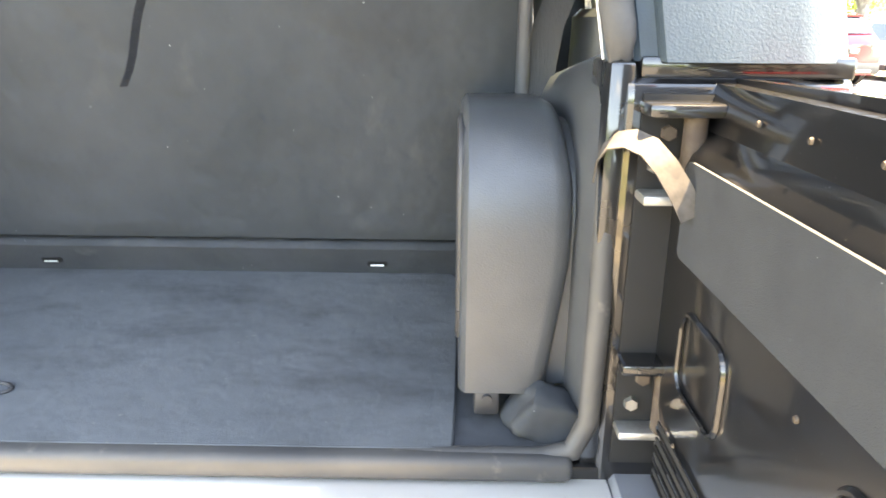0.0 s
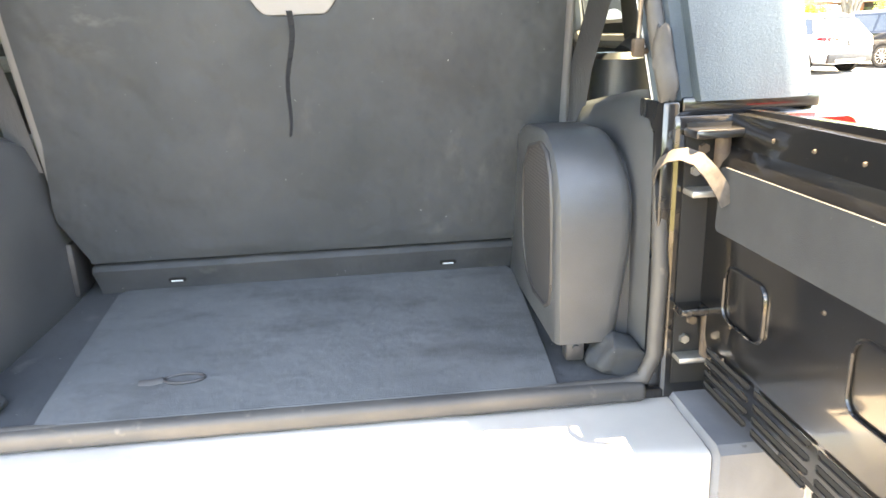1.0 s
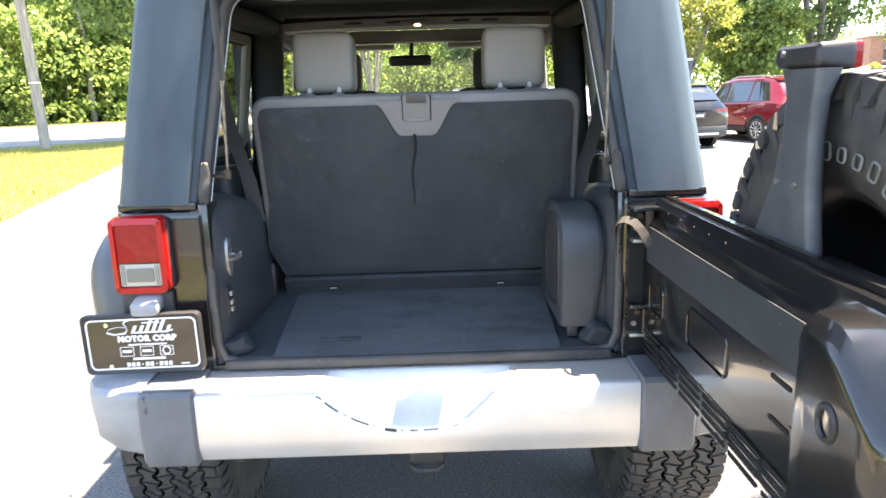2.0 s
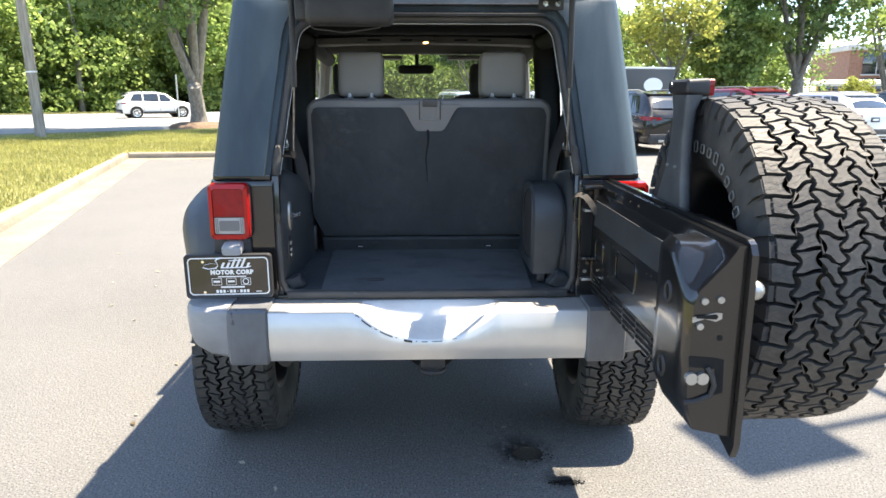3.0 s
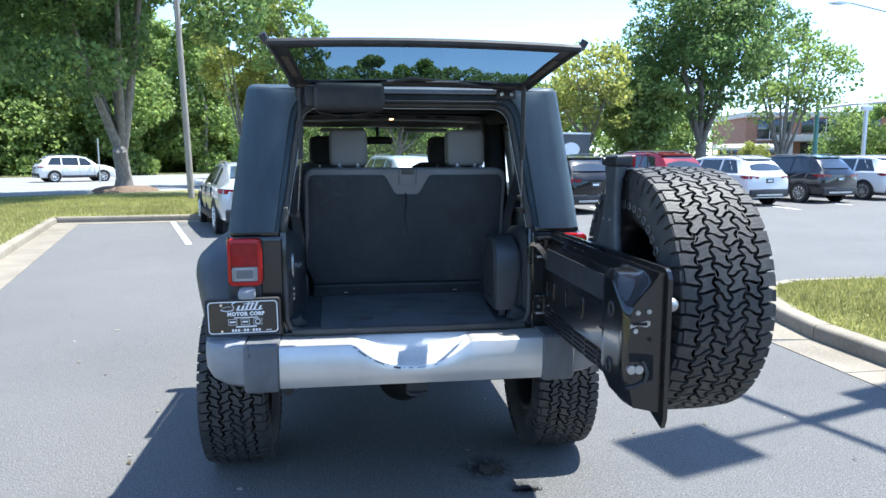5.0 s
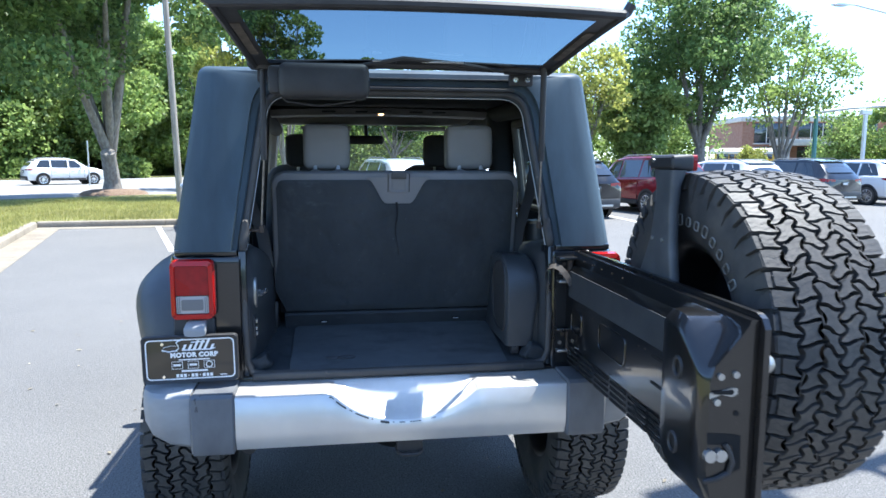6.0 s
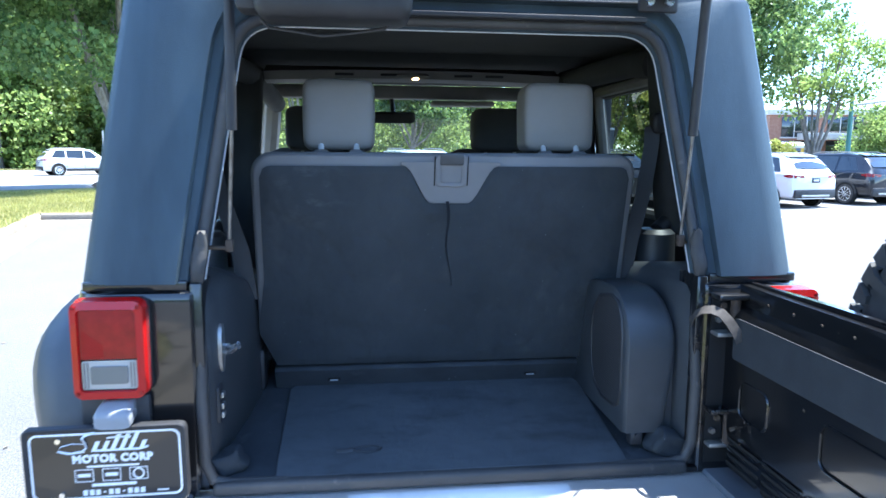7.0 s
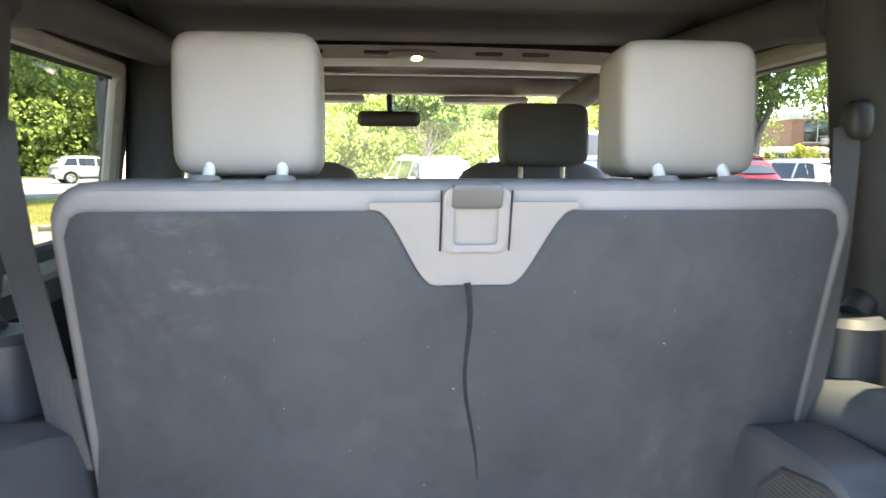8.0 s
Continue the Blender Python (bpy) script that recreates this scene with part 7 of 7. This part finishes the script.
# ---- trees ----
def leaf_quads(centres, size, rng, droop=0.2):
    """Leaves about the given centres: bent diamonds, each of two triangles, at random turns."""
    n = len(centres)
    a = rng.normal(size=(n, 3)); a[:, 2] -= droop
    a /= np.linalg.norm(a, axis=1, keepdims=True)
    b = np.cross(a, rng.normal(size=(n, 3)))
    b /= np.linalg.norm(b, axis=1, keepdims=True) + 1e-9
    s = size * rng.uniform(0.6, 1.35, (n, 1))
    c = centres
    nrm = np.cross(a, b)
    v = np.stack([c - a * s * 0.5, c + b * s * 0.36 + nrm * s * 0.12, c + a * s * 0.5, c - b * s * 0.36 + nrm * s * 0.12], 1).reshape(-1, 3)
    f = np.arange(4 * n).reshape(-1, 4)
    return v, f


def crown_points(blobs, per, rng):
    """Points thick near the skins of ellipsoid clumps."""
    out = []
    for (x, y, z, rx, ry, rz) in blobs:
        d = rng.normal(size=(per, 3))
        d /= np.linalg.norm(d, axis=1, keepdims=True)
        r = rng.uniform(0.35, 1.0, (per, 1)) ** 0.45
        out.append(np.array((x, y, z)) + d * r * np.array((rx, ry, rz)))
    return np.concatenate(out)


def tree(name, at, height, crown_r, crown_low, trunk_r, leaf, n_leaf, size, seed, label, limbs=7, lean_to=(0, 0), shape=1.0, clump=0.30, group="", spread=1.0, fork=None, stout=1.0):
    rng, rnd = np.random.default_rng(seed), random.Random(seed)
    top = root(name, at, label, "tree", group)
    bm = bmesh.new()
    vase = fork is not None
    fork = fork or crown_low * 0.85
    pts = [Vector((0, 0, -0.1)), Vector((0.02, 0, fork * 0.3)), Vector((lean_to[0] * 0.3, lean_to[1] * 0.3, fork)), Vector((lean_to[0], lean_to[1], height * 0.6)), Vector((lean_to[0] * 1.2, lean_to[1], height * 0.85))]
    if vase:
        tube(bm, pts[:3], trunk_r, 10, [trunk_r * 1.35, trunk_r, trunk_r * 0.9])
    else:
        tube(bm, pts, trunk_r, 10, [trunk_r * 1.35, trunk_r, trunk_r * 0.85, trunk_r * 0.4, trunk_r * 0.12])
    blobs = []
    mid, half = (height + crown_low) / 2, (height - crown_low) / 2
    for k in range(limbs):
        a = 2 * math.pi * (k + rnd.uniform(-0.3, 0.3)) / limbs
        reach, up = crown_r * rnd.uniform(0.5, 0.8) * spread, rnd.uniform(0.35, 0.8) if spread > 0.9 else rnd.uniform(0.5, 0.9)
        z0 = fork * (rnd.uniform(0.8, 1.0) if vase else rnd.uniform(0.7, 1.15))
        zt = crown_low + (height - crown_low) * up
        tip = Vector((lean_to[0] + reach * math.cos(a), lean_to[1] + reach * math.sin(a), zt))
        start = Vector((0, 0, z0))
        m1 = start.lerp(tip, 0.35) + Vector((0, 0, -0.05 * height * rnd.uniform(0, 1)))
        m2 = start.lerp(tip, 0.7)
        r = trunk_r * stout * (rnd.uniform(0.38, 0.55) if vase else rnd.uniform(0.42, 0.6))
        tube(bm, [start, m1, m2, tip], r, 7, [r, r * 0.7, r * 0.4, r * 0.12])
        for j in range(3):
            s = m1.lerp(tip, rnd.uniform(0.1, 0.8))
            e = s + Vector((rnd.uniform(-1, 1), rnd.uniform(-1, 1), rnd.uniform(0.1, 1.0))).normalized() * crown_r * rnd.uniform(0.25, 0.45)
            tube(bm, [s, s.lerp(e, 0.5) + Vector((0, 0, 0.08 * crown_r * rnd.uniform(-1, 1))), e], r * 0.3, 5, [r * 0.35, r * 0.2, r * 0.06])
            blobs.append((*e, *(crown_r * clump * rnd.uniform(0.7, 1.2),) * 2, crown_r * clump * rnd.uniform(0.5, 0.8)))
        blobs.append((*tip, *(crown_r * clump * rnd.uniform(0.8, 1.2),) * 2, crown_r * clump * rnd.uniform(0.5, 0.9)))
    part("trunk", bm, bark, top, "", 60)
    for k in range(int(limbs * 5)):
        d = Vector((rnd.gauss(0, 1), rnd.gauss(0, 1), rnd.gauss(0, 1))).normalized() * rnd.uniform(0.55, 0.95)
        z = mid + d.z * half
        w = 1.0 if z < mid else (1.0 - 0.35 * shape * (z - mid) / half)
        blobs.append((lean_to[0] + d.x * crown_r * w, lean_to[1] + d.y * crown_r * w, z, *(crown_r * clump * rnd.uniform(0.7, 1.15),) * 2, crown_r * clump * rnd.uniform(0.45, 0.8)))
    c = crown_points(blobs, max(20, n_leaf // len(blobs)), rng)
    c = c[c[:, 2] > crown_low * 0.72]
    v, f = leaf_quads(c, size, rng)
    ob = arr_mesh("crown", v, f, leaf)
    ob.parent = top
    return top


tree("maple_tree", (-10.1, 29.6, 0.2), 15.0, 6.8, 4.0, 0.33, leaf_green, 62000, 0.22, 11, "large leafy shade tree with a forked grey trunk on the lawn", 6, lean_to=(0.4, -2.4), shape=-0.8, spread=0.5, fork=1.7, stout=1.3)
mo = root("mulch_bed", (-10.1, 29.6, 0.13), "low mound of bark mulch round a tree", "mulch bed")
bm = bmesh.new()
rings = [[(r * math.cos(a) * (1 + 0.08 * math.sin(3 * a)), r * math.sin(a), z) for a in (2 * math.pi * k / 24 for k in range(24))] for r, z in ((1.4, -0.05), (1.25, 0.08), (0.9, 0.17), (0.4, 0.2))]
loft(bm, rings)
part("mound", bm, mulch_mat, mo)
tree("maple_tree", (20.5, 36.0, 0.1), 13.0, 6.0, 3.8, 0.34, leaf_green, 24000, 0.24, 23, "large leafy shade tree with upright limbs behind the parked cars", 9, clump=0.22, spread=0.62, fork=2.2)
tree("crape_myrtle", (27.0, 38.0, 0.1), 10.0, 4.2, 3.6, 0.24, leaf_wood, 6500, 0.22, 31, "open multi-stemmed tree with thin foliage", 9, clump=0.20, spread=0.7, fork=1.0)
tree("crape_myrtle", (12.6, 33.5, 0.1), 7.6, 2.9, 2.6, 0.17, leaf_yellow, 6500, 0.20, 37, "yellow-green flowering tree behind the row", 8, clump=0.26)
tree("crape_myrtle", (-5.6, 37.0, 0.1), 12.0, 3.0, 4.0, 0.2, leaf_yellow, 9000, 0.20, 41, "pale multi-stemmed tree with thin olive foliage", 9, clump=0.20, spread=0.8, fork=0.8)
tree("crape_myrtle", (-3.2, 36.0, 0.1), 11.0, 2.6, 4.2, 0.18, leaf_wood, 6500, 0.20, 45, "pale multi-stemmed tree with thin olive foliage", 8, clump=0.20, spread=0.8, fork=0.7)
tree("crape_myrtle", (16.2, 34.6, 0.1), 6.8, 2.7, 1.5, 0.15, leaf_wood, 14000, 0.22, 39, "bushy bright green tree behind the row", 8, clump=0.28)
tree("crape_myrtle", (3.0, 41.0, 0.1), 6.6, 3.2, 2.2, 0.16, leaf_green, 14000, 0.22, 43, "leafy green tree beyond the windscreen", 8, clump=0.25)


# ---- woods and grass ----
def woods(name, line, depth, h0, h1, step, per, size, leaf, seed, label):
    """A belt of far trees: many clumps of leaves from the ground up, with dark growth behind."""
    rng, rnd = np.random.default_rng(seed), random.Random(seed)
    pts = along(line, step)
    blobs = []
    for p in pts:
        for row in range(depth):
            h = rnd.uniform(h0, h1) * (0.72 + 0.28 * row / max(1, depth - 1)) if depth > 1 else rnd.uniform(h0, h1)
            away = Vector((p.x, p.y, 0)).normalized()
            o = p + away * (row * step * 0.8 + rnd.uniform(-1, 1) * step * 0.4) + Vector((rnd.uniform(-1, 1), 0, 0)) * step * 0.4
            w = step * rnd.uniform(0.6, 0.95)
            z = 0.6
            while z < h:
                f = z / h
                r = w * (0.55 + 0.6 * math.sin(math.pi * min(1, f * 0.9 + 0.12)))
                for q in range(3):
                    a = rnd.uniform(0, 6.283)
                    blobs.append((o.x + 0.6 * r * math.cos(a), o.y + 0.6 * r * math.sin(a), z + rnd.uniform(-0.4, 0.4), r * 0.6, r * 0.6, r * 0.45))
                z += w * 0.62
    c = crown_points(blobs, per, rng)
    c = c[c[:, 2] > 0.05]
    v, f = leaf_quads(c, size, rng)
    ob = arr_mesh(name, v, f, leaf)
    return tagged(ob, label, "trees", kind="stuff")


woods("far_woods", [(-95, 8), (-55, 38), (-27, 58), (-12, 68)], 3, 14, 20, 4.2, 360, 0.38, leaf_wood, 51, "dense green woodland beyond the road")
woods("far_copse", [(-9, 70), (-2, 73), (16, 74)], 3, 10, 13, 4.2, 300, 0.34, leaf_wood, 53, "lower green woodland beyond the road")
# backdrop of dark-coloured leaves, standing for the shade between the trees
woods("far_understory", [(-100, 16), (-58, 48), (-30, 68), (-6, 82), (20, 86)], 1, 6, 8, 4.0, 90, 1.1, leaf_dark, 52, "undergrowth inside the woods, coloured dark for shade")
woods("hedge_trees", [(7, 46), (18, 50), (30, 52)], 2, 6.5, 8.5, 3.0, 300, 0.24, leaf_wood, 57, "dense green trees behind the parked cars")
woods("far_hedge", [(46, 58), (62, 52), (74, 44)], 2, 7, 9, 3.4, 260, 0.28, leaf_wood, 59, "green trees beside the far building")
woods("windscreen_trees", [(-6, 48), (6, 50)], 2, 7, 10, 3.0, 300, 0.24, leaf_wood, 63, "green trees beyond the parked cars")

# unseen belt behind the viewpoint, added to darken reflections in paint and glass
woods("near_woods", [(-60, -30), (-36, -52), (0, -60), (36, -52), (60, -34)], 2, 8, 10.5, 4.2, 60, 0.75, leaf_wood, 67, "unseen green trees behind, added for reflections")

rnd = random.Random(19)
for k in range(9):
    x = -52 + 6.3 * k + rnd.uniform(-1.5, 1.5)
    y = 40 + (x + 52) * 0.66 + rnd.uniform(-1, 1.5)
    wt = root("woodland_trunk", (x, y, 0.05), "bare grey trunk at the edge of the woods", "tree trunk", "woodland trunks")
    bm = bmesh.new()
    r = rnd.uniform(0.14, 0.24)
    tube(bm, [(0, 0, -0.1), (rnd.uniform(-0.1, 0.1), 0, 2.5), (rnd.uniform(-0.5, 0.5), 0, 6.0), (rnd.uniform(-0.9, 0.9), 0, 9.5)], r, 9, [r * 1.3, r, r * 0.8, r * 0.4])
    part("trunk", bm, bark, wt, "", 60)


def grass(name, poly, n, height, seed, label, z=0.13):
    rng = np.random.default_rng(seed)
    poly = np.array(poly, float)
    lo, hi = poly.min(0), poly.max(0)
    p = rng.uniform(lo, hi, (n * 3, 2))
    inside = np.zeros(len(p), bool)
    j = len(poly) - 1
    for i in range(len(poly)):
        a, b = poly[i], poly[j]
        hit = ((a[1] > p[:, 1]) != (b[1] > p[:, 1])) & (p[:, 0] < (b[0] - a[0]) * (p[:, 1] - a[1]) / (b[1] - a[1] + 1e-12) + a[0])
        inside ^= hit
        j = i
    p = p[inside][:n]
    n = len(p)
    base = np.column_stack([p, np.full(n, z - 0.004)])
    t = rng.uniform(0, 2 * np.pi, n)
    side = np.column_stack([np.cos(t), np.sin(t), np.zeros(n)]) * height * 0.10
    tip = base + np.column_stack([rng.normal(0, 0.35, (n, 2)) * height, height * rng.uniform(0.5, 1.2, n)])
    v = np.stack([base - side, base + side, tip], 1).reshape(-1, 3)
    ob = arr_mesh(name, v, np.arange(3 * n).reshape(-1, 3), grass_mat)
    return tagged(ob, label, "grass", kind="stuff")


grass("island_grass", [(4.13, -1.0), (4.03, 1.6), (4.0, 2.5), (4.1, 3.13), (4.32, 3.78), (4.62, 4.26), (5.05, 4.5), (5.8, 4.54), (7.4, 4.52), (9.5, 4.8), (9.5, -1)], 60000, 0.07, 71, "mown sunlit grass on the island")
grass("verge_grass", [(-5.5, 7.1), (-7.5, 15.3), (-3.0, 15.75), (-3, 24), (-9, 26), (-14, 22), (-14, 4), (-5.2, 5.5)], 90000, 0.09, 73, "mown yellow-green grass beyond the kerb")

# ---- far right: building, bus, trailer, signal ----
bld = root("brick_building", (45.5, 71, 0), "low red-brown brick building with dark window bands", "building", turn=-12)
bm = bmesh.new()
box(bm, (-1, 0, 0), (34, 12, 5.9), 0.0)
part("wall", bm, brick_mat, bld, "", 0)
bm = bmesh.new()
box(bm, (-1.3, -0.3, 5.9), (34.3, 12.3, 6.5), 0.05)
part("roof_edge", bm, roof_white, bld)
for z in (0.9, 3.5):
    for k in range(7):
        bm = bmesh.new()
        box(bm, (0.3 + 4.8 * k, -0.06, z), (4.0 + 4.8 * k, 0.2, z + 2.2), 0.02)
        wi = part("window", bm, window_dark, bld, "dark window band")
        bm = bmesh.new()
        box(bm, (0.2 + 4.8 * k, -0.16, z - 0.14), (4.1 + 4.8 * k, 0.0, z), 0.0)
        for q in (1.3, 2.6):
            box(bm, (0.3 + 4.8 * k + q, -0.09, z), (0.38 + 4.8 * k + q, -0.05, z + 2.2))
        part("sill", bm, roof_white, wi, "", 0)
bm = bmesh.new()
box(bm, (2, -2.4, 3.2), (16, 0.0, 3.9), 0.04)
for x in (3, 9, 15):
    box(bm, (x, -2.2, 0), (x + 0.4, -1.8, 3.2))
part("canopy", bm, roof_white, bld, "pale entrance canopy")

bus = root("school_bus", (39.0, 62.0, 0.0), "yellow school bus with a pale roof behind the cars", "bus", turn=-17)
bm = bmesh.new()
loft(bm, [[(x, v * 0.94 + (0.0), z) for v, z in ((-1.2, 0.5), (-1.2, 2.2), (1.2, 2.2), (1.2, 0.5))] for x in (-2.8, 2.8)])
part("body", bm, bus_yellow, bus)
bm = bmesh.new()
rings = [[(x, y * 1.14, z) for y, z in ((-1.0, 2.2), (-1.0, 2.45), (-0.8, 2.68), (0, 2.78), (0.8, 2.68), (1.0, 2.45), (1.0, 2.2))] for x in (-2.8, 2.8)]
loft(bm, rings)
part("roof", bm, bus_cream, bus, "pale bus roof")
for k in range(9):
    bm = bmesh.new()
    box(bm, (-2.6 + 0.58 * k, -1.17, 1.7), (-2.12 + 0.58 * k, -1.1, 2.18), 0.02)
    part("window", bm, window_dark, bus)
bm = bmesh.new()
for x in (-1.9, 1.9):
    bm = bmesh.new()
    cyl(bm, (x, -1.15, 0.48), (x, -0.9, 0.48), 0.48, n=20)
    part("wheel", bm, rubber, bus)

trl = root("box_trailer", (9.3, 31.5, 0.0), "black enclosed trailer with a white oval sign", "trailer", turn=14)
bm = bmesh.new()
box(bm, (-2.4, -1.1, 0.55), (2.4, 1.1, 2.75), 0.04)
part("body", bm, sign_black, trl)
bm = bmesh.new()
slab(bm, [(0.50 * math.cos(t), 0.34 * math.sin(t)) for t in (2 * math.pi * j / 24 for j in range(24))], lambda u, v: (1.3 + u, -1.1, 1.95 + v), (0, -0.01, 0))
part("sign_oval", bm, sign_white, trl, "white oval sign")
bm = bmesh.new()
box(bm, (-2.42, -1.12, 2.68), (2.42, 1.12, 2.78), 0.02)
box(bm, (-2.4, -1.12, 0.5), (2.4, -1.08, 0.62), 0.01)
part("edge_trim", bm, galv, trl)
bm = bmesh.new()
for x in (-0.5, 0.4):
    bm = bmesh.new()
    cyl(bm, (x, -1.12, 0.36), (x, -0.9, 0.36), 0.36, n=18)
    part("wheel", bm, rubber, trl)

sig = root("signal_mast", (29.5, 38.3, 0.0), "green traffic signal pole with a long galvanised mast arm", "traffic signal")
bm = bmesh.new()
cyl(bm, (0, 0, 0), (0, 0, 5.2), 0.16, 0.11, 14)
part("pole", bm, teal, sig)
bm = bmesh.new()
tube(bm, [(0, 0, 4.6), (2, -0.3, 4.85), (6, -1.0, 5.15), (11, -2.0, 5.35)], 0.09, 8, [0.1, 0.09, 0.07, 0.05])
part("mast_arm", bm, galv, sig)
bm = bmesh.new()
box(bm, (2.85, -0.7, 0), (3.05, -0.5, 4.7), 0.04)
box(bm, (2.6, -0.75, 4.45), (3.3, -0.45, 4.75), 0.05)
part("support", bm, sign_white, sig, "white gantry support")
lamp_post = root("street_lamp", (22.9, 22.6, 0.0), "tall grey street lamp with a curved arm", "street lamp")
bm = bmesh.new()
cyl(bm, (0, 0, 0), (0, 0, 7.0), 0.09, 0.05, 14)
cyl(bm, (0, 0, 0), (0, 0, 0.25), 0.16, 0.13, 14)
part("pole", bm, galv, lamp_post)
bm = bmesh.new()
tube(bm, [(0, 0, 6.95), (-0.5, 0, 7.02), (-1.9, 0, 7.2), (-3.6, 0, 7.52), (-4.0, 0, 7.53)], 0.04, 8, [0.05, 0.045, 0.04, 0.035, 0.03])
part("arm", bm, galv, lamp_post)
bm = bmesh.new()
loft(bm, [[(x, v, 7.5 + u) for u, v in rrect(h, w, 0.02, 3)] for x, h, w in ((-3.85, 0.06, 0.08), (-4.0, 0.12, 0.2), (-4.3, 0.1, 0.26), (-4.52, 0.04, 0.14))])
part("lamp_head", bm, galv, lamp_post, "flat grey lamp head")
tree("shrub", (33.5, 33.0, 0.0), 3.2, 1.7, 0.5, 0.06, leaf_yellow, 5000, 0.16, 77, "yellow-green clipped shrub at the kerb", 6, clump=0.35)
tree("shrub", (34.5, 53.0, 0.0), 3.2, 1.3, 0.5, 0.06, leaf_yellow, 4000, 0.15, 79, "bright green shrub before the brick building", 6, clump=0.35)

# dry leaves and grit on the asphalt
rng = np.random.default_rng(91)
n = 150
c = np.column_stack([rng.uniform(-3.6, 3.6, n), rng.uniform(-2.6, 7.0, n), np.full(n, 0.008)])
s = rng.uniform(0.008, 0.03, (n, 1))
t = rng.uniform(0, 2 * np.pi, (n, 1))
a = np.concatenate([np.cos(t), np.sin(t), rng.normal(0, 0.1, (n, 1))], 1) * s
b = np.concatenate([-np.sin(t), np.cos(t), rng.normal(0, 0.15, (n, 1))], 1) * s * 0.5
v = np.stack([c - a, c + b + (0, 0, 0.006), c + a, c - b], 1).reshape(-1, 3)
v[:, 2] = np.maximum(v[:, 2], 0.004)
tagged(arr_mesh("leaf_litter", v, np.arange(4 * n).reshape(-1, 4), litter_mat), "small dry leaves and crumbs scattered on the asphalt", "litter", kind="stuff")
